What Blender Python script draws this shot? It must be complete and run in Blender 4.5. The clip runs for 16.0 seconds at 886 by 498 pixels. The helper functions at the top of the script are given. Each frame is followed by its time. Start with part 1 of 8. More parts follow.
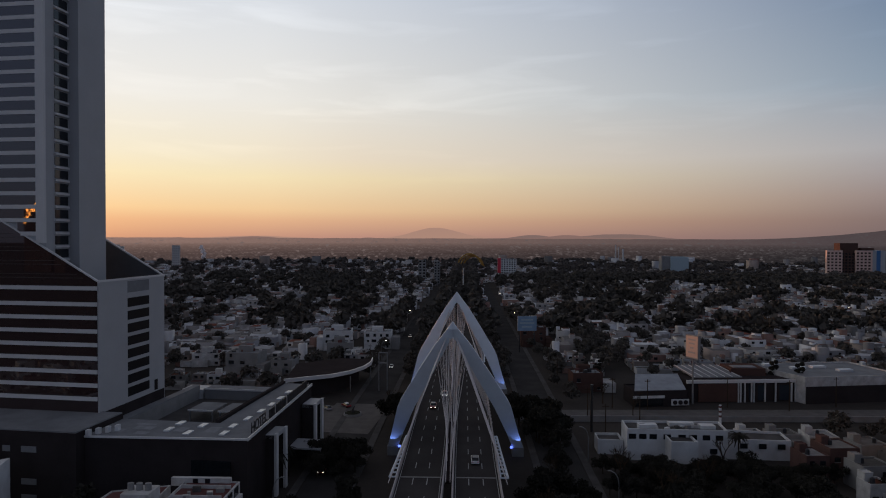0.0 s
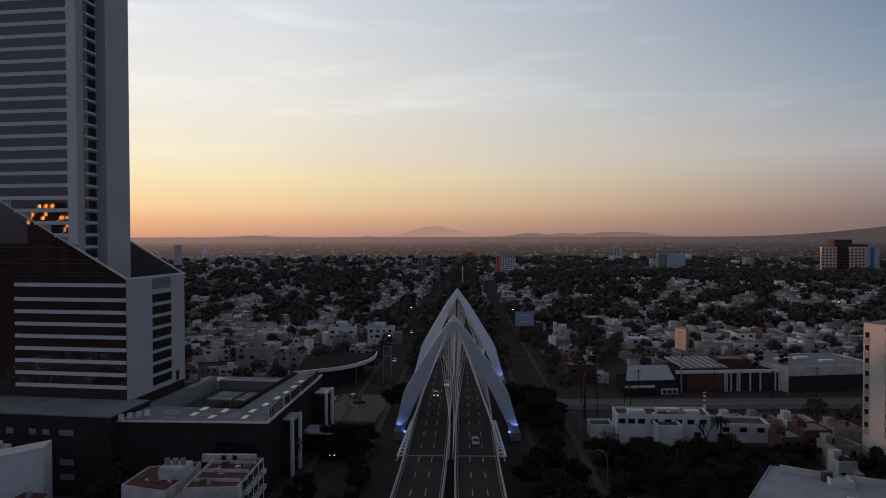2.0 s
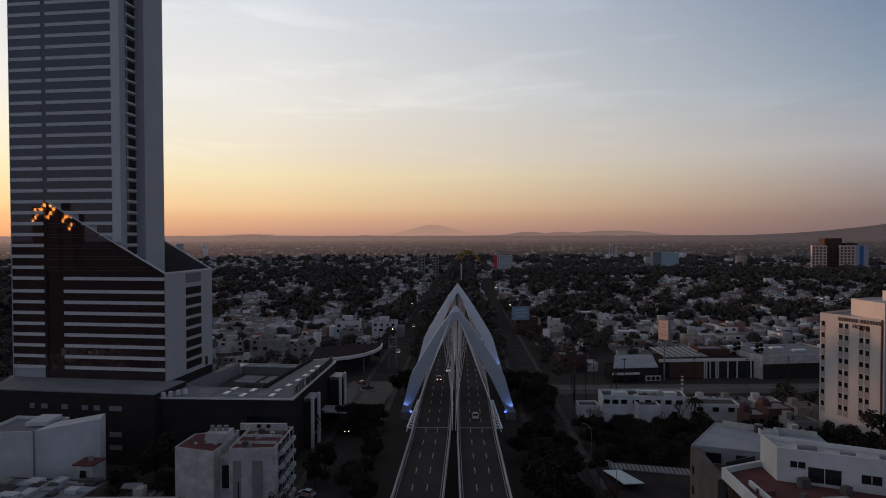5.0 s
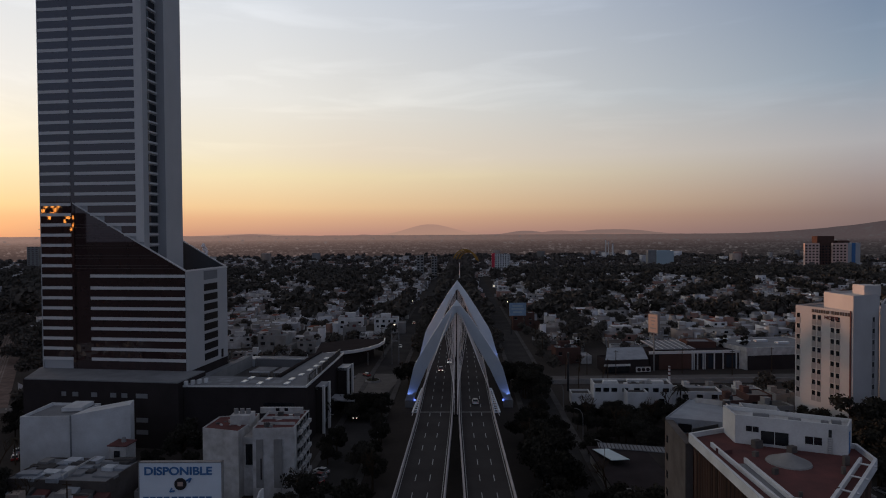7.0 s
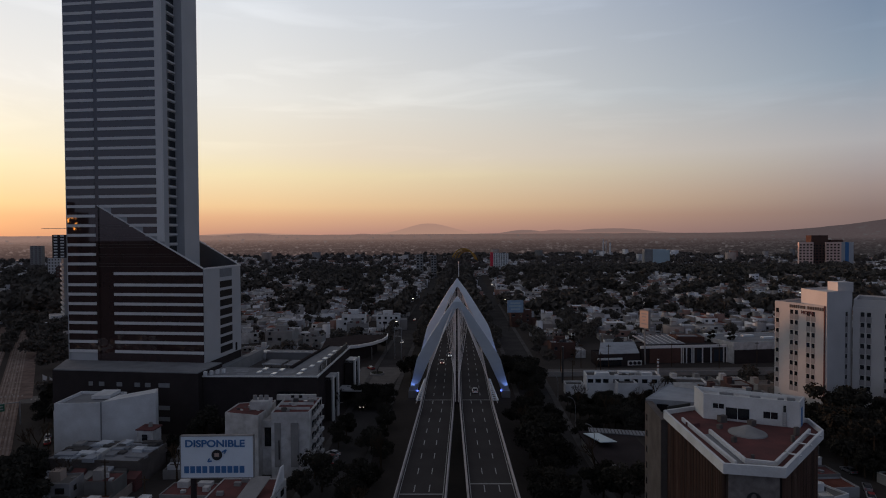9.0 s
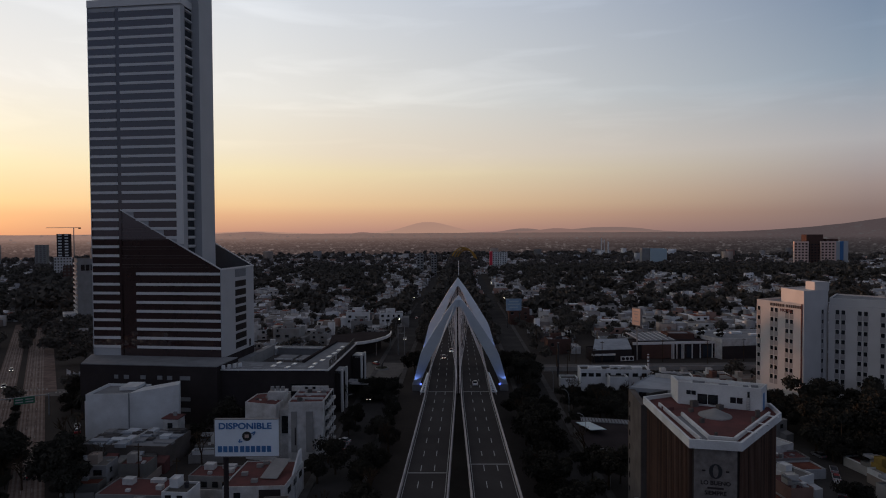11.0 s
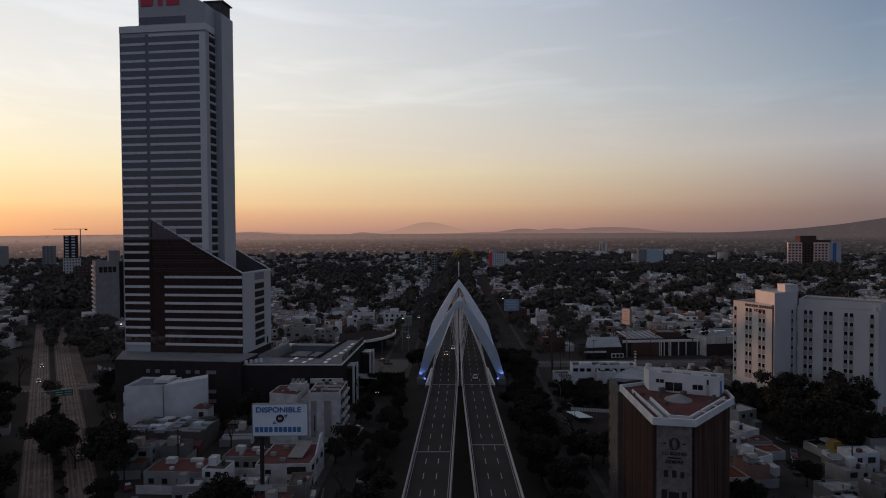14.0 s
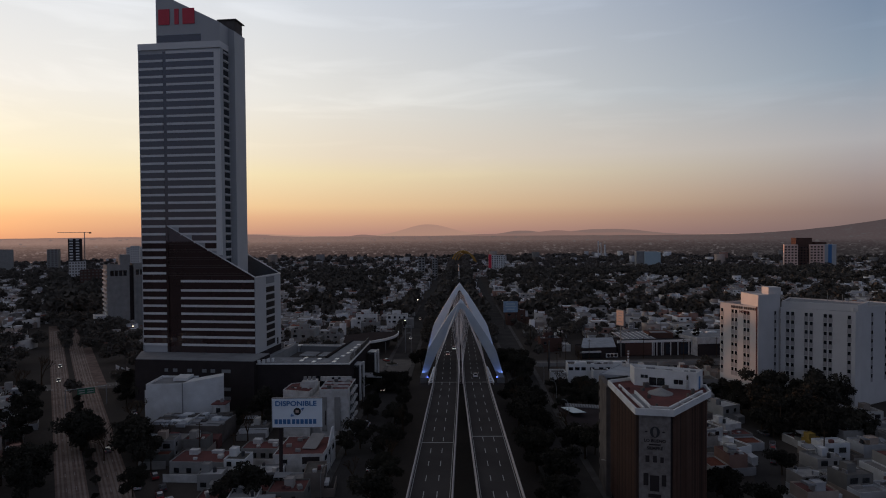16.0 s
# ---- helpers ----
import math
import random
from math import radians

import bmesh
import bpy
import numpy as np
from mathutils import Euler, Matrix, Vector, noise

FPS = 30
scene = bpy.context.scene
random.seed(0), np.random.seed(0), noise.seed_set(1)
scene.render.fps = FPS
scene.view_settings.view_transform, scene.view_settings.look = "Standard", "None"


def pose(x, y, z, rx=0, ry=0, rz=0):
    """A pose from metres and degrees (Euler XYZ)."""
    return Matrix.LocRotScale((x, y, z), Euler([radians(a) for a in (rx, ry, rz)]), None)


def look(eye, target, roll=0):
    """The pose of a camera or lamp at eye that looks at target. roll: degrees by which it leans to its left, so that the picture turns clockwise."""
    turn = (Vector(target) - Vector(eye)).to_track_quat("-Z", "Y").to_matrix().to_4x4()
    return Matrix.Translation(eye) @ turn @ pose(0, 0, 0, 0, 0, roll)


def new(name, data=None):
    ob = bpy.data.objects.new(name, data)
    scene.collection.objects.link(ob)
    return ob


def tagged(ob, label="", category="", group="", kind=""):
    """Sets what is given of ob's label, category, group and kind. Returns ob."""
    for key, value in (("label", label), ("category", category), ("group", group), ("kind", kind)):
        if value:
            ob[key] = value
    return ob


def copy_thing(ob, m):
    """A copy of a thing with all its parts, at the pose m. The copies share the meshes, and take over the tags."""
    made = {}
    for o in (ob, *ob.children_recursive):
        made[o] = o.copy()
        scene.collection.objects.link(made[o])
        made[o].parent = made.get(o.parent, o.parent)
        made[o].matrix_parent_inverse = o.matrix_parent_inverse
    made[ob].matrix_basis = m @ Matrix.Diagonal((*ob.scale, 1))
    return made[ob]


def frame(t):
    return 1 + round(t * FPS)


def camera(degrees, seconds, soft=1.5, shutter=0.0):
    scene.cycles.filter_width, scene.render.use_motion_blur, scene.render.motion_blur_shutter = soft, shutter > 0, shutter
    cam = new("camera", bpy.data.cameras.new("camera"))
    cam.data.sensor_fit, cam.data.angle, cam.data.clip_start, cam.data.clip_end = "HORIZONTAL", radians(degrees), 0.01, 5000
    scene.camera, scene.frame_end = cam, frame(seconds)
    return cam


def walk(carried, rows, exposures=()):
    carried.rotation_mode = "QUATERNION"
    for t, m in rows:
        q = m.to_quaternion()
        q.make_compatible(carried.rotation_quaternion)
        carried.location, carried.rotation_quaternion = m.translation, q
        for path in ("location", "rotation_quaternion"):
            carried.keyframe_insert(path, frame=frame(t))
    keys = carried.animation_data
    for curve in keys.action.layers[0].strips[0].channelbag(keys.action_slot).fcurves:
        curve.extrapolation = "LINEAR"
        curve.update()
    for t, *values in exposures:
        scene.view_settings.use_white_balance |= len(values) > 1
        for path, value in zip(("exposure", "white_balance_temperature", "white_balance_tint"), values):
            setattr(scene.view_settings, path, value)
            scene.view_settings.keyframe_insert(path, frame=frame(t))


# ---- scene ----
cam = camera(71.4, 16.0, soft=1.05)

PATH = [
    (0, (1.968, 41.126, 60.833), (1.921, 43.125, 60.8), 0.2),
    (0.5, (1.906, 38.175, 60.866), (1.861, 40.174, 60.831), 0.1),
    (1, (1.793, 35.181, 60.914), (1.747, 37.181, 60.879), 0.0),
    (1.5, (1.632, 32.107, 60.974), (1.587, 34.106, 60.936), 0.1),
    (2, (1.522, 28.936, 61.014), (1.478, 30.936, 60.976), -0.1),
    (2.5, (1.389, 25.649, 61.045), (1.347, 27.648, 61.006), -0.1),
    (3, (1.252, 22.318, 61.098), (1.211, 24.317, 61.058), -0.1),
    (3.5, (1.039, 19.0, 61.139), (1.0, 20.999, 61.098), -0.1),
    (4, (0.796, 15.667, 61.174), (0.758, 17.667, 61.133), -0.1),
    (6.5, (-0.511, -1.119, 61.076), (-0.541, 0.88, 61.031), -0.2),
    (7, (-0.745, -4.391, 61.104), (-0.773, -2.392, 61.059), -0.3),
    (7.5, (-0.938, -7.53, 61.147), (-0.964, -5.531, 61.1), -0.3),
    (8, (-1.149, -10.717, 61.207), (-1.174, -8.717, 61.159), -0.4),
    (8.5, (-1.38, -14.032, 61.321), (-1.404, -12.033, 61.273), -0.4),
    (9, (-1.64, -17.419, 61.458), (-1.663, -15.42, 61.41), -0.3),
    (11.5, (-2.602, -34.363, 63.393), (-2.623, -32.364, 63.339), -0.3),
    (12, (-2.769, -37.703, 63.735), (-2.79, -35.704, 63.682), -0.3),
    (12.5, (-2.982, -41.002, 64.161), (-3.004, -39.003, 64.107), -0.4),
    (13, (-3.152, -44.4, 64.633), (-3.174, -42.4, 64.579), -0.3),
    (13.5, (-3.27, -47.817, 65.146), (-3.292, -45.818, 65.092), -0.3),
    (14, (-3.418, -51.231, 65.696), (-3.438, -49.231, 65.642), -0.3),
    (14.5, (-3.563, -54.665, 66.235), (-3.583, -52.666, 66.181), -0.4),
    (15, (-3.728, -58.029, 66.727), (-3.748, -56.029, 66.674), -0.3),
    (15.5, (-3.914, -61.339, 67.136), (-3.934, -59.34, 67.084), -0.3),
    (16, (-4.103, -64.557, 67.411), (-4.122, -62.558, 67.363), -0.4),
]
walk(cam, [(t, look(e, g, r)) for t, e, g, r in PATH])

# ---------- world, sun ----------
SUN_AZ = radians(48)      # left of the straight-ahead direction
SUN_EL = radians(1.8)
sun_flat = Vector((-math.sin(SUN_AZ), math.cos(SUN_AZ), 0))


def make_world():
    w = bpy.data.worlds.new("dawn_sky")
    w.use_nodes = True
    nt = w.node_tree
    N, L = nt.nodes, nt.links
    N.clear()
    out = N.new("ShaderNodeOutputWorld")
    bg = N.new("ShaderNodeBackground")
    tc = N.new("ShaderNodeTexCoord")
    sep = N.new("ShaderNodeSeparateXYZ")
    L.new(tc.outputs["Generated"], sep.inputs[0])

    def ramp(stops, src):
        r = N.new("ShaderNodeValToRGB")
        r.color_ramp.interpolation = "LINEAR"
        e = r.color_ramp.elements
        while len(e) < len(stops):
            e.new(0.5)
        for k, (p, c) in enumerate(stops):
            e[k].position = p
            e[k].color = (c[0] * 0.985, c[1], c[2] * 1.035, 1)
        L.new(src, r.inputs[0])
        return r.outputs[0]

    # height above the horizon, cloud streaks shift it a little
    low = N.new("ShaderNodeMath")
    low.operation = "MAXIMUM"
    L.new(sep.outputs[2], low.inputs[0])
    low.inputs[1].default_value = 0.0
    toward = ramp(SKY_TOWARD, low.outputs[0])
    away = ramp(SKY_AWAY, low.outputs[0])
    # azimuth: 1 toward the sun
    flat = N.new("ShaderNodeVectorMath")
    flat.operation = "MULTIPLY"
    L.new(tc.outputs["Generated"], flat.inputs[0])
    flat.inputs[1].default_value = (1, 1, 0)
    nrm = N.new("ShaderNodeVectorMath")
    nrm.operation = "NORMALIZE"
    L.new(flat.outputs[0], nrm.inputs[0])
    dot = N.new("ShaderNodeVectorMath")
    dot.operation = "DOT_PRODUCT"
    L.new(nrm.outputs[0], dot.inputs[0])
    dot.inputs[1].default_value = sun_flat
    mr = N.new("ShaderNodeMapRange")
    mr.inputs[1].default_value, mr.inputs[2].default_value = SKY_AZ
    L.new(dot.outputs["Value"], mr.inputs[0])
    mr3 = N.new("ShaderNodeMapRange")
    mr3.inputs[1].default_value, mr3.inputs[2].default_value = 0.78, 0.99
    L.new(dot.outputs["Value"], mr3.inputs[0])
    glow = N.new("ShaderNodeMix")
    glow.data_type = "RGBA"
    L.new(mr3.outputs[0], glow.inputs[0])
    L.new(toward, glow.inputs[6])
    L.new(ramp(SKY_GLOW, low.outputs[0]), glow.inputs[7])
    toward = glow.outputs[2]
    mix = N.new("ShaderNodeMix")
    mix.data_type = "RGBA"
    L.new(mr.outputs[0], mix.inputs[0])
    back = ramp(SKY_BACK, low.outputs[0])
    mr2 = N.new("ShaderNodeMapRange")
    mr2.inputs[1].default_value, mr2.inputs[2].default_value = -0.4, 0.5
    ysep = N.new("ShaderNodeSeparateXYZ")
    L.new(nrm.outputs[0], ysep.inputs[0])
    L.new(ysep.outputs[1], mr2.inputs[0])
    rear = N.new("ShaderNodeMix")
    rear.data_type = "RGBA"
    L.new(mr2.outputs[0], rear.inputs[0])
    L.new(back, rear.inputs[6])
    L.new(away, rear.inputs[7])
    L.new(rear.outputs[2], mix.inputs[6])
    L.new(toward, mix.inputs[7])
    # thin high cloud streaks
    mp = N.new("ShaderNodeMapping")
    mp.inputs["Scale"].default_value = (2.2, 2.2, 16.0)
    mp.inputs["Rotation"].default_value = (0.06, 0.10, 0.3)
    L.new(tc.outputs["Generated"], mp.inputs[0])
    nz = N.new("ShaderNodeTexNoise")
    nz.inputs["Scale"].default_value = 1.6
    nz.inputs["Detail"].default_value = 6
    nz.inputs["Distortion"].default_value = 0.6
    L.new(mp.outputs[0], nz.inputs[0])
    cr = N.new("ShaderNodeMapRange")
    cr.inputs[1].default_value, cr.inputs[2].default_value = 0.52, 0.80
    cr.inputs[3].default_value, cr.inputs[4].default_value = 0.0, 0.16
    L.new(nz.outputs[0], cr.inputs[0])
    high = N.new("ShaderNodeMapRange")
    high.inputs[1].default_value, high.inputs[2].default_value = 0.06, 0.2
    L.new(low.outputs[0], high.inputs[0])
    fac = N.new("ShaderNodeMath")
    fac.operation = "MULTIPLY"
    L.new(cr.outputs[0], fac.inputs[0])
    L.new(high.outputs[0], fac.inputs[1])
    gain = N.new("ShaderNodeMix")
    gain.data_type = "RGBA"
    gain.blend_type = "ADD"
    L.new(fac.outputs[0], gain.inputs[0])
    L.new(mix.outputs[2], gain.inputs[6])
    L.new(mix.outputs[2], gain.inputs[7])
    # physical sky with the same low sun, blended in
    sky = N.new("ShaderNodeTexSky")
    sky.sky_type = "NISHITA"
    sky.sun_disc = False
    sky.sun_elevation = SUN_EL
    sky.sun_rotation = -SUN_AZ
    sky.altitude = 1500
    sky.dust_density = 3.0
    dim = N.new("ShaderNodeMix")
    dim.data_type = "RGBA"
    dim.blend_type = "MULTIPLY"
    dim.inputs[0].default_value = 1.0
    L.new(sky.outputs[0], dim.inputs[6])
    dim.inputs[7].default_value = (0.12, 0.12, 0.12, 1)
    both = N.new("ShaderNodeMix")
    both.data_type = "RGBA"
    both.inputs[0].default_value = 0.12
    L.new(gain.outputs[2], both.inputs[6])
    L.new(dim.outputs[2], both.inputs[7])
    L.new(both.outputs[2], bg.inputs[0])
    bg.inputs[1].default_value = 1.0
    L.new(bg.outputs[0], out.inputs[0])
    scene.world = w


SKY_TOWARD = [(0.0, (0.54, 0.285, 0.23)), (0.028, (0.78, 0.445, 0.275)), (0.045, (0.91, 0.60, 0.335)), (0.095, (0.98, 0.79, 0.475)), (0.125, (0.94, 0.79, 0.59)),
              (0.21, (0.92, 0.87, 0.78)), (0.367, (0.75, 0.78, 0.82)), (0.70, (0.27, 0.265, 0.29)), (1.0, (0.142, 0.138, 0.17))]
SKY_GLOW = [(0.0, (0.58, 0.30, 0.21)), (0.028, (0.82, 0.46, 0.26)), (0.045, (0.95, 0.64, 0.34)), (0.095, (1.0, 0.85, 0.54)), (0.125, (1.0, 0.90, 0.66)),
            (0.21, (0.97, 0.93, 0.85)), (0.367, (0.80, 0.83, 0.87)), (0.70, (0.27, 0.265, 0.29)), (1.0, (0.142, 0.138, 0.17))]
SKY_AWAY = [(0.0, (0.21, 0.15, 0.15)), (0.028, (0.255, 0.18, 0.17)), (0.06, (0.35, 0.268, 0.252)), (0.122, (0.455, 0.435, 0.44)),
            (0.21, (0.30, 0.365, 0.44)), (0.367, (0.15, 0.22, 0.345)), (0.70, (0.14, 0.147, 0.185)), (1.0, (0.132, 0.134, 0.168))]
SKY_BACK = [(0.0, (0.12, 0.125, 0.175)), (0.10, (0.165, 0.205, 0.305)), (0.25, (0.18, 0.235, 0.37)), (0.60, (0.148, 0.160, 0.202)), (1.0, (0.132, 0.134, 0.168))]
SKY_AZ = (0.14, 0.86)
make_world()

sun_data = bpy.data.lights.new("sun", "SUN")
sun_data.energy = 2.0
sun_data.angle = radians(1.5)
sun_data.color = (1.0, 0.47, 0.26)
sun_ob = new("sun", sun_data)
sun_dir = Vector((sun_flat.x * math.cos(SUN_EL), sun_flat.y * math.cos(SUN_EL), math.sin(SUN_EL)))
sun_ob.matrix_world = look(sun_dir * 300, (0, 0, 0))

# ---------- materials ----------


def mat(name, color, rough=0.8, vary=0.25, scale=0.6, fine=6.0, bump=0.15, metal=0.0, spec=0.5, ior=1.5, dirt=None, per_object=0.0, island=0.0, tints=None, emit=None):
    """Surface with blotches at one scale, grain at another, and a fine relief."""
    m = bpy.data.materials.new(name)
    m.use_nodes = True
    nt = m.node_tree
    N, L = nt.nodes, nt.links
    p = N["Principled BSDF"]
    p.inputs["Roughness"].default_value = rough
    p.inputs["Metallic"].default_value = metal
    p.inputs["Specular IOR Level"].default_value = 0.0 if rough > 0.65 and not metal else spec
    p.inputs["IOR"].default_value = ior
    tc = N.new("ShaderNodeTexCoord")
    n1 = N.new("ShaderNodeTexNoise")
    n1.inputs["Scale"].default_value = scale
    n1.inputs["Detail"].default_value = 5
    n2 = N.new("ShaderNodeTexNoise")
    n2.inputs["Scale"].default_value = fine
    n2.inputs["Detail"].default_value = 4
    L.new(tc.outputs["Object"], n1.inputs[0])
    L.new(tc.outputs["Object"], n2.inputs[0])
    add = N.new("ShaderNodeMath")
    add.operation = "MULTIPLY_ADD"
    L.new(n2.outputs[0], add.inputs[0])
    add.inputs[1].default_value = 0.35
    L.new(n1.outputs[0], add.inputs[2])
    mr = N.new("ShaderNodeMapRange")
    mr.inputs[1].default_value, mr.inputs[2].default_value = 0.4, 0.95
    L.new(add.outputs[0], mr.inputs[0])
    mix = N.new("ShaderNodeMix")
    mix.data_type = "RGBA"
    L.new(mr.outputs[0], mix.inputs[0])
    d = dirt or tuple(c * (1 - vary) for c in color)
    mix.inputs[6].default_value = (*color, 1)
    mix.inputs[7].default_value = (*d, 1)
    col = mix.outputs[2]
    src = None
    if per_object or tints:
        src = N.new("ShaderNodeObjectInfo").outputs["Random"]
    if island:
        src = N.new("ShaderNodeNewGeometry").outputs["Random Per Island"]
    if src is not None and tints:
        r = N.new("ShaderNodeValToRGB")
        r.color_ramp.interpolation = "CONSTANT"
        e = r.color_ramp.elements
        while len(e) < len(tints):
            e.new(0.5)
        for k, c in enumerate(tints):
            e[k].position = k / len(tints)
            e[k].color = (*c, 1)
        L.new(src, r.inputs[0])
        t = N.new("ShaderNodeMix")
        t.data_type = "RGBA"
        t.blend_type = "MULTIPLY"
        t.inputs[0].default_value = 1
        L.new(col, t.inputs[6])
        L.new(r.outputs[0], t.inputs[7])
        col = t.outputs[2]
    elif src is not None:
        a = per_object or island
        hs = N.new("ShaderNodeHueSaturation")
        m2 = N.new("ShaderNodeMapRange")
        m2.inputs[3].default_value, m2.inputs[4].default_value = 1 - a, 1 + a
        L.new(src, m2.inputs[0])
        L.new(m2.outputs[0], hs.inputs["Value"])
        L.new(col, hs.inputs["Color"])
        col = hs.outputs[0]
    L.new(col, p.inputs["Base Color"])
    if bump:
        b = N.new("ShaderNodeBump")
        b.inputs["Strength"].default_value = bump
        b.inputs["Distance"].default_value = 0.05
        L.new(n2.outputs[0], b.inputs["Height"])
        L.new(b.outputs[0], p.inputs["Normal"])
    if emit:
        p.inputs["Emission Color"].default_value = (*emit[0], 1)
        p.inputs["Emission Strength"].default_value = emit[1]
    return m


HOUSE_TINTS = [(0.98, 0.98, 1.0), (0.66, 0.64, 0.62), (0.46, 0.44, 0.43), (0.80, 0.82, 0.86), (0.36, 0.34, 0.33), (0.52, 0.43, 0.38), (0.88, 0.88, 0.88), (0.31, 0.30, 0.30),
               (0.60, 0.58, 0.57), (0.40, 0.25, 0.21), (0.55, 0.56, 0.59), (0.25, 0.24, 0.23), (0.70, 0.68, 0.65), (0.42, 0.42, 0.44), (0.34, 0.29, 0.26), (0.5, 0.47, 0.45)]
ROOF_TINTS = [(0.62, 0.62, 0.63), (0.28, 0.27, 0.26), (0.48, 0.47, 0.46), (0.34, 0.14, 0.11), (0.40, 0.38, 0.36), (0.84, 0.85, 0.88), (0.27, 0.12, 0.09), (0.24, 0.23, 0.22),
              (0.92, 0.94, 0.97), (0.36, 0.34, 0.33), (0.55, 0.56, 0.58), (0.30, 0.28, 0.27)]
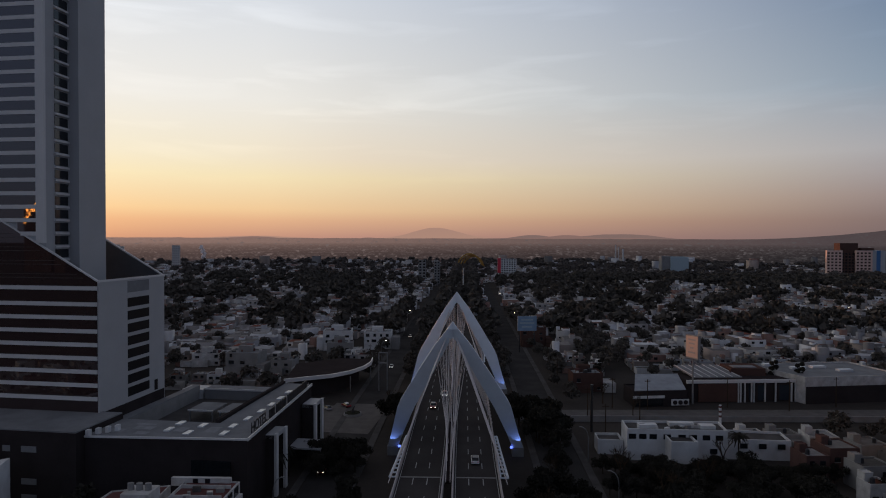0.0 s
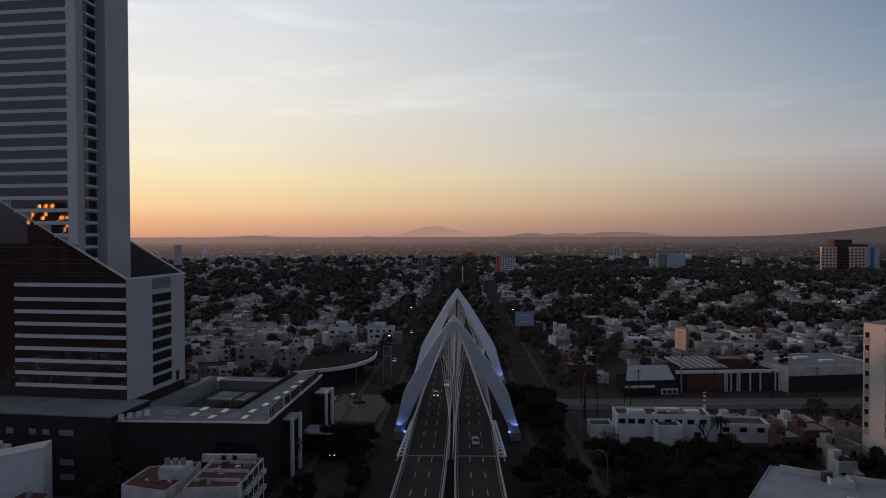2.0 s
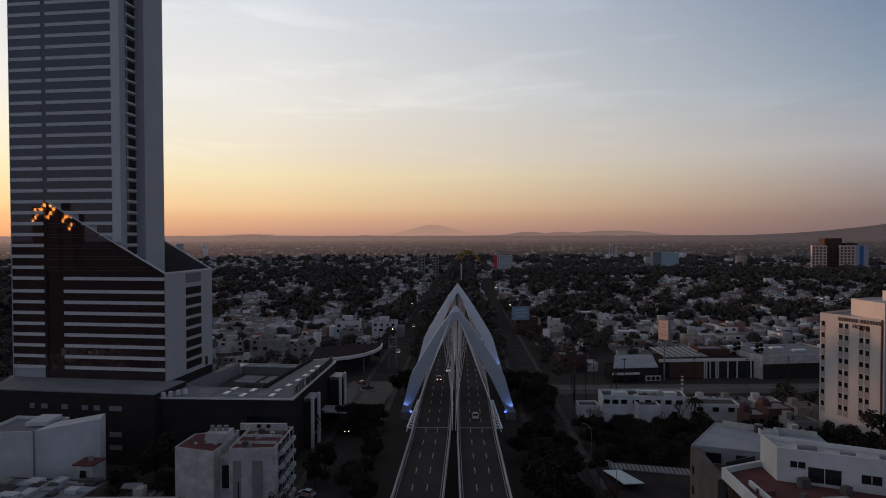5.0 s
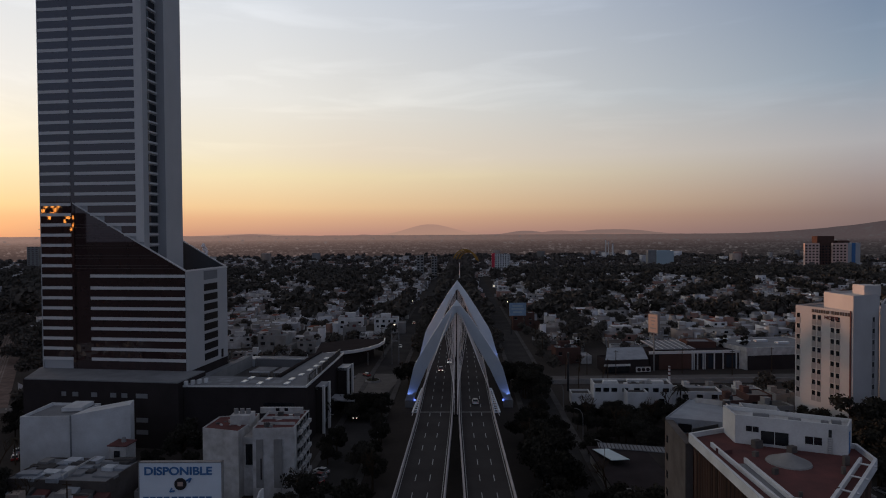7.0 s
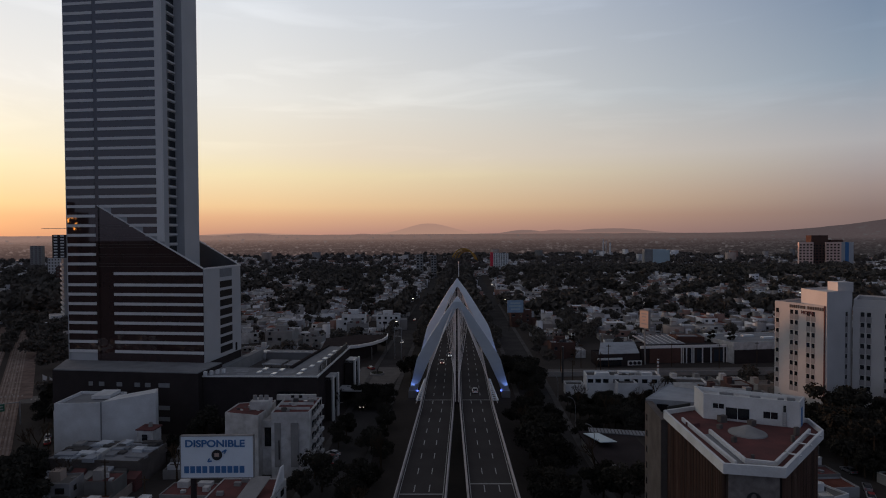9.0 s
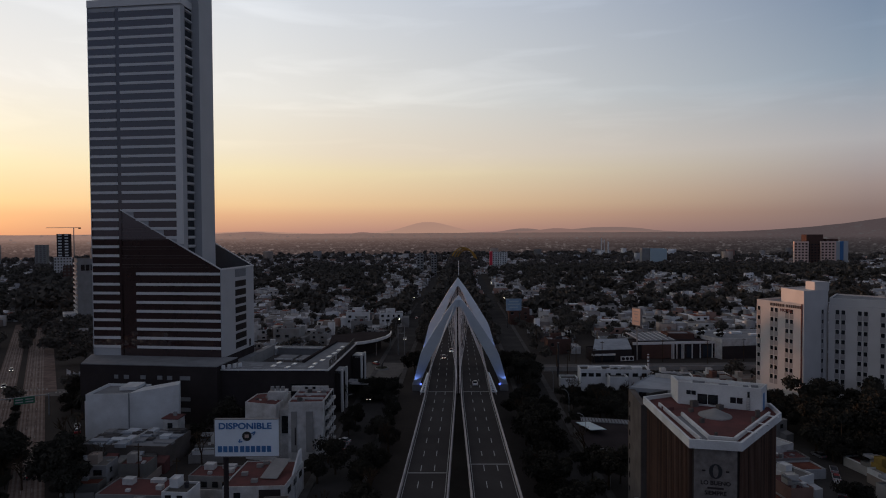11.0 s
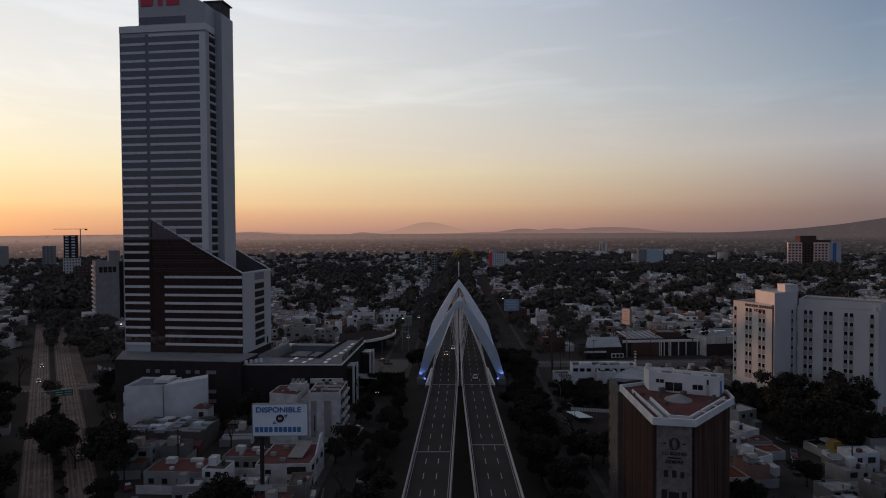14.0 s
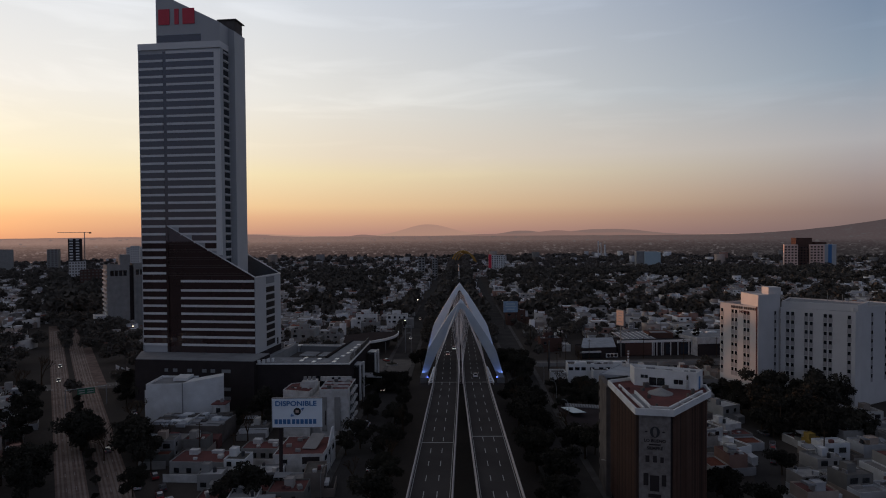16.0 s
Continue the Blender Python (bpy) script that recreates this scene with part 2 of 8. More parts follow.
M = dict(
    ground=mat("dry_earth", (0.074, 0.064, 0.058), 0.95, 0.5, 0.03, 0.6, 0.3, dirt=(0.046, 0.042, 0.038), spec=0.2),
    asphalt=mat("asphalt", (0.070, 0.066, 0.064), 0.9, 0.4, 0.12, 3.0, 0.2, spec=0.3),
    # worn asphalt; its warm brown also holds the hazy glare over the avenue
    avenue=mat("worn_asphalt_warm_veil", (0.21, 0.158, 0.138), 0.9, 0.5, 0.3, 2.0, 0.2),
    deck=mat("bridge_asphalt", (0.066, 0.060, 0.058), 0.85, 0.35, 0.1, 2.5, 0.2),
    pave=mat("concrete_pavement", (0.16, 0.148, 0.14), 0.9, 0.35, 0.25, 3.0, 0.2),
    concrete=mat("concrete", (0.30, 0.29, 0.28), 0.85, 0.3, 0.3, 3.0, 0.15),
    white_steel=mat("white_painted_steel", (0.76, 0.82, 0.88), 0.45, 0.12, 0.3, 4.0, 0.04),
    cable=mat("white_cable", (0.66, 0.60, 0.58), 0.5, 0.1, 1.0, 9.0, 0.0),
    barrier=mat("pale_painted_barrier", (0.50, 0.46, 0.45), 0.8, 0.3, 0.3, 3.0, 0.1),
    old_line=mat("worn_road_paint", (0.36, 0.33, 0.31), 0.8, 0.6, 0.8, 6.0, 0.0),
    line=mat("road_paint", (0.44, 0.44, 0.43), 0.7, 0.4, 0.8, 6.0, 0.0),
    dim_window=mat("tinted_window", (0.018, 0.017, 0.018), 0.3, 0.2, 0.3, 1.0, 0.0, spec=0.12),
    tower=mat("pale_grey_cladding", (0.43, 0.43, 0.44), 0.6, 0.12, 0.15, 2.0, 0.05),
    spandrel=mat("light_grey_panel", (0.67, 0.655, 0.645), 0.5, 0.1, 0.2, 2.0, 0.03),
    # brown base colour paints in the dark reddish city mirrored by the panes
    glass=mat("brown_reflection_glass", (0.050, 0.029, 0.028), 0.02, 0.25, 0.1, 0.5, 0.0, ior=1.8),
    blue_dim=mat("dim_blue_glass", (0.03, 0.04, 0.055), 0.25, 0.2, 0.3, 1.0, 0.0, spec=0.4),
    rear_blue=mat("pale_blue_grey_render", (0.36, 0.385, 0.415), 0.9, 0.3, 0.3, 4.0, 0.1, dirt=(0.24, 0.25, 0.27)),
    patch=mat("mended_roof_membrane", (0.32, 0.325, 0.335), 0.85, 0.3, 0.5, 3.0, 0.1),
    mural=mat("faded_mural_render", (0.25, 0.225, 0.21), 0.9, 0.5, 0.9, 7.0, 0.15, dirt=(0.12, 0.105, 0.10)),
    smoked=mat("smoked_grey_glass", (0.085, 0.088, 0.096), 0.35, 0.3, 0.25, 1.5, 0.0, spec=0.4),
    window=mat("window_glass", (0.015, 0.018, 0.022), 0.1, 0.2, 0.3, 1.0, 0.0, spec=0.6),
    dark_wall=mat("charcoal_cladding", (0.048, 0.040, 0.040), 0.8, 0.3, 0.2, 2.0, 0.05),
    roof_grey=mat("grey_roof_membrane", (0.26, 0.262, 0.27), 0.85, 0.3, 0.2, 2.0, 0.1),
    skylight=mat("frosted_skylight", (0.58, 0.60, 0.62), 0.35, 0.1, 1.0, 4.0, 0.0),
    wall_white=mat("white_stucco", (0.70, 0.70, 0.70), 0.9, 0.3, 0.25, 4.0, 0.15, dirt=(0.50, 0.49, 0.48)),
    hotel_wall=mat("cream_stucco", (0.57, 0.545, 0.53), 0.85, 0.15, 0.15, 3.0, 0.1),
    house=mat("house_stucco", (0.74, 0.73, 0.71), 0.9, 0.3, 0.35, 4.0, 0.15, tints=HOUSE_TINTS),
    # far stucco and far roofs are paler than near ones, haze put in
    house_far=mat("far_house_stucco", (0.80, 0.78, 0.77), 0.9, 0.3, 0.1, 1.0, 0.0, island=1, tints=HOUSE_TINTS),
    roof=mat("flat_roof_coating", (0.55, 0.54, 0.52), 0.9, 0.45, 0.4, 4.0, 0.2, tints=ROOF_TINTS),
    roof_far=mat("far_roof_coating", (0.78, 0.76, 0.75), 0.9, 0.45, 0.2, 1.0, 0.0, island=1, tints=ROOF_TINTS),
    red_roof=mat("red_roof_coating", (0.165, 0.070, 0.066), 0.85, 0.4, 0.35, 4.0, 0.15, dirt=(0.095, 0.055, 0.053)),
    hotel_panel=mat("beige_panel", (0.36, 0.34, 0.335), 0.85, 0.2, 0.3, 3.0, 0.05),
    gable=mat("bare_brown_render", (0.155, 0.135, 0.125), 0.9, 0.35, 0.3, 3.0, 0.15, dirt=(0.09, 0.078, 0.072)),
    # white steam tinted pink to paint in the low sunlight on it
    vapour=mat("steam", (0.92, 0.80, 0.75), 0.95, 0.1, 0.1, 0.5, 0.0),
    old_white=mat("weathered_white_stucco", (0.62, 0.61, 0.60), 0.9, 0.5, 0.45, 5.0, 0.2, dirt=(0.34, 0.32, 0.30)),
    # pink dawn light on the window frames, painted as base colour
    pink_lit_frame=mat("pink_lit_frames", (0.78, 0.55, 0.47), 0.7, 0.15, 0.1, 1.0, 0.0),
    dark_roof=mat("stained_dark_roof", (0.12, 0.115, 0.112), 0.9, 0.4, 0.25, 3.0, 0.15, dirt=(0.065, 0.06, 0.058)),
    worn_track=mat("worn_wheel_track", (0.30, 0.245, 0.215), 0.9, 0.5, 0.15, 1.2, 0.0),
    brown=mat("brown_louvre", (0.115, 0.060, 0.042), 0.6, 0.3, 0.4, 3.0, 0.05, per_object=0.5),
    bark=mat("bark", (0.07, 0.05, 0.035), 0.95, 0.4, 1.5, 9.0, 0.4),
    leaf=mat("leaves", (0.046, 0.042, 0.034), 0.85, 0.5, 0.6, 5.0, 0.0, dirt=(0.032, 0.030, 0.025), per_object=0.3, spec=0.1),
    # two paler far copies of the leaves, distance haze put into their colour
    leaf_far=mat("far_hazed_leaves", (0.118, 0.104, 0.090), 0.85, 0.5, 0.02, 1.0, 0.0, dirt=(0.082, 0.074, 0.064), spec=0.1),
    leaf_hazed=mat("hazed_leaves", (0.150, 0.130, 0.118), 0.9, 0.4, 0.02, 1.0, 0.0, dirt=(0.105, 0.092, 0.084)),
    steel=mat("galvanised_steel", (0.32, 0.32, 0.33), 0.5, 0.2, 1.0, 6.0, 0.0, metal=0.6),
    black=mat("black_metal", (0.02, 0.02, 0.022), 0.5, 0.2, 1.0, 6.0, 0.0),
    blue=mat("blue_lettering", (0.05, 0.16, 0.36), 0.6, 0.1, 1.0, 6.0, 0.0),
    red=mat("red_sign", (0.62, 0.03, 0.06), 0.5, 0.1, 1.0, 6.0, 0.0),
    tyre=mat("tyre_rubber", (0.02, 0.02, 0.02), 0.9, 0.2, 2.0, 9.0, 0.0),
    carpaint=mat("car_paint", (0.7, 0.7, 0.7), 0.3, 0.05, 0.5, 3.0, 0.0, tints=[(1, 1, 1), (0.1, 0.1, 0.11), (0.5, 0.5, 0.52), (0.9, 0.9, 0.9), (0.35, 0.05, 0.05), (0.2, 0.2, 0.22)]),
    headlamp=mat("headlamp", (0.9, 0.9, 0.85), 0.2, 0.0, 1, 1, 0.0, emit=((1, 0.93, 0.8), 2.0)),
    lamp=mat("street_lamp_glow", (0.9, 0.85, 0.7), 0.3, 0.0, 1, 1, 0.0, emit=((1, 0.85, 0.6), 8.0)),
    blue_lamp=mat("blue_floodlight_lens", (0.1, 0.15, 0.8), 0.3, 0.0, 1, 1, 0.0, emit=((0.12, 0.2, 1.0), 2.5)),
    gold_glass=mat("gold_coated_glass", (0.92, 0.62, 0.20), 0.34, 0.1, 0.05, 0.3, 0.0, metal=1.0),
    ochre=mat("yellow_steel", (0.42, 0.22, 0.03), 0.5, 0.2, 0.3, 2.0, 0.0),
    teal=mat("pale_blue_panel", (0.36, 0.45, 0.50), 0.5, 0.1, 0.05, 1.0, 0.0),
    blueboard=mat("blue_poster", (0.24, 0.36, 0.50), 0.6, 0.3, 0.3, 2.0, 0.0),
    # orange print; on the totem posters it paints in the warm low sun
    orange=mat("orange_print_lit_poster", (0.50, 0.36, 0.30), 0.6, 0.15, 0.3, 2.0, 0.0),
    brown_wall=mat("brown_stone_cladding", (0.11, 0.065, 0.055), 0.7, 0.3, 0.1, 1.0, 0.0),
    hedge_wall=mat("dark_creeper_wall", (0.04, 0.04, 0.03), 0.95, 0.4, 0.5, 4.0, 0.3),
    pink_wall=mat("terracotta_stucco", (0.124, 0.074, 0.066), 0.9, 0.25, 0.3, 4.0, 0.15),
    yellow_wall=mat("yellow_stucco", (0.25, 0.17, 0.05), 0.9, 0.25, 0.3, 4.0, 0.15),
    tank=mat("black_water_tank", (0.03, 0.03, 0.035), 0.5, 0.2, 2.0, 6.0, 0.0),
)

# ---------- mesh helpers ----------


class Build:
    """Collects vertices and faces of one mesh."""

    def __init__(self):
        self.v, self.f = [], []

    def raw(self, pts, faces):
        o = len(self.v)
        self.v += [tuple(p) for p in pts]
        self.f += [tuple(o + k for k in q) for q in faces]
        return self

    def prism(self, poly, z0, z1):
        n = len(poly)
        top = z1 if callable(z1) else (lambda x, y: z1)
        pts = [(x, y, z0) for x, y in poly] + [(x, y, top(x, y)) for x, y in poly]
        fs = [tuple(range(n - 1, -1, -1)), tuple(range(n, 2 * n))]
        fs += [(k, (k + 1) % n, n + (k + 1) % n, n + k) for k in range(n)]
        return self.raw(pts, fs)

    def box(self, x0, x1, y0, y1, z0, z1):
        return self.prism([(x0, y0), (x1, y0), (x1, y1), (x0, y1)], z0, z1)

    def turned(self, cx, cy, w, d, z0, z1, deg):
        c, s = math.cos(radians(deg)), math.sin(radians(deg))
        q = [(cx + c * a - s * b, cy + s * a + c * b) for a, b in ((-w / 2, -d / 2), (w / 2, -d / 2), (w / 2, d / 2), (-w / 2, d / 2))]
        return self.prism(q, z0, z1)

    def bar(self, p0, p1, r0, r1=None, n=6, cap=True):
        r1 = r0 if r1 is None else r1
        p0, p1 = Vector(p0), Vector(p1)
        q = (p1 - p0).to_track_quat("Z", "Y")
        pts = []
        for p, r in ((p0, r0), (p1, r1)):
            pts += [p + q @ Vector((r * math.cos(2 * math.pi * k / n), r * math.sin(2 * math.pi * k / n), 0)) for k in range(n)]
        fs = [(k, (k + 1) % n, n + (k + 1) % n, n + k) for k in range(n)]
        if cap:
            fs += [tuple(range(n - 1, -1, -1)), tuple(range(n, 2 * n))]
        return self.raw(pts, fs)

    def loft(self, rings):
        """Rings of equal length joined to a closed tube."""
        n = len(rings[0])
        pts = [p for r in rings for p in r]
        fs = []
        for k in range(len(rings) - 1):
            a, b = k * n, (k + 1) * n
            fs += [(a + j, a + (j + 1) % n, b + (j + 1) % n, b + j) for j in range(n)]
        fs += [tuple(range(n - 1, -1, -1)), tuple(range(len(pts) - n, len(pts)))]
        return self.raw(pts, fs)

    def dome(self, cx, cy, z, r, h, n=14, m=4):
        rings = []
        for j in range(m + 1):
            a = j / m * math.pi / 2 * 0.96
            rings.append([(cx + r * math.cos(a) * math.cos(2 * math.pi * k / n), cy + r * math.cos(a) * math.sin(2 * math.pi * k / n), z + h * math.sin(a)) for k in range(n)])
        return self.loft(rings)

    def mesh(self, name, material):
        me = bpy.data.meshes.new(name)
        me.from_pydata(self.v, [], self.f)
        me.update()
        if material:
            me.materials.append(material)
        return me


def part(name, b, material, parent=None, label="", kind=""):
    me = b if isinstance(b, bpy.types.Mesh) else b.mesh(name, material)
    ob = new(name, me)
    if parent is not None:
        ob.parent = parent
    return tagged(ob, label=label, kind=kind)


def thing(name, label, category, at=(0, 0, 0), deg=0, group="", kind=""):
    ob = new(name)
    ob.matrix_basis = pose(*at, 0, 0, deg)
    ob.empty_display_size = 1
    return tagged(ob, label, category, group, kind)


def lettering(name, text, size, material, parent, m, label=""):
    cu = bpy.data.curves.new(name, "FONT")
    cu.body = text
    cu.size = size
    cu.extrude = 0.05
    cu.offset = 0.022 * size
    cu.align_x = "CENTER"
    cu.align_y = "CENTER"
    cu.materials.append(material)
    ob = new(name, cu)
    ob.parent = parent
    ob.matrix_basis = m
    return tagged(ob, label=label)


def terrain(x, y):
    """Height of the ground: a flat city plain that climbs towards far hills."""
    d = math.hypot(x, y)
    h = 0.0
    if d > 1500:
        h = 62 * ((d - 1500) / 3200) ** 2
    # wooded hill with housing, far off on one side
    if x > 900:
        u = (x - 3350) / 1020
        v = (y - 3100) / 1300
        h += 212 * math.exp(-(u * u + v * v) * 1.3) * min(1, max(0, (d - 1500) / 1500))
    return h


# ---------- ground ----------
def make_ground():
    b = Build()
    radii = [0, 40, 90, 160, 260, 400, 600, 850, 1100, 1400, 1700, 2050, 2400, 2800, 3200, 3600, 4000, 4350, 4650, 4850]
    n = 96
    pts = [(0, 0, 0)]
    for r in radii[1:]:
        for k in range(n):
            a = 2 * math.pi * k / n
            x, y = r * math.cos(a), r * math.sin(a)
            pts.append((x, y, min(terrain(x, y), 24.0)))
    fs = [(0, 1 + k, 1 + (k + 1) % n) for k in range(n)]
    for j in range(len(radii) - 2):
        o = 1 + j * n
        fs += [(o + k, o + n + k, o + n + (k + 1) % n, o + (k + 1) % n) for k in range(n)]
    b.raw(pts, fs)
    g = part("ground", b, M["ground"], kind="structure")
    for p in g.data.polygons:
        p.use_smooth = True
    tagged(g, "dark dry city ground with bare earth and thin grass", "ground")


make_ground()


def strip(name, pts, width, z, material, label, category="road"):
    """A flat road along a line of points, a few centimetres thick."""
    b = Build()
    left, right = [], []
    P = [Vector((x, y, 0)) for x, y in pts]
    for k, p in enumerate(P):
        a = (P[min(k + 1, len(P) - 1)] - P[max(k - 1, 0)]).normalized()
        nn = Vector((-a.y, a.x, 0)) * width / 2
        left.append((p.x + nn.x, p.y + nn.y))
        right.append((p.x - nn.x, p.y - nn.y))
    for k in range(len(P) - 1):
        q = [right[k], right[k + 1], left[k + 1], left[k]]
        b.raw([(x, y, z) for x, y in q] + [(x, y, z - 0.15) for x, y in q],
              [(0, 1, 2, 3), (0, 4, 5, 1), (1, 5, 6, 2), (2, 6, 7, 3), (3, 7, 4, 0)])
    ob = part(name, b, material, kind="structure")
    return tagged(ob, label, category)


AX = lambda y: 0.011 * (y - 150)      # the viaduct's axis
strip("road", [(-31, -200), (-31, 150), (-29, 300), (-25, 520), (-20, 900)], 11, 0.06, M["asphalt"], "dark asphalt frontage road beside the viaduct")
strip("road", [(29, -200), (29, 150), (32, 300), (34, 520), (38, 900)], 11, 0.06, M["asphalt"], "dark asphalt frontage road beside the viaduct")
strip("road", [(4, 500), (10, 900), (22, 1500)], 17, 0.08, M["asphalt"], "wide asphalt avenue running on beyond the bridge")
strip("road", [(36, 254), (260, 262)], 13, 0.10, M["pave"], "pale worn concrete cross street with a low wall")
strip("road", [(-60, 258), (-24, 254)], 14, 0.10, M["pave"], "pale worn concrete cross street")
for dx in (-6.7, 6.7):
    strip("pavement", [(-31 + dx, -200), (-31 + dx, 150), (-29 + dx, 300), (-25 + dx, 520)], 2.0, 0.2, M["dark_roof"], "narrow dark concrete pavement with a kerb", "pavement")
    strip("pavement", [(29 + dx, -200), (29 + dx, 150), (32 + dx, 300), (34 + dx, 520)], 2.0, 0.2, M["dark_roof"], "narrow dark concrete pavement with a kerb", "pavement")
av = Vector((-0.550, 0.835, 0)).normalized()
strip("road", [(-104.3 - av.x * 150, 96 - av.y * 150), (-104.3 + av.x * 360, 96 + av.y * 360)], 7.4, 0.14, M["avenue"], "asphalt avenue carriageway with worn lanes")
strip("road", [(-92.4 - av.x * 150, 96 - av.y * 150), (-92.4 + av.x * 360, 96 + av.y * 360)], 7.6, 0.14, M["avenue"], "asphalt avenue carriageway with worn lanes")
strip("road", [(-98.4 + av.x * 132 + av.y * 7.2, 96 + av.y * 132 - av.x * 7.2), (-98.4 + av.x * 245 + av.y * 7.2, 96 + av.y * 245 - av.x * 7.2)], 11.2, 0.13, M["avenue"], "wider asphalt carriageway beyond the junction")
strip("road", [(-262, 197), (-140, 214)], 11, 0.09, M["pave"], "pale cross street at the avenue junction")
strip("road", [(58, 54), (78.5, 95), (92, 122), (102, 146)], 6.4, 0.07, M["asphalt"], "narrow residential asphalt street with parked cars")
strip("pavement", [(-44, 250), (-24, 248)], 34, 0.12, M["pave"], "pale paved plaza beside the hotel", "pavement")

# ---------- the cable-stayed viaduct ----------
DECK = 11.0


def off(y):
    """Distance of a carriageway's centre from the axis: the two close up towards the pylons."""
    return 5.75 + 0.0190 * max(0.0, 166.0 - max(y, -60.0))


def deck_z(y):
    if y > 330:
        return max(0.3, DECK - (y - 330) ** 2 / 2400)
    if y < -60:
        return max(0.3, DECK - (-60 - y) ** 2 / 2400)
    return DECK


def sweep(b, ys, xoff, section):
    """Sweeps a cross section (x, z) along the axis at a sideways offset."""
    rings = []
    for y in ys:
        cx, cz = AX(y) + xoff(y), deck_z(y)
        rings.append([(cx + x, y, cz + z) for x, z in section])
    b.loft(rings)


YS = [-220, -160, -110, -60, -20, 20, 60, 90] + list(range(100, 165, 6)) + [180, 200, 230, 260, 300, 330, 360, 390, 420, 450, 480, 510]
bridge = thing("cable_stayed_bridge", "white cable-stayed road bridge with two leaning pylons over the avenue", "bridge", kind="structure")
for s in (-1, 1):
    b = Build()
    sweep(b, YS, lambda y, s=s: s * off(y), [(-5.0, -0.02), (-5.0, -0.5), (-3, -1.7), (3, -1.7), (5.0, -0.5), (5.0, -0.02)])
    part("deck", b, M["concrete"], bridge, "grey concrete bridge deck")
    b = Build()
    sweep(b, YS, lambda y, s=s: s * off(y), [(-4.6, -0.1), (4.6, -0.1), (4.6, 0.03), (-4.6, 0.03)])
    part("road_surface", b, M["deck"], bridge, "dark asphalt road surface")
    for e in (-1, 1):
        b = Build()
        sweep(b, YS, lambda y, s=s, e=e: s * off(y) + e * 4.82, [(-0.24, -0.4), (0.24, -0.4), (0.13, 0.85), (-0.13, 0.85)])
        part("barrier", b, M["barrier"], bridge, "pale concrete barrier")
    # lane dashes and solid edge lines
    b = Build()
    for lane in (-1.48, 1.48):
        for y in range(-60, 330, 9):
            cx = AX(y) + s * off(y) + lane
            cx2 = AX(y + 3.4) + s * off(y + 3.4) + lane
            b.raw([(cx - .09, y, DECK + .05), (cx + .09, y, DECK + .05), (cx2 + .09, y + 3.4, DECK + .05), (cx2 - .09, y + 3.4, DECK + .05)], [(0, 1, 2, 3)])
    part("lane_marking", b, M["line"], bridge, "white dashed lane lines", kind="stuff")
    for e in (-1, 1):
        b = Build()
        sweep(b, YS, lambda y, s=s, e=e: s * off(y) + e * 4.28, [(-0.07, 0.0), (0.07, 0.0), (0.07, 0.05), (-0.07, 0.05)])
        part("edge_line", b, M["line"], bridge, "white edge line")
    for y in (101 if s < 0 else 106, 169, 330):
        b = Build()
        cx = AX(y) + s * off(y)
        b.box(cx - 4.4, cx + 4.4, y - 0.25, y + 0.25, DECK - 0.05, DECK + 0.055)
        part("expansion_joint", b, M["concrete"], bridge, "pale expansion joint")
    for y in (-40, 0, 40, 80, 120, 160, 340, 380):
        b = Build()
        b.box(AX(y) + s * off(y) - 1.6, AX(y) + s * off(y) + 1.6, y - 0.8, y + 0.8, 0, deck_z(y) - 1.6)
        part("pier", b, M["concrete"], bridge, "grey concrete pier")
# median slab between the carriageways where they meet
b = Build()
b.prism([(AX(168) - 0.95, 168), (AX(168) + 0.95, 168), (AX(335) + 0.95, 335), (AX(335) - 0.95, 335)], DECK - 0.9, DECK - 0.25)
part("median", b, M["dark_wall"], bridge, "narrow dark median")

APEX1, APEX2 = 197.5, 286.5
FOOT1, FOOT2 = 214.0, 281.0
FOOT_X, FOOT_Z = 17.55, 2.4
TOPZ = 37.9


def leg(side, yfoot, yapex):
    """One bent, spindle-shaped pylon leg from its foot beside the deck to the apex over the axis."""
    foot = Vector((AX(yfoot) + side * FOOT_X + 0.85, yfoot, FOOT_Z))
    top = Vector((AX(yapex) + 0.3 + side * 0.5, yapex, TOPZ))
    rings = []
    # share of the way up, outward bow, width across, depth along the road
    for t, bow, w, d in ((0, 0, 2.9, 1.7), (0.14, 0.70, 3.3, 1.8), (0.36, 1.75, 4.6, 2.1), (0.42, 1.75, 4.8, 2.1), (0.66, 1.1, 4.2, 2.0), (0.88, 0.4, 3.3, 1.7), (1.0, 0.1, 1.7, 1.3)):
        c = foot.lerp(top, t)
        c.x += side * bow
        rings.append([(c.x - w / 2, c.y - d / 2, c.z), (c.x + w / 2, c.y - d / 2, c.z), (c.x + w / 2, c.y + d / 2, c.z), (c.x - w / 2, c.y + d / 2, c.z)])
    # the two legs of a pylon meet in one point over the axis
    x0, y0 = AX(yapex) + 0.3 + side * 0.06, yapex
    rings.append([(x0 - 0.05, y0 - 0.12, TOPZ + 1.9), (x0 + 0.05, y0 - 0.12, TOPZ + 1.9), (x0 + 0.05, y0 + 0.12, TOPZ + 1.9), (x0 - 0.05, y0 + 0.12, TOPZ + 1.9)])
    return rings


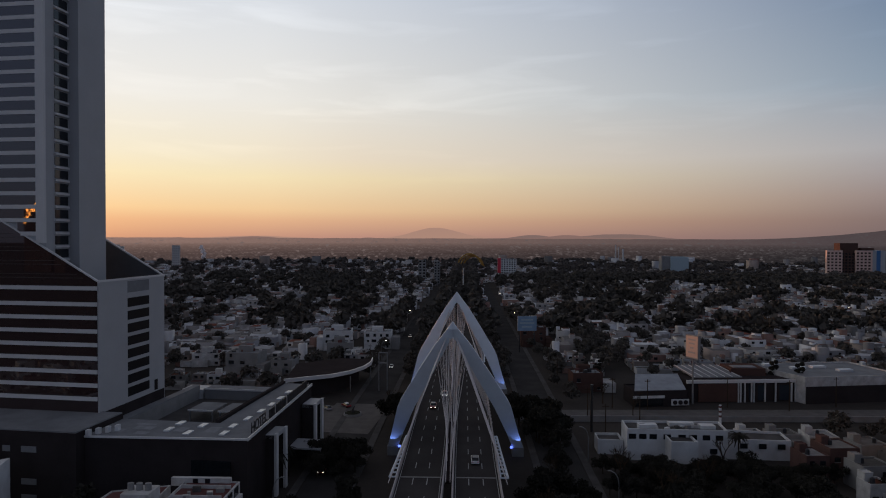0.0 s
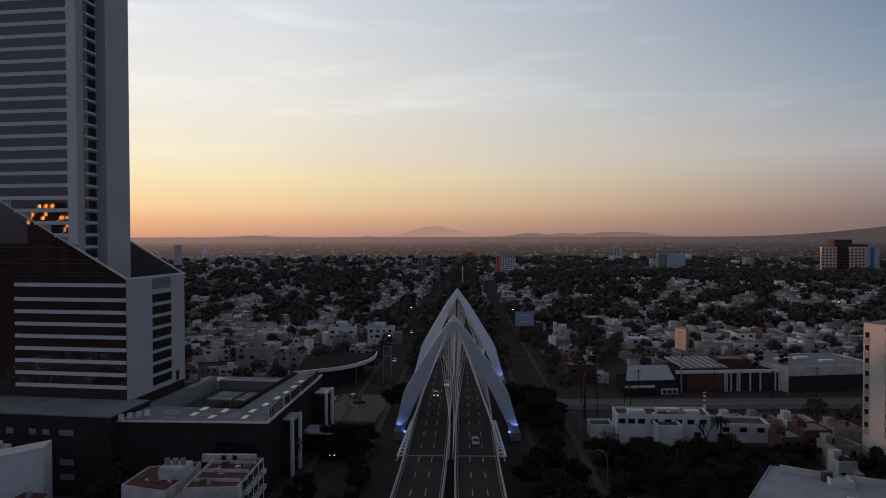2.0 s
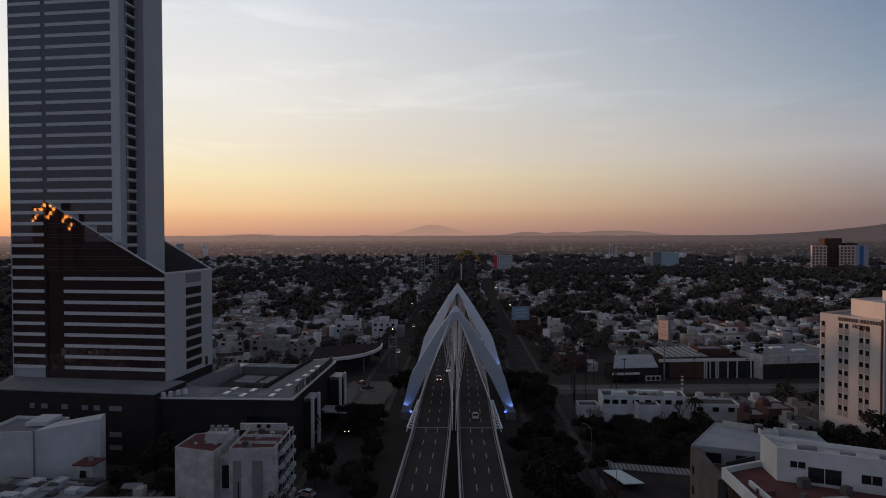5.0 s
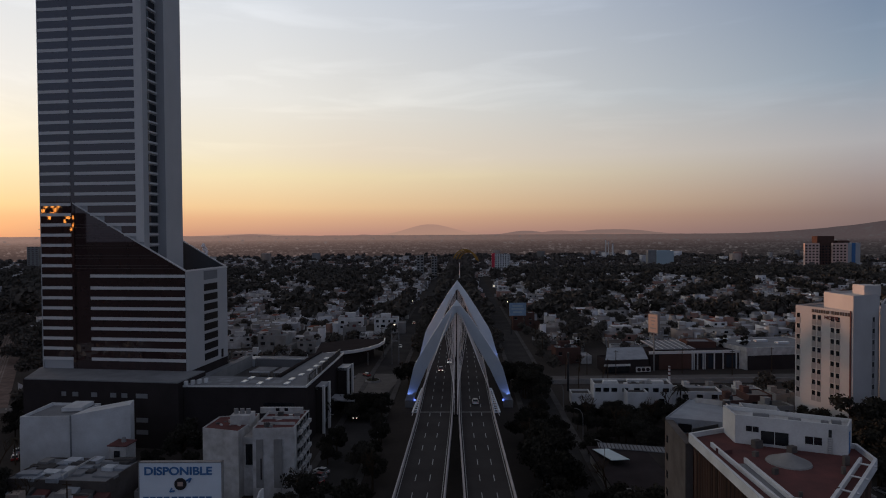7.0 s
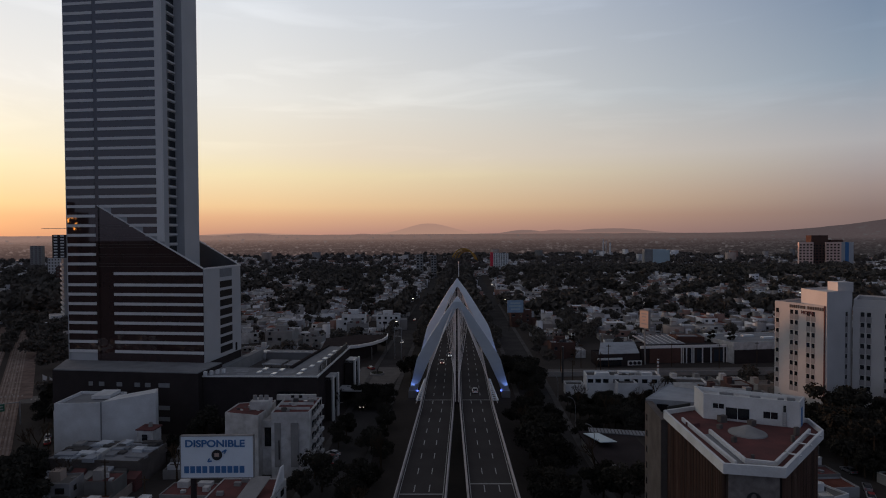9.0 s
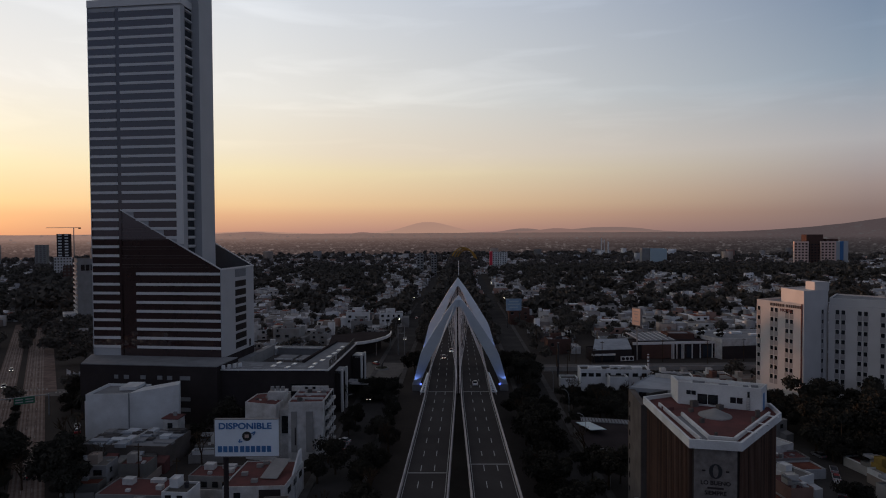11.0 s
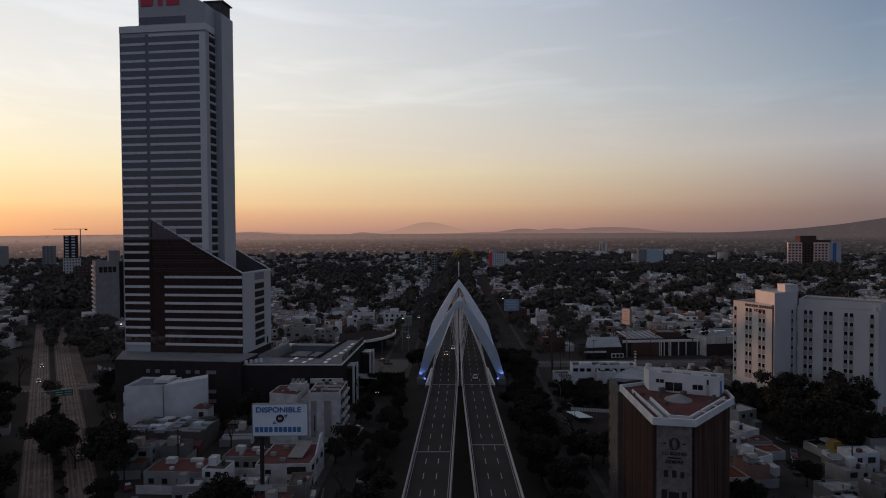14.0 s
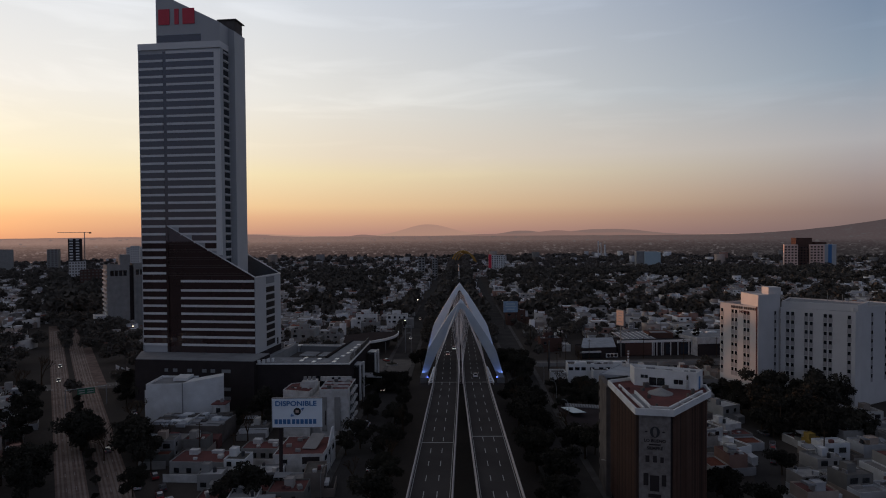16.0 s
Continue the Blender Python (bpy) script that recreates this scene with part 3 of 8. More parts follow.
for yf, ya in ((FOOT1, APEX1), (FOOT2, APEX2)):
    gusset = Build()
    sec = [(-0.45, TOPZ + 0.6), (-2.3, TOPZ - 3.6), (-1.7, TOPZ - 4.0), (0, TOPZ - 2.3), (1.7, TOPZ - 4.0), (2.3, TOPZ - 3.6), (0.45, TOPZ + 0.6)]
    gusset.loft([[(AX(ya) + 0.3 + x, ya + v + (yf - ya) * max(0, (TOPZ - z) / TOPZ), z) for x, z in sec] for v in (-0.45, 0.45)])
    pyl = part("pylon", gusset, M["white_steel"], bridge, "white steel pylon head")
    for s in (-1, 1):
        b = Build()
        b.loft(leg(s, yf, ya))
        part("leg", b, M["white_steel"], pyl, "white leaning pylon leg")
        b = Build()
        fx = AX(yf) + s * FOOT_X + 0.85
        b.box(fx - 1.6, fx + 1.6, yf - 1.2, yf + 1.6, 0, FOOT_Z + 0.1)
        part("footing", b, M["concrete"], pyl, "concrete footing")
        b = Build()
        b.box(fx - s * 1.9 - 0.3, fx - s * 1.9 + 0.3, yf - 1.6, yf - 1.2, FOOT_Z + 0.1, FOOT_Z + 0.6)
        part("floodlight", b, M["blue_lamp"], pyl, "blue floodlight at the pylon foot")
        lamp = bpy.data.lights.new("pylon_floodlight", "SPOT")
        lamp.energy = 400
        lamp.color = (0.2, 0.34, 1.0)
        lamp.spot_size = radians(56)
        lamp.shadow_soft_size = 0.2
        lo = new("pylon_floodlight", lamp)
        lo.matrix_world = look((fx + s * 0.5, yf - 2.6, FOOT_Z + 0.3), (fx - s * 2.4, yf + (ya - yf) * 0.3, FOOT_Z + 11.0))
# stay cables: one fan to each outer edge and two to the median, on both sides of each pylon head
for ya, yf, near in ((APEX1, FOOT1, -1), (APEX2, FOOT2, 1)):
    n = 9
    for k in range(n):
        t = k / (n - 1)
        out_y = (166 + 24 * t) if near < 0 else (317 - 24 * t)
        in_y = (208 + 28 * t) if near < 0 else (275 - 28 * t)
        zt = TOPZ - 2.0 - 6.0 * t
        for ye in (out_y, in_y):
            for s in (-1, 1):
                b = Build()
                b.bar((AX(ya) + s * (1.2 + 2.6 * t), ya + (yf - ya) * (0.05 + 0.16 * t), zt), (AX(ye) + s * (12.2 - 1.2 * t if ye == out_y else 10.9), ye, DECK - 0.1), 0.095, n=5, cap=False)
                part("stay_cable", b, M["cable"], bridge, "white stay cable")
                if k % 2 and ye == out_y:
                    continue
                b = Build()
                b.bar((AX(ya) + s * (0.5 + 3.4 * t), ya + (yf - ya) * (0.05 + 0.16 * t), zt), (AX(ye) + s * 0.45, ye, DECK + 0.2), 0.075, n=5, cap=False)
                part("stay_cable", b, M["cable"], bridge, "white stay cable")
    # outrigger ladder along each deck edge that holds the cable ends
    for s in (-1, 1):
        P = []
        for k in range(12):
            t = k / 11
            ye = (169.5 + 27 * t) if near < 0 else (318 - 27 * t)
            P.append((AX(ye) + s * 11.0, AX(ye) + 0.1 + s * (12.4 - 1.0 * t), ye))
        rail = Build()
        for p, q in zip(P, P[1:]):
            rail.bar((p[1], p[2], DECK - 0.15), (q[1], q[2], DECK - 0.15), 0.26, n=4)
            rail.bar((p[0], p[2], DECK - 0.15), (q[0], q[2], DECK - 0.15), 0.16, n=4)
        part("outrigger_rail", rail, M["white_steel"], bridge, "white steel outrigger rail")
        for p in P:
            part("outrigger_rung", Build().bar((p[0] - s * 0.2, p[2], DECK - 0.15), (p[1], p[2], DECK - 0.15), 0.2, n=4), M["white_steel"], bridge, "white steel outrigger rung")

# ---------- the hotel tower ----------
TW = (-83.0, 185.0, 0.0)
TWR = -6.5
tower = thing("hotel_tower", "tall grey hotel tower with ribbon windows and sloping glass annex", "tower", TW, TWR)
PITCH, Z0 = 3.215, 22.5
ROOF = 146.5
# main slab: L-shaped plan with a set-back stair core
b = Build()
b.prism([(-48.9, 0.1), (-13.7, 0.1), (-13.7, 7.6), (-10.9, 7.6), (-10.9, 17.4), (-48.9, 17.4)], 0, ROOF - 0.2)
part("wall", b, M["tower"], tower, "pale grey slab walls")
b = Build()
b.box(-49.0, -48.75, -0.32, 0.3, 19, ROOF - 0.3)
part("corner_edge", b, M["tower"], tower)
b = Build()
b.box(-49.1, -13.4, -0.35, 7.4, ROOF - 2.6, ROOF)
part("cornice", b, M["spandrel"], tower, "light grey roof band")
band_l = Build().box(-48.9, -38.4, -0.22, 0.2, 0.0, PITCH - 0.98).mesh("window_band", M["glass"])
band_r = Build().box(-1, 0, -0.22, 0.2, 0.0, PITCH - 0.98).mesh("window_band", M["glass"])
spa_l = Build().box(-48.9, -38.3, -0.30, 0.2, -0.48, 0.48).mesh("spandrel", M["spandrel"])
spa_r = Build().box(-1, 0, -0.30, 0.2, -0.48, 0.48).mesh("spandrel", M["spandrel"])


def diag(u):
    """Height of the annex's sloping roof edge."""
    return 50.4 + (-u) * (71.6 - 50.4) / 37.4


def row_z(k):
    """Height of a floor's spandrel; the floors above the annex are a little taller."""
    return Z0 + PITCH * k if k < 8 else 48.8 + 3.235 * (k - 8)


for k in range(0, 38):
    zc = row_z(k)
    if zc + 0.5 < ROOF - 3.6:
        part("spandrel", spa_l, None, tower).location = (0, 0, zc)
    if zc + PITCH < ROOF - 2.4:
        wb = part("window_band", band_l, None, tower, "dark ribbon window")
        wb.location, wb.scale = (0, 0, zc + 0.49), (1, 1, (row_z(k + 1) - zc - 0.98) / (PITCH - 0.98))
    # right of the strip the rows stop at the annex's sloping edge
    for me, z, name in ((spa_r, zc, "spandrel"), (band_r, zc + 0.49, "window_band")):
        top_z = z + (0.5 if name == "spandrel" else PITCH - 1.0)
        u0 = max(-36.9, -(z + 0.3 - 50.4) * 37.4 / 21.2 + 0.3)
        if u0 < -17.0 and z > 55 and top_z < ROOF - 3.3:
            o = part(name, me, None, tower)
            o.location, o.scale = (-16.0, 0, z), (-16.0 - u0, 1, 1)
b = Build()
b.box(-38.35, -36.85, -0.2, 0.2, 19, ROOF - 3.4)
part("mullion_strip", b, M["glass"], tower, "dark vertical strip between the window bands")
b = Build()
b.box(-16.1, -13.7, -0.32, 0.2, 59.5, ROOF - 3.4)
part("corner_pier", b, M["spandrel"], tower, "light grey corner pier")
# small windows in the re-entrant corner
win = Build().box(-0.05, 0.12, -1.0, 3.3, 0, 2.1).mesh("window", M["window"])
lip = Build().box(-0.05, 0.5, -1.2, 3.4, 0, 0.5).mesh("balcony_edge", M["spandrel"])
for k in range(10, 38):
    z = row_z(k) + 0.6
    if z < ROOF - 3:
        part("window", win, None, tower).location = (-13.7, 3.9, z)
        part("balcony_edge", lip, None, tower).location = (-13.7, 3.9, z - 0.75)
# crown: wedge-shaped sign wall, plant room
b = Build()
pts = [(-41.0, 0), (-13.5, 0), (-13.5, 17), (-41.0, 17)]
crown_top = lambda x, y: 167.7 + (x + 41.0) * (154.0 - 167.7) / 27.5
b.prism(pts, ROOF - 0.1, crown_top)
crown = part("crown", b, M["tower"], tower, "wedge-shaped sign wall on the roof")
b = Build()
b.prism([(-13.5, 7.5), (-10.9, 7.5), (-10.9, 17.4), (-13.5, 17.4)], ROOF - 0.3, lambda x, y: 167.7 + (x + 41.0) * (154.0 - 167.7) / 27.5)
part("core_top", b, M["tower"], tower)
b = Build()
b.box(-40.7, -21.6, -0.08, 0.2, ROOF + 0.4, ROOF + 3.2)
part("crown_window", b, M["glass"], tower, "dark strip window under the sign wall")
b = Build()
b.box(-19.2, -10.8, 8.9, 17.2, 157.9, 158.3).box(-18.5, -11.6, 9.5, 16.5, 151, 158.0)
part("plant_room", b, M["gable"], tower, "dark louvred plant room with a flat lid")
# sign: plain red shapes
zb, zt = 153.9, 160.2
for u0, u1 in ((-39.8, -35.0), (-32.8, -31.0), (-29.3, -24.2)):
    o = Build()
    o.prism([(u0, -0.3), (u1, -0.3), (u1, 0.0), (u0, 0.0)], zb, zt)
    part("sign", o, M["red"], tower, "plain red sign shape")
# annex with the sloping edge
b = Build()
b.prism([(-37.4, -0.2), (-16.5, -0.2), (-0.15, -0.2), (-0.15, 0.4), (-37.4, 0.4)], 19, lambda x, y: diag(x) - 0.2)
part("glass_wall", b, M["glass"], tower, "dark sloping glass wall of the annex")
b = Build()
b.prism([(-0.14, -0.2), (0.2, -0.2), (0.2, 26.3), (-0.5, 26.3), (-0.5, 0.42), (-0.14, 0.42)], 0, 50.4)
part("side_wall", b, M["tower"], tower, "pale grey annex side wall")
b = Build()
b.prism([(-37.4, 0.4), (-0.5, 0.4), (-0.5, 26.0), (-37.4, 26.0)], 0, 46.0)
part("annex_body", b, M["dark_wall"], tower)
b = Build()
b.prism([(-37.4, 25.6), (-0.4, 25.6), (-0.4, 26.2), (-37.4, 26.2)], 19, lambda x, y: diag(x) - 0.1)
part("back_wall", b, M["smoked"], tower, "smoked glass back wall with a sloping top")
edge = Build()
for v in (-0.35, 25.9):
    edge.raw([(-37.6, v, diag(-37.6) - 0.15), (0.3, v, diag(0.3) - 0.15), (0.3, v, diag(0.3) + 0.25), (-37.6, v, diag(-37.6) + 0.25),
              (-37.6, v + 0.5, diag(-37.6) - 0.15), (0.3, v + 0.5, diag(0.3) - 0.15), (0.3, v + 0.5, diag(0.3) + 0.25), (-37.6, v + 0.5, diag(-37.6) + 0.25)],
             [(0, 1, 2, 3), (7, 6, 5, 4), (3, 2, 6, 7), (0, 4, 5, 1), (1, 5, 6, 2), (0, 3, 7, 4)])
edge.box(-0.1, 0.35, -0.35, 26.4, 50.2, 50.7)
part("roof_edge", edge, M["spandrel"], tower, "thin pale metal roof edge")
spa_a = Build().box(-31.9, -0.2, -0.40, 0.2, -0.48, 0.48).mesh("spandrel", M["spandrel"])
for k in range(9):
    z = Z0 + PITCH * k if k < 8 else 48.8
    part("spandrel", spa_a, None, tower).location = (0, 0, z)
tr = Build().box(-1, 0, -0.25, -0.1, -0.05, 0.05).mesh("transom", M["gable"])
for k in range(5):
    z = 51.2 + k * PITCH
    for dz in (0.0, 0.9):
        u1 = -(z + dz - 50.4) * 37.4 / 21.2 - 2.5
        if u1 > -36:
            o = part("transom", tr, None, tower)
            o.location, o.scale = (u1, 0, z + dz), (u1 + 37.2, 1, 1)
sw = Build().box(0.15, 0.26, 10.4, 19.3, 0, 2.3).mesh("window", M["dim_window"])
for k in range(8):
    part("window", sw, None, tower, "dark side window").location = (0, 0, 20.4 + k * 3.26)
b = Build()
b.box(0.15, 0.26, 10.4, 19.3, 46.9, 49.8)
part("blank_panel", b, M["roof_grey"], tower, "plain grey blind panel")
part("door", Build().box(0.15, 0.27, 21.6, 23.0, 19.4, 22.2), M["dark_wall"], tower, "dark terrace door")
part("rear_volume", Build().box(-3, 3.6, 40.5, 46, 0, 15.0), M["tower"], tower, "pale grey low volume behind the annex")
# podium under the tower
b = Build()
b.prism([(-50.5, 0), (-43.5, -14.5), (5.5, -14.5), (5.5, 1.0), (0.3, 1.0), (0.3, 26), (-50.5, 26)], 0, 19.0)
part("podium_wall", b, M["dark_wall"], tower, "charcoal podium")
b = Build()
b.prism([(-50.3, 0), (-43.3, -14.3), (5.3, -14.3), (5.3, 0.9), (-50.3, 0.9)], 18.9, 19.3)
part("terrace", b, M["roof_grey"], tower, "grey podium terrace")
for u, w in ((-31, 1.4), (-27.5, 1.8), (-21.5, 1.8), (-15.5, 1.8), (-12, 1.8), (-7.5, 3.6)):
    for z in (14.5, 4.0, 7.5):
        o = part("window", Build().box(u, u + w, -14.62, -14.4, z, z + 1.3), M["roof_grey"], tower, "small pale window")
for k in range(4):
    b = Build()
    b.box(6.1 + k * 1.3, 6.9 + k * 1.3, -12.5 + k * 1.4, -11.5 + k * 1.4, 17.9, 19.2)
    part("roof_unit", b, M["wall_white"], tower, "white roof ventilator")

# ---------- low hotel wing with a courtyard ----------
wing = thing("hotel_wing", "low dark hotel wing with grey roof, skylights and lettered edge", "building", TW, TWR)
Zw = 17.8
front = [(5.6, -12.0), (41.3, -8.8), (40.0, 1.0), (5.6, 1.0)]
side = [(30.0, 1.0), (40.0, 1.0), (37.6, 41.0), (29.0, 41.0)]
for q in (front, side):
    part("wall", Build().prism(q, 0, Zw - 0.3), M["dark_wall"], wing, "charcoal wall")
    part("roof", Build().prism(q, Zw - 0.3, Zw), M["roof_grey"], wing, "grey roof membrane")
part("back_wall", Build().box(4, 29.0, 41.0, 46, 0, 15.2), M["roof_grey"], wing, "grey back wing")
part("roof_edge", Build().box(4, 29.0, 40.8, 41.0, 15.0, 15.5), M["spandrel"], wing, "pale metal roof edge")
walk_ = [(0.4, 1.0), (3.4, 1.0), (2.6, 40.9), (0.4, 40.9)]
part("wall", Build().prism(walk_, 0, Zw - 1.8), M["concrete"], wing, "grey wall beside the courtyard")
part("roof", Build().prism(walk_, Zw - 1.8, Zw - 1.5), M["roof_grey"], wing, "grey roof membrane beside the tower")
part("courtyard_deck", Build().prism([(3.4, 1.0), (30, 1.0), (30, 41), (2.6, 41)], 0, 12.2), M["dark_roof"], wing, "dark planted courtyard terrace")
for u in (11.5, 20.0):
    part("pergola", Build().box(u, u + 7.0, 19, 27, 15.0, 15.2), M["roof_grey"], wing, "grey pergola roof")
    part("pergola_edge", Build().box(u - 0.1, u + 7.1, 18.9, 19.05, 14.9, 15.3), M["spandrel"], wing, "pale pergola edge")
    for du in (0.2, 6.5):
        for dv in (19.2, 26.4):
            part("post", Build().box(u + du, u + du + 0.3, dv, dv + 0.3, 12.2, 15.0), M["steel"], wing)
for u, v in ((20.5, -7.0), (26.5, -3.2), (26.0, -8.6), (34.0, -7.8), (33.5, -2.6), (34.2, 3.5), (34.6, 10.0), (34.6, 16.0), (34.4, 22.5), (34.0, 29.0), (20.5, -2.2)):
    part("skylight", Build().box(u + 0.1, u + 1.4, v + 0.2, v + 2.9, Zw, Zw + 0.28), M["skylight"], wing, "bright frosted skylight")
for u, v, w_, d_ in ((8.2, -8.5, 3.4, 2.2), (12.5, -6.0, 4.6, 2.6), (15.0, -9.2, 3.0, 1.8), (22.5, -6.4, 2.6, 3.0), (29.5, -6.0, 2.8, 4.0), (11.0, -3.0, 5.2, 1.4)):
    part("roof_patch", Build().box(u, u + w_, v, v + d_, Zw, Zw + 0.03), M["patch"], wing, "paler patch of roof membrane")
part("roof_edge", Build().prism([(41.35, -9.0), (41.6, -9.0), (37.85, 41.2), (37.6, 41.2)], Zw - 0.45, Zw + 0.2), M["spandrel"], wing, "pale metal roof edge")
part("roof_edge", Build().prism([(5.6, -12.3), (41.5, -9.1), (41.5, -8.8), (5.6, -12.0)], Zw - 0.3, Zw + 0.12), M["spandrel"], wing, "pale metal roof edge")
part("parapet", Build().box(28.7, 29.6, 1.2, 41, Zw - 0.2, Zw + 0.7), M["dark_wall"], wing, "dark planter parapet")
ex = lambda v: 41.0 - (v + 9) * 3.75 / 50
lettering("lettering", "HOTEL", 3.2, M["black"], wing, Matrix.Translation((ex(-1.5) + 0.3, -1.5, Zw + 1.4)) @ pose(0, 0, 0, 90, 0, 90 + 4.3), "dark standing roof letters")
vv = 5.2
for w in (1.6, 0.7, 1.5, -1.2, 1.6, 1.4, 1.7, 1.3, 1.7, -1.2, 1.6, 1.6, 1.7, 1.7, 1.7, 1.3, 1.7, 1.3, 1.7, 1.6, 1.7):
    if w < 0:
        vv += 1.2
        continue
    part("sign_bar", Build().box(ex(vv) + 0.15, ex(vv) + 0.4, vv, vv + w * 0.72, Zw + 0.3, Zw + 2.4), M["black"], wing, "dark standing roof letter shape")
    vv += w
# entrance portals and canopy
for v0 in (4.0, 31.0):
    for v in (v0, v0 + 5.5):
        part("portal_pier", Build().box(38.6, 42.0, v, v + 1.2, 0, 14.4), M["dark_wall"], wing, "dark entrance side wall")
    part("portal_lintel", Build().box(38.6, 42.0, v0, v0 + 6.7, 13.6, 14.6), M["tower"], wing, "grey entrance lintel")
    for v in (v0 - 0.05, v0 + 5.4):
        part("portal_post", Build().box(41.9, 42.5, v, v + 1.3, 0, 14.8), M["spandrel"], wing, "pale entrance post")
part("canopy", Build().box(38, 47.4, 20.5, 28, 5.6, 6.0), M["tower"], wing, "pale flat entrance canopy")
part("canopy_post", Build().box(47, 47.4, 21, 21.4, 0, 5.6), M["steel"], wing)
part("canopy_post", Build().box(47, 47.4, 27, 27.4, 0, 5.6), M["steel"], wing)
part("window", Build().box(8, 38, -9.9, -9.6, 9.0, 13.0), M["window"], wing)

# ---------- helpers for facades ----------
def on_wall(p0, p1, s, z, push=0.0):
    """Pose on the wall from p0 to p1 (left to right seen from outside), s metres along; local -y points outwards."""
    d = Vector((p1[0] - p0[0], p1[1] - p0[1], 0))
    a = math.atan2(d.y, d.x)
    d.normalize()
    o = Vector((d.y, -d.x, 0)) * push
    return Matrix.Translation((p0[0] + d.x * s + o.x, p0[1] + d.y * s + o.y, z)) @ Matrix.Rotation(a, 4, "Z")


def length(p0, p1):
    return math.hypot(p1[0] - p0[0], p1[1] - p0[1])


def ring(poly, inset):
    """The polygon (counter-clockwise) moved inwards."""
    n = len(poly)
    out = []
    for k in range(n):
        a, b, c = Vector(poly[k - 1]), Vector(poly[k]), Vector(poly[(k + 1) % n])
        d1, d2 = (b - a).normalized(), (c - b).normalized()
        n1, n2 = Vector((-d1.y, d1.x)), Vector((-d2.y, d2.x))
        m = (n1 + n2)
        m = m / max(0.3, m.dot(n1)) if m.length > 1e-6 else n1
        out.append((b.x + m.x * inset, b.y + m.y * inset))
    return out


def shell(poly, z0, z1, rim=0.25, drop=0.6):
    """Walls with a parapet: the roof lies lower than the rim. poly counter-clockwise."""
    inn = ring(poly, rim)
    n = len(poly)
    b = Build()
    pts = [(x, y, z0) for x, y in poly] + [(x, y, z1) for x, y in poly] + [(x, y, z1) for x, y in inn] + [(x, y, z1 - drop) for x, y in inn]
    fs = []
    for k in range(n):
        j = (k + 1) % n
        fs += [(k, j, n + j, n + k), (n + k, n + j, 2 * n + j, 2 * n + k), (2 * n + k, 2 * n + j, 3 * n + j, 3 * n + k)]
    fs.append(tuple(range(3 * n, 4 * n)))
    return b.raw(pts, fs)


def roofed(poly, z1, material, parent, label="grey flat roof", rim=0.25, drop=0.6):
    part("roof", Build().prism(ring(poly, rim + 0.02), z1 - drop - 0.1, z1 - drop + 0.06), material, parent, label)


def pane(w, h, name="window", material=None):
    return Build().box(-w / 2, w / 2, -0.06, 0.1, 0, h).mesh(name, material or M["window"])


# ---------- long white hotel, bent in plan ----------
vic = thing("white_hotel", "long cream-white eight-storey hotel with paired windows and dark sign letters", "hotel")
A0, A1 = (109.8, 195.0), (117.2, 178.4)
B0, B1 = (117.2, 178.0), (129.0, 184.0)
C0, C1 = (128.6, 183.0), (148.0, 167.0)
D0, D1 = (149.0, 169.8), (176.0, 184.0)
part("wall", shell([A0, A1, (127, 184.8), (124, 203)], 0, 38.1), M["hotel_wall"], vic, "cream stucco wing")
part("wall", shell([B0, B1, (128.6, 196), (117, 192)], 0, 42.6), M["hotel_wall"], vic, "cream stucco stair tower")
part("wall", shell([C0, C1, (160, 178), (140, 200)], 0, 37.2), M["hotel_wall"], vic, "cream stucco wing")
part("attic", shell([(129.6, 184.2), (150.5, 169.5), (160, 178), (141, 199)], 37.0, 39.6), M["hotel_wall"], vic, "set-back attic storey")
part("wall", shell([D0, D1, (170, 196), (143, 182)], 0, 38.4), M["hotel_wall"], vic, "cream stucco wing")
part("roof_box", Build().box(124.0, 129.0, 183.5, 189, 42.0, 45.2), M["hotel_wall"], vic, "roof box")
for poly, z in (([A0, A1, (127, 184.8), (124, 203)], 38.1), ([C0, C1, (160, 178), (140, 200)], 37.2), ([(129.6, 184.2), (150.5, 169.5), (160, 178), (141, 199)], 39.6), ([D0, D1, (170, 196), (143, 182)], 38.4)):
    roofed(poly, z, M["roof_grey"], vic)
for dx, dy, h in ((0, 0, 4.2), (2, 1, 3.0), (4.5, -2.0, 3.6), (6, -3.4, 2.6)):
    part("antenna", Build().bar((143 + dx, 176 + dy, 39), (143 + dx, 176 + dy, 39.6 + h), 0.12, 0.06, 5), M["steel"], vic, "thin roof antenna")
wv = pane(1.05, 1.4)
wvs = Build().box(-0.72, 0.72, -0.05, 0.1, -1.8, -0.05).mesh("sill_panel", M["hotel_panel"])
for p0, p1, cols in ((A0, A1, (1.0, 6.3, 8.0, 12.2, 13.9)), (B0, B1, (10.2,)), (C0, C1, (2.6, 4.3, 9.0, 10.7, 15.4, 17.1, 23.2)), (D0, D1, (2.0, 12.5, 22.0))):
    for r in range(8):
        z = 34.3 - r * 3.4
        for s in cols:
            w = part("window", wv, None, vic)
            w.matrix_basis = on_wall(p0, p1, s, z)
            part("sill_panel", wvs, None, w, "beige panel under the window")
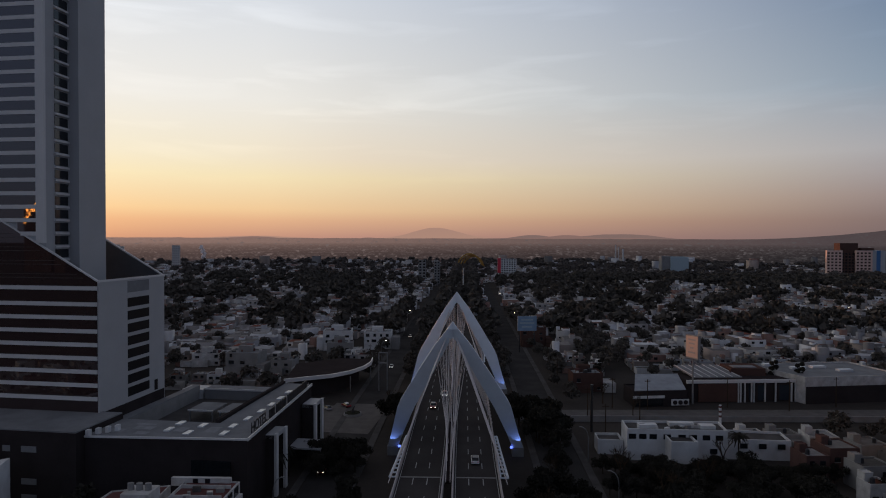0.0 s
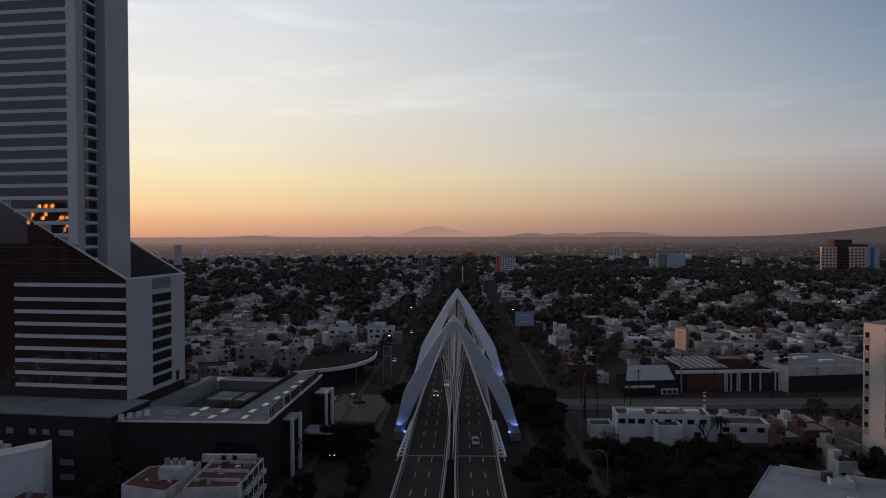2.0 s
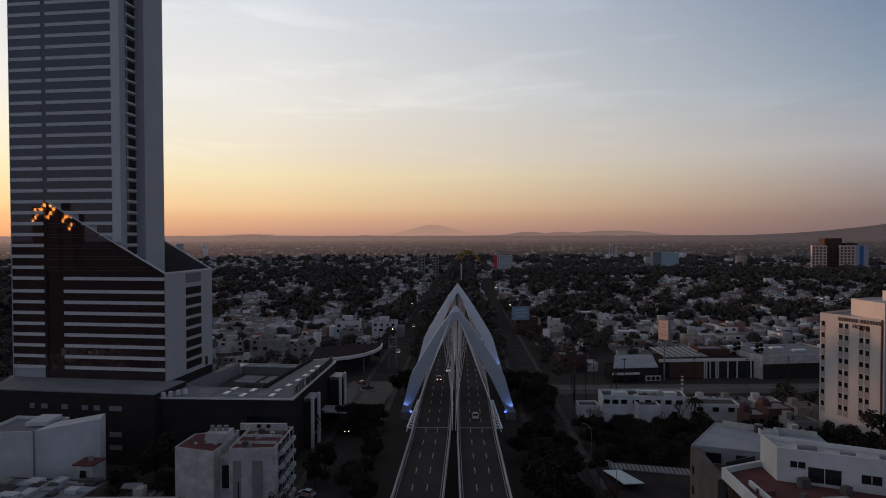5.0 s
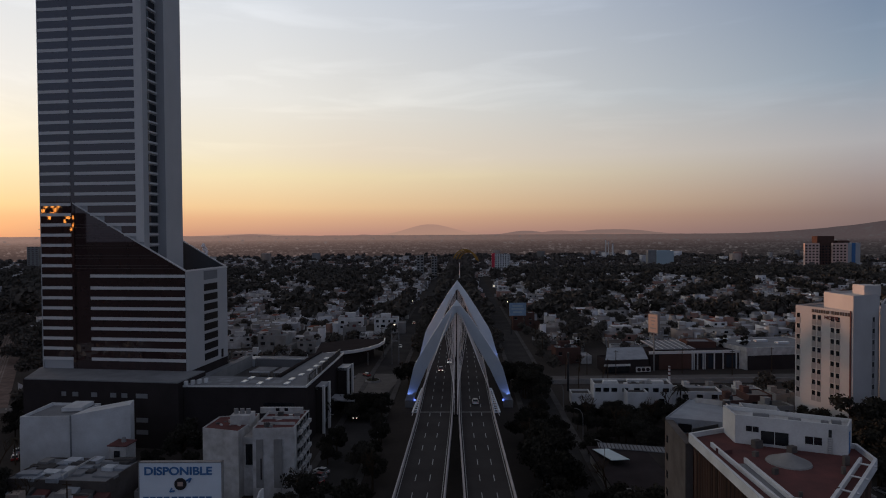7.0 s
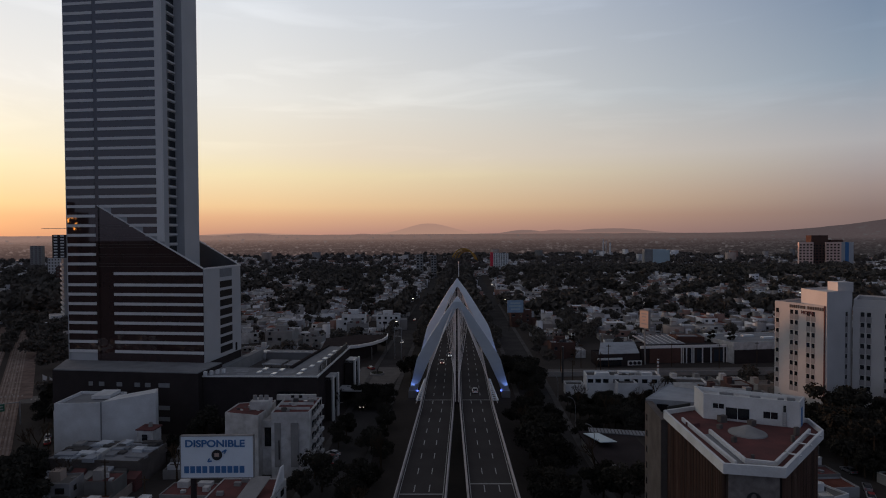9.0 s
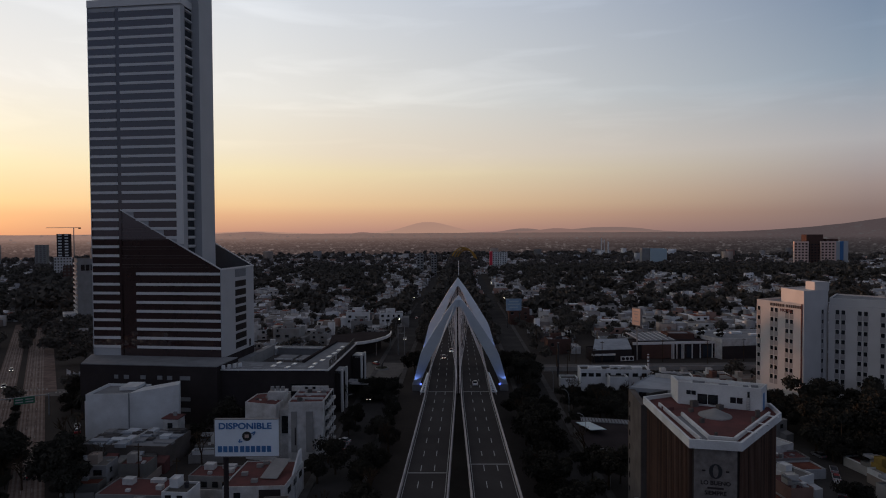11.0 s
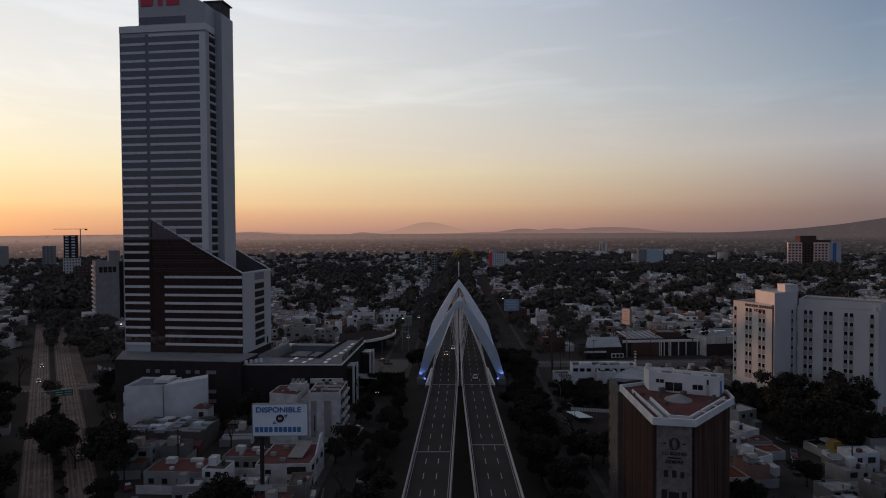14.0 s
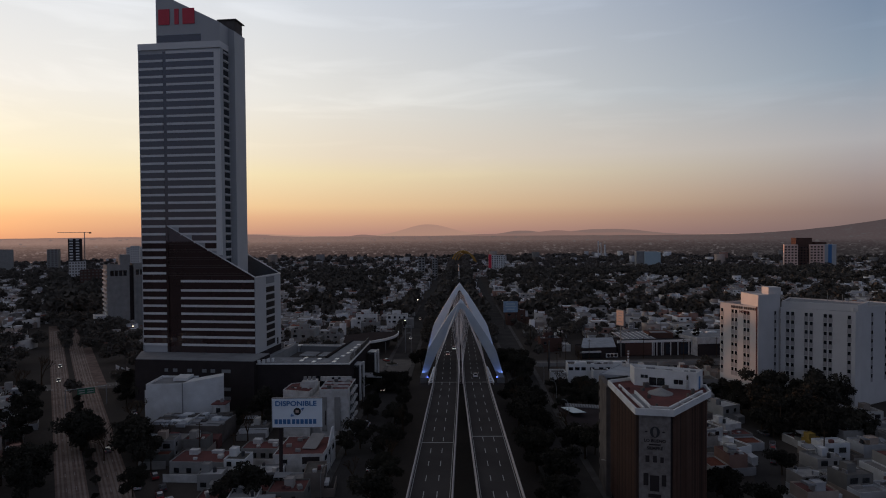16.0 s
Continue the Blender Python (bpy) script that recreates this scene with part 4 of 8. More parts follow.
# letters: the plain word is kept, the name is plain bars
L = length(A0, A1)
for s, w in ((5.6, 0.8), (6.6, 0.3), (7.1, 0.6), (7.9, 0.5), (8.6, 0.6), (9.4, 0.6), (10.2, 0.2), (10.6, 0.6), (11.9, 0.8), (12.9, 0.6), (13.7, 0.6), (14.5, 0.6), (15.3, 0.6), (16.1, 0.6), (16.9, 0.6)):
    o = part("sign_bar", Build().box(0, w * 0.85, -0.2, 0, 0.1, 1.1), M["gable"], vic, "dark brown sign letter shape")
    o.matrix_basis = on_wall(A0, A1, s, 36.3)
lettering("lettering", "HOTEL", 1.5, M["red_roof"], vic, on_wall(A0, A1, 12.0, 35.2, 0.1) @ pose(0, 0, 0, 90, 0, 0), "dark red wall letters")
o = part("downpipe", Build().box(-0.2, 0.2, -0.25, 0, 4, 38), M["red_roof"], vic, "dark vertical stripe")
o.matrix_basis = on_wall(A0, A1, L - 0.4, 0)

# ---------- corner office block with brown louvres ----------
off_b = thing("corner_office", "brown-louvred corner office block with white parapet and dull red roof", "office block")
OP = [(35.9, 91.2), (35.2, 65.8), (42.8, 64.2), (57.3, 80.0), (58.6, 86.2), (42.3, 94.0)]
part("wall", Build().prism(ring(OP, 1.0), 0, 29.2), M["dark_wall"], off_b, "dark walls behind louvres")
part("parapet", shell(OP, 28.8, 30.2, 0.4, 0.8), M["wall_white"], off_b, "white parapet band")
part("roof", Build().prism(ring(OP, 0.45), 29.2, 29.5), M["red_roof"], off_b, "dull red coated roof")


def low_wall(pts, w, z0, z1):
    """A thin upright wall along a bent line."""
    b = Build()
    for p, q in zip(pts, pts[1:]):
        d = Vector((q[0] - p[0], q[1] - p[1])).normalized() * w
        n = Vector((-d.y, d.x))
        p_, q_ = (p[0] - d.x * .5, p[1] - d.y * .5), (q[0] + d.x * .5, q[1] + d.y * .5)
        b.prism([(p_[0] + n.x, p_[1] + n.y), (p_[0] - n.x, p_[1] - n.y), (q_[0] - n.x, q_[1] - n.y), (q_[0] + n.x, q_[1] + n.y)], z0, z1)
    return b


part("inner_curb", low_wall([(37.7, 87.0), (37.4, 66.9)], 0.16, 29.45, 30.15), M["wall_white"], off_b, "white inner curb")
part("inner_curb", low_wall([(39.6, 80.5), (39.1, 67.6), (42.6, 66.5), (55.4, 80.6)], 0.18, 29.45, 30.2), M["wall_white"], off_b, "white inner curb")
part("gutter", Build().prism([(37.6, 67.6), (39.0, 67.8), (39.4, 80.0), (37.7, 80.0)], 29.4, 29.58), M["roof_grey"], off_b, "pale roof gutter")
for k in range(3):
    t_ = (k + 0.7) / 3.2
    p = (44.0 + 12.6 * t_, 66.4 + 13.7 * t_)
    part("crossbar", Build().bar((p[0] - 0.6, p[1] + 0.9, 30.05), (p[0] + 0.9, p[1] - 0.4, 30.05), 0.13, n=4), M["wall_white"], off_b, "white cross beam")
part("dome", Build().bar((45.6, 80.6, 29.5), (45.6, 80.6, 29.7), 2.9, 2.8, 20).bar((45.6, 80.6, 29.7), (45.6, 80.6, 30.75), 2.7, 0.4, 20), M["concrete"], off_b, "low grey conical skylight")
for x, y, w_, h_ in ((41.6, 76.5, 0.7, 0.8), (42.2, 83.0, 0.8, 0.7), (50.5, 76.5, 0.5, 1.0), (52.8, 79.6, 0.7, 1.3), (46.0, 70.5, 0.6, 0.7), (41.0, 69.5, 0.4, 0.6), (48.2, 84.6, 1.2, 0.9), (44.2, 86.6, 1.3, 1.1), (38.4, 84.4, 1.8, 0.6)):
    part("roof_unit", Build().turned(x, y, w_, w_ * 0.7, 29.45, 29.5 + h_, x * 13 % 40), M["gable" if int(x * 7) % 2 else "red_roof"], off_b, "small roof unit")
louv = Build().box(-0.09, 0.09, -0.45, 0.0, 2.0, 28.8).mesh("louvre", M["brown"])
for p0, p1 in (((36.9, 90.6), (36.2, 67.0)), ((43.0, 65.6), (56.2, 80.2))):
    n = int(length(p0, p1) / 0.62)
    for k in range(n):
        part("louvre", louv, None, off_b).matrix_basis = on_wall(p0, p1, 0.3 + k * 0.62, 0)
# pale corner face with a faded painted advert
cf0, cf1 = (36.3, 66.7), (42.5, 65.3)
face = part("corner_face", Build().box(0, length(cf0, cf1), -0.25, 0.2, 0, 28.8), M["mural"], off_b, "pale corner face with a faded advert")
face.matrix_basis = on_wall(cf0, cf1, 0, 0)
ad = Build()
for k in range(18):
    a0, a1 = k / 18 * 2 * math.pi, (k + 1) / 18 * 2 * math.pi
    c, s = math.cos, math.sin
    ad.raw([(3.2 + 1.0 * c(a0), -.3, 25.1 + 1.2 * s(a0)), (3.2 + 1.0 * c(a1), -.3, 25.1 + 1.2 * s(a1)), (3.2 + .42 * c(a1), -.3, 25.1 + 1.0 * s(a1)), (3.2 + .42 * c(a0), -.3, 25.1 + 1.0 * s(a0))], [(0, 1, 2, 3)])
part("advert_ring", ad, M["black"], off_b, "dark oval ring").matrix_basis = on_wall(cf0, cf1, 0, 0)
for text, z in (("LO BUENO", 23.2), ("SIEMPRE", 21.6)):
    lettering("lettering", text, 0.9, M["dark_wall"], off_b, on_wall(cf0, cf1, 3.2, z, 0.27) @ pose(0, 0, 0, 90, 0, 0), "faded dark painted words")
for x, w, z, h in ((2.0, 2.4, 22.25, .3), (1.2, 0.5, 25.0, .25), (4.7, 0.5, 25.0, .25), (1.3, .8, 18.6, 1.4), (2.8, .8, 18.6, 1.4), (4.3, .7, 18.6, 1.2), (0.9, 1.0, 13.6, 2.6), (2.2, 1.9, 12.4, 3.4), (4.6, 0.9, 13.6, 2.4), (1.9, 2.6, 11.0, 0.8), (1.0, 4.2, 7.0, 1.1)):
    part("advert_bar", Build().box(x, x + w, -.3, -.2, z, z + h), M["dark_wall"], off_b, "dark painted advert shape").matrix_basis = on_wall(cf0, cf1, 0, 0)
# penthouse and rear wing
PP = [(41.9, 88.7), (55.2, 83.0), (57.9, 86.4), (42.4, 94.0)]
part("penthouse", shell(PP, 29.3, 33.8, 0.22, 0.7), M["wall_white"], off_b, "white rooftop penthouse")
part("penthouse_roof", Build().prism(ring(PP, 0.26), 33.0, 33.2), M["old_white"], off_b, "pale stained penthouse roof")
for s, w, z, h in ((1.5, 1.7, 31.5, 0.8), (3.5, 3.6, 29.9, 1.9), (9.2, 2.1, 30.6, 1.1)):
    ww = part("window", pane(w, h), None, off_b)
    ww.matrix_basis = on_wall(PP[0], PP[1], s + w / 2, z)
    part("frame", Build().box(-0.04, 0.04, -0.09, -0.05, 0, h).box(-w / 2 - 0.08, w / 2 + 0.08, -0.1, 0.02, -0.1, 0), M["wall_white"], ww, "white window frame")
part("vent_slot", Build().box(12.1, 12.5, -0.06, 0.1, 31.9, 33.0), M["window"], off_b, "dark vent slot").matrix_basis = on_wall(PP[0], PP[1], 0, 0)
lad = Build().box(12.0, 12.06, -0.2, -0.14, 29.5, 31.9).box(12.5, 12.56, -0.2, -0.14, 29.5, 31.9)
for k in range(7):
    lad.box(12.0, 12.56, -0.19, -0.15, 29.7 + k * 0.32, 29.75 + k * 0.32)
part("ladder", lad, M["steel"], off_b, "thin steel wall ladder").matrix_basis = on_wall(PP[0], PP[1], 0, 0)
part("door", Build().box(1.2, 2.4, -0.06, 0.1, 29.5, 32.6), M["blue"], off_b, "blue side door").matrix_basis = on_wall(PP[1], PP[2], 0, 0)
for x, y, s_ in ((53.6, 85.8, 0.9), (55.4, 86.0, 1.2), (50.0, 87.2, 1.6), (46.2, 89.5, 2.2)):
    part("roof_unit", Build().turned(x, y, s_, 0.6, 33.1, 33.7, -20), M["roof_grey"], off_b, "small roof unit")
RW = [(37.0, 104.6), (47.5, 101.0), (57.2, 99.4), (59.5, 110.0), (45.8, 116.6)]
part("rear_wing", shell(RW, 0, 28.7, 0.18, 0.15), M["rear_blue"], off_b, "white rear wing")
part("rear_roof", Build().prism(ring(RW, 0.2), 28.3, 28.6), M["rear_blue"], off_b, "pale blue-grey rear roof")
part("roof_notch", low_wall([(46.2, 114.6), (50.5, 112.0), (50.2, 109.6), (52.5, 108.6), (53.0, 111.0), (58.6, 108.6)], 0.1, 28.5, 29.5), M["old_white"], off_b, "low white parapet notch")
part("roof_tank", Build().bar((50.6, 111.2, 28.5), (50.6, 111.2, 29.9), 0.75, 0.65, 12), M["tank"], off_b, "dark roof water tank")
for s, w in ((3.2, 2.2), (7.6, 2.6)):
    part("window", pane(w, 1.5), None, off_b).matrix_basis = on_wall(RW[0], RW[1], s, 26.3)
part("link", Build().prism([(37.3, 91.8), (42.6, 94.4), (57.8, 87.0), (57.0, 99.2), (47.4, 100.8), (37.6, 104.2)], 0, 26.2), M["pink_wall"], off_b, "dull red link roof")
part("railing", low_wall([(37.0, 92.4), (42.0, 94.8)], 0.04, 29.4, 30.5), M["black"], off_b, "dark roof railing")
part("gable_wall", Build().prism([(35.7, 91.9), (36.9, 91.9), (38.2, 104.2), (36.95, 104.7)], 0, 28.3), M["gable"], off_b, "brownish bare gable")
for k in range(8):
    part("window", pane(0.9, 1.2), None, off_b).matrix_basis = on_wall((36.95, 104.7), (35.7, 91.9), 1.6, 3.0 + k * 3.1)

# ---------- billboard on a mast ----------
bb = thing("billboard", "white roadside billboard with blue lettering on a dark mast", "billboard", (-42.3, 88.6, 0), 1)
part("board", Build().box(-6.25, 6.25, -0.3, 0.3, 19.4, 26.6), M["white_steel"], bb, "white printed board")
part("frame", Build().box(-6.4, 6.4, -0.36, 0.36, 26.6, 26.75).box(-6.4, 6.4, -0.36, 0.36, 19.25, 19.4).box(-6.4, -6.25, -0.36, 0.36, 19.25, 26.75).box(6.25, 6.4, -0.36, 0.36, 19.25, 26.75), M["concrete"], bb, "pale thin frame")
part("mast", Build().bar((-4.4, 0.4, 0), (-4.4, 0.4, 19.5), 0.5, n=12), M["dark_wall"], bb, "dark steel mast")
part("truss", Build().bar((-6, 0.9, 20), (6, 0.9, 20), 0.15, n=5).bar((-6, 0.9, 25), (6, 0.9, 25), 0.15, n=5).bar((-6, 0.9, 20), (0, 0.9, 25), 0.12, n=5).bar((0, 0.9, 25), (6, 0.9, 20), 0.12, n=5), M["steel"], bb)
lettering("lettering", "DISPONIBLE", 1.7, M["blue"], bb, pose(-0.35, -0.36, 25.3, 90, 0, 0) @ Matrix.Diagonal((1.14, 1, 1, 1)), "bold blue lettering")
x = -5.7
for k in range(10):
    part("number_bar", Build().box(x, x + 0.82, -0.36, -0.28, 20.2, 21.4), M["blue"], bb, "blue bar in place of a digit")
    x += 1.05 if k != 3 else 1.2
disc = Build()
disc.bar((0, -0.3, 23.35), (0, -0.42, 23.35), 0.92, n=20)
part("emblem", disc, M["black"], bb, "dark round emblem")
part("emblem_mark", Build().box(-0.4, 0.4, -0.46, -0.4, 23.05, 23.7), M["orange"], bb, "orange mark")
sw_ = Build()
sw_.bar((-1.5, -0.4, 22.2), (-0.9, -0.4, 22.3), 0.14, n=5).bar((0.9, -0.4, 23.85), (1.6, -0.4, 24.25), 0.14, n=5).bar((-1.6, -0.4, 22.2), (-1.3, -0.4, 22.75), 0.12, n=5).bar((1.3, -0.4, 23.6), (1.65, -0.4, 24.25), 0.12, n=5)
part("emblem_swoosh", sw_, M["blue"], bb, "blue orbit stroke")

# ---------- white windowless block ----------
blk = thing("white_block", "tall windowless white-rendered block with a notched roofline", "building")
part("wall", shell([(-111.2, 150.5), (-98.5, 151.2), (-97.5, 163), (-111.7, 164)], 0, 15.3, 0.3, 0.7), M["wall_white"], blk, "white rendered volume")
part("wall", Build().prism([(-98.5, 151.2), (-86.0, 156.6), (-88.0, 162.5), (-98.0, 158.0)], 0, lambda x, y: 15.4 + max(0, (x + 96) / 10) * 1.3), M["wall_white"], blk, "white rendered volume with a rising parapet")
part("end_wall", Build().box(-112.4, -111.0, 152, 160, 0, 12.8), M["wall_white"], blk, "lower white end volume")
part("roof_step", Build().prism([(-104, 156), (-99, 156.4), (-99.4, 163), (-104.4, 163)], 15.0, 16.0), M["wall_white"], blk, "raised roof step")
part("roof", Build().box(-110.6, -98.6, 152, 163, 14.55, 14.75), M["roof_grey"], blk, "grey roof")
part("rain_pipe", Build().box(-98.7, -98.4, 150.95, 151.2, 0, 15.5), M["roof_grey"], blk)

# ---------- weathered apartment block ----------
apt = thing("apartment_block", "weathered white five-storey apartment block with red-coated roof terraces", "apartment block", (-48.5, 142.2, 0), 0)
apt.scale = (1, 0.735, 0.977)
part("wall", shell([(-11.2, -4.0), (-1.8, -7.8), (-1.0, 2.0), (-1.4, 12), (-10.6, 8)], 0, 16.4, 0.2, 0.22), M["old_white"], apt, "stained white volume")
part("wall", shell([(1.6, -8.2), (11.0, -7.4), (11.3, 12.0), (1.2, 12.6)], 0, 17.2, 0.2, 0.22), M["old_white"], apt, "stained white volume")
part("light_well", Build().box(-1.5, 1.6, -4.5, 12, 0, 14.2), M["old_white"], apt, "recessed light well")
part("roof", Build().prism([(-10.8, -3.6), (-2.0, -7.2), (-1.3, 2), (-1.7, 11.5), (-10.2, 7.6)], 16.1, 16.26), M["red_roof"], apt, "dull red roof terrace")
part("roof", Build().box(1.9, 10.7, -7.2, 11.5, 16.9, 17.06), M["red_roof"], apt, "dull red roof terrace")
part("stair_house", Build().box(-5.6, -0.8, -0.5, 5.0, 16.0, 18.5), M["old_white"], apt, "white stair house")
for u in (-4.8, -3.3, -1.8):
    part("water_tank", Build().bar((u, 2.2, 18.5), (u, 2.2, 19.7), 0.6, 0.55, 10), M["concrete"], apt, "pale roof water tank")
part("wall", Build().box(-1.0, 9.8, 11.2, 12.2, 16.5, 18.0), M["old_white"], apt, "white parapet wall")
for u in (3.0, 5.2):
    part("window", Build().box(u, u + 0.9, 11.05, 11.3, 16.9, 17.9), M["window"], apt)
part("light_well_opening", Build().box(-0.9, 1.0, -4.65, -4.4, 7.5, 12.5), M["window"], apt, "dark light-well opening")
for k in range(5):
    for v in (-4, 0, 4, 8):
        part("balcony", Build().box(11.1, 12.1, v, v + 2.8, 2.2 + k * 3.1, 3.0 + k * 3.1), M["old_white"], apt, "white balcony")
        part("window", Build().box(11.2, 11.4, v + .2, v + 2.6, 3.0 + k * 3.1, 4.6 + k * 3.1), M["window"], apt)
part("window", Build().box(3.4, 3.7, -8.35, -8.0, 5, 10), M["dark_wall"], apt, "dark drain streak")

rz_ = random.Random(4)
for k in range(26):
    u, v = rz_.choice(((rz_.uniform(-9, -3), rz_.uniform(-2, 7)), (rz_.uniform(2.4, 9.6), rz_.uniform(-6.5, 10))))
    s_ = rz_.uniform(0.4, 1.5)
    z_ = 16.0 if u < 0 else 16.8
    part("roof_clutter", Build().turned(u, v, s_, rz_.uniform(0.4, 1.3), z_, z_ + rz_.uniform(0.3, 1.3), rz_.uniform(0, 40)), M[rz_.choice(("old_white", "concrete", "dark_roof", "steel"))], apt, "small rooftop box")
for u0, u1 in ((2.4, 4.0), (6.5, 8.4)):
    part("stain", Build().box(u0, u1, -8.26, -8.0, 3, 14.5), M["concrete"], apt, "bare grey patch of fallen render")
for v in (-4, 2, 8):
    part("low_wall", Build().box(1.9, 10.7, v, v + 0.2, 16.8, 17.7), M["old_white"], apt, "low dividing wall on the roof")

# ---------- two-storey white clinic-like house row beyond the trees ----------
cl = thing("white_villa", "low white two-storey building with a row of dark windows", "building", (0, 0, 0))
for q, z, nm in (([(49.0, 211.5), (76, 210.5), (77, 219), (49.5, 219.5)], 8.7, "wall"), ([(59, 205.5), (66, 205.2), (66.2, 211.2), (59.2, 211.4)], 7.2, "annex"), ([(42, 216), (49.0, 215.5), (49.2, 222), (42.3, 222)], 4.2, "wing"), ([(77, 213), (94, 212), (95, 220), (77.3, 222)], 5.6, "wing")):
    part(nm, shell(q, 0, z, 0.3, 0.7), M["wall_white"], cl, "white stucco volume")
    roofed(q, z, M["dark_roof"], cl, rim=0.3, drop=0.7)
for u, v, w_, d_ in ((53, 214, 5, 2.4), (62, 216, 7, 2.0), (70, 213.5, 4, 2.6)):
    part("roof_unit", Build().box(u, u + w_, v, v + d_, 7.9, 9.0), M["wall_white"], cl, "white roof unit")
rv_ = random.Random(8)
for k in range(16):
    u, v = rv_.uniform(50.5, 75), rv_.uniform(212.6, 218)
    part("roof_clutter", Build().turned(u, v, rv_.uniform(0.5, 2.4), rv_.uniform(0.4, 1.2), 7.9, 8.2 + rv_.uniform(0.2, 0.9), rv_.uniform(-10, 30)), M[rv_.choice(("old_white", "concrete", "dark_roof", "wall_white"))], cl, "rooftop box")
part("garden_wall", Build().prism([(46, 201.5), (98, 200.0), (98, 200.5), (46, 202)], 0, 2.6), M["hedge_wall"], cl, "dark overgrown garden wall")
wcl = pane(2.0, 1.4)
for s in (0.6, 3.4, 6.2, 10.0, 14.0, 17.0, 20.5, 24.0):
    part("window", wcl, None, cl).matrix_basis = on_wall((49.0, 211.5), (76, 210.5), s + 0.8, 5.9)
for s in (12, 17, 22.5):
    part("window", wcl, None, cl).matrix_basis = on_wall((49.0, 211.5), (76, 210.5), s + 0.8, 2.2)
for s in (4, 9, 14):
    part("window", wcl, None, cl).matrix_basis = on_wall((77, 212), (96, 211), s, 3.4)
part("striped_pole", Build().bar((79.8, 224.5, 0), (79.8, 224.5, 12.0), 0.42, n=8), M["wall_white"], cl, "white pole with red bands")
for z_ in (8.4, 9.8, 11.2):
    part("pole_band", Build().bar((79.8, 224.5, z_), (79.8, 224.5, z_ + 0.6), 0.46, n=8), M["red_roof"], cl, "dull red band")

# ---------- long low wall along the cross street ----------
w = part("wall_street", Build().prism([(40, 246.6), (150, 249.6), (150, 250), (40, 247)], 0, 2.0), M["concrete"], kind="structure")
tagged(w, "long low pale boundary wall along the street", "wall")

# ---------- shop front with white posts ----------
shop = thing("showroom", "low dark showroom with white posts and sloping grey roof", "shop")
part("wall", Build().prism([(88, 272.5), (134.5, 276.5), (134, 290), (87.5, 286)], 0, 8.0), M["dark_wall"], shop, "dark red-brown and black walls")
part("fascia", Build().prism([(87.6, 272.0), (135, 276.0), (134.9, 276.6), (87.6, 272.6)], 7.2, 8.4), M["spandrel"], shop, "pale thin fascia")
part("red_panel", Build().prism([(92, 272.2), (107, 273.5), (107, 273.9), (92, 272.6)], 0.3, 7.0), M["brown_wall"], shop, "dark red wall panel")
for x_ in (107.3, 108.2, 109.8, 112.4, 113.3, 117.6, 121.7, 127.9, 129.4, 133.2):
    y_ = 273.6 + (x_ - 107.3) * 0.086
    part("post", Build().box(x_ - 0.22, x_ + 0.22, y_ - 0.3, y_ + 0.25, 0, 7.6), M["wall_white"], shop, "white front post")
for x0_, x1_ in ((109.9, 112.3), (113.5, 117.4), (121.9, 127.7), (129.6, 133.0)):
    y_ = 274.4 + (x0_ - 107.3) * 0.086
    part("shop_window", Build().box(x0_, x1_, y_ - 0.1, y_ + 0.4, 0.5, 6.2), M["blue_dim"], shop, "dim blue shop window")
part("sloping_roof", Build().raw([(92, 277, 8.5), (111, 278.6, 8.5), (107, 292, 10.3), (89, 290.5, 10.3), (92, 277, 8.2), (111, 278.6, 8.2), (107, 292, 10.0), (89, 290.5, 10.0)], [(0, 1, 2, 3), (7, 6, 5, 4), (0, 4, 5, 1), (1, 5, 6, 2), (2, 6, 7, 3), (3, 7, 4, 0)]), M["roof_grey"], shop, "sloping corrugated roof")
for k in range(7):
    x0 = 92.6 + k * 2.9
    part("roof_rib", Build().bar((x0, 277.2 + k * .23, 8.62), (x0 - 3.2, 290.6 + k * .23, 10.4), 0.17, n=4), M["wall_white"], shop, "pale roof rib")
part("wing", shell([(66, 265), (86, 267.5), (85.5, 279), (65.5, 277)], 0, 5.8, 0.3, 0.4), M["dark_wall"], shop, "low dark glazed wing")
part("wing_roof", Build().raw([(66.5, 266, 5.9), (86, 268.4, 5.9), (88, 283, 8.6), (71, 281, 8.6), (66.5, 266, 5.7), (86, 268.4, 5.7), (88, 283, 8.4), (71, 281, 8.4)], [(0, 1, 2, 3), (7, 6, 5, 4), (0, 4, 5, 1), (1, 5, 6, 2), (2, 6, 7, 3), (3, 7, 4, 0)]), M["rear_blue"], shop, "blue-grey sloping roof")
part("upper_volume", Build().box(108.5, 122, 283, 293, 7.8, 10.8), M["brown_wall"], shop, "dark red upper volume")
part("upper_roof", Build().box(110, 119, 284, 288, 10.8, 11.1), M["roof_grey"], shop, "grey roof panel")
part("sign_panel", Build().prism([(80.0, 266.2), (86.6, 267.0), (86.6, 267.3), (80.0, 266.6)], 0.5, 2.7), M["wall_white"], shop, "white shopfront panel")
for k in range(3):
    part("sign_disc", Build().bar((81.3 + k * 2.0, 266.3 + k * 0.25, 1.6), (81.3 + k * 2.0, 266.1 + k * 0.25, 1.6), 0.8, n=16), M["dark_wall"], shop, "dark round shopfront shape")
part("shop_window", Build().prism([(66.5, 264.7), (77, 266.1), (77, 266.5), (66.5, 265.1)], 0.4, 3.6), M["window"], shop, "dark shop window")
part("white_bay", Build().prism([(65.6, 264.3), (77.4, 265.8), (77.4, 266.2), (65.6, 264.7)], 3.3, 4.2), M["wall_white"], shop, "white fascia box")

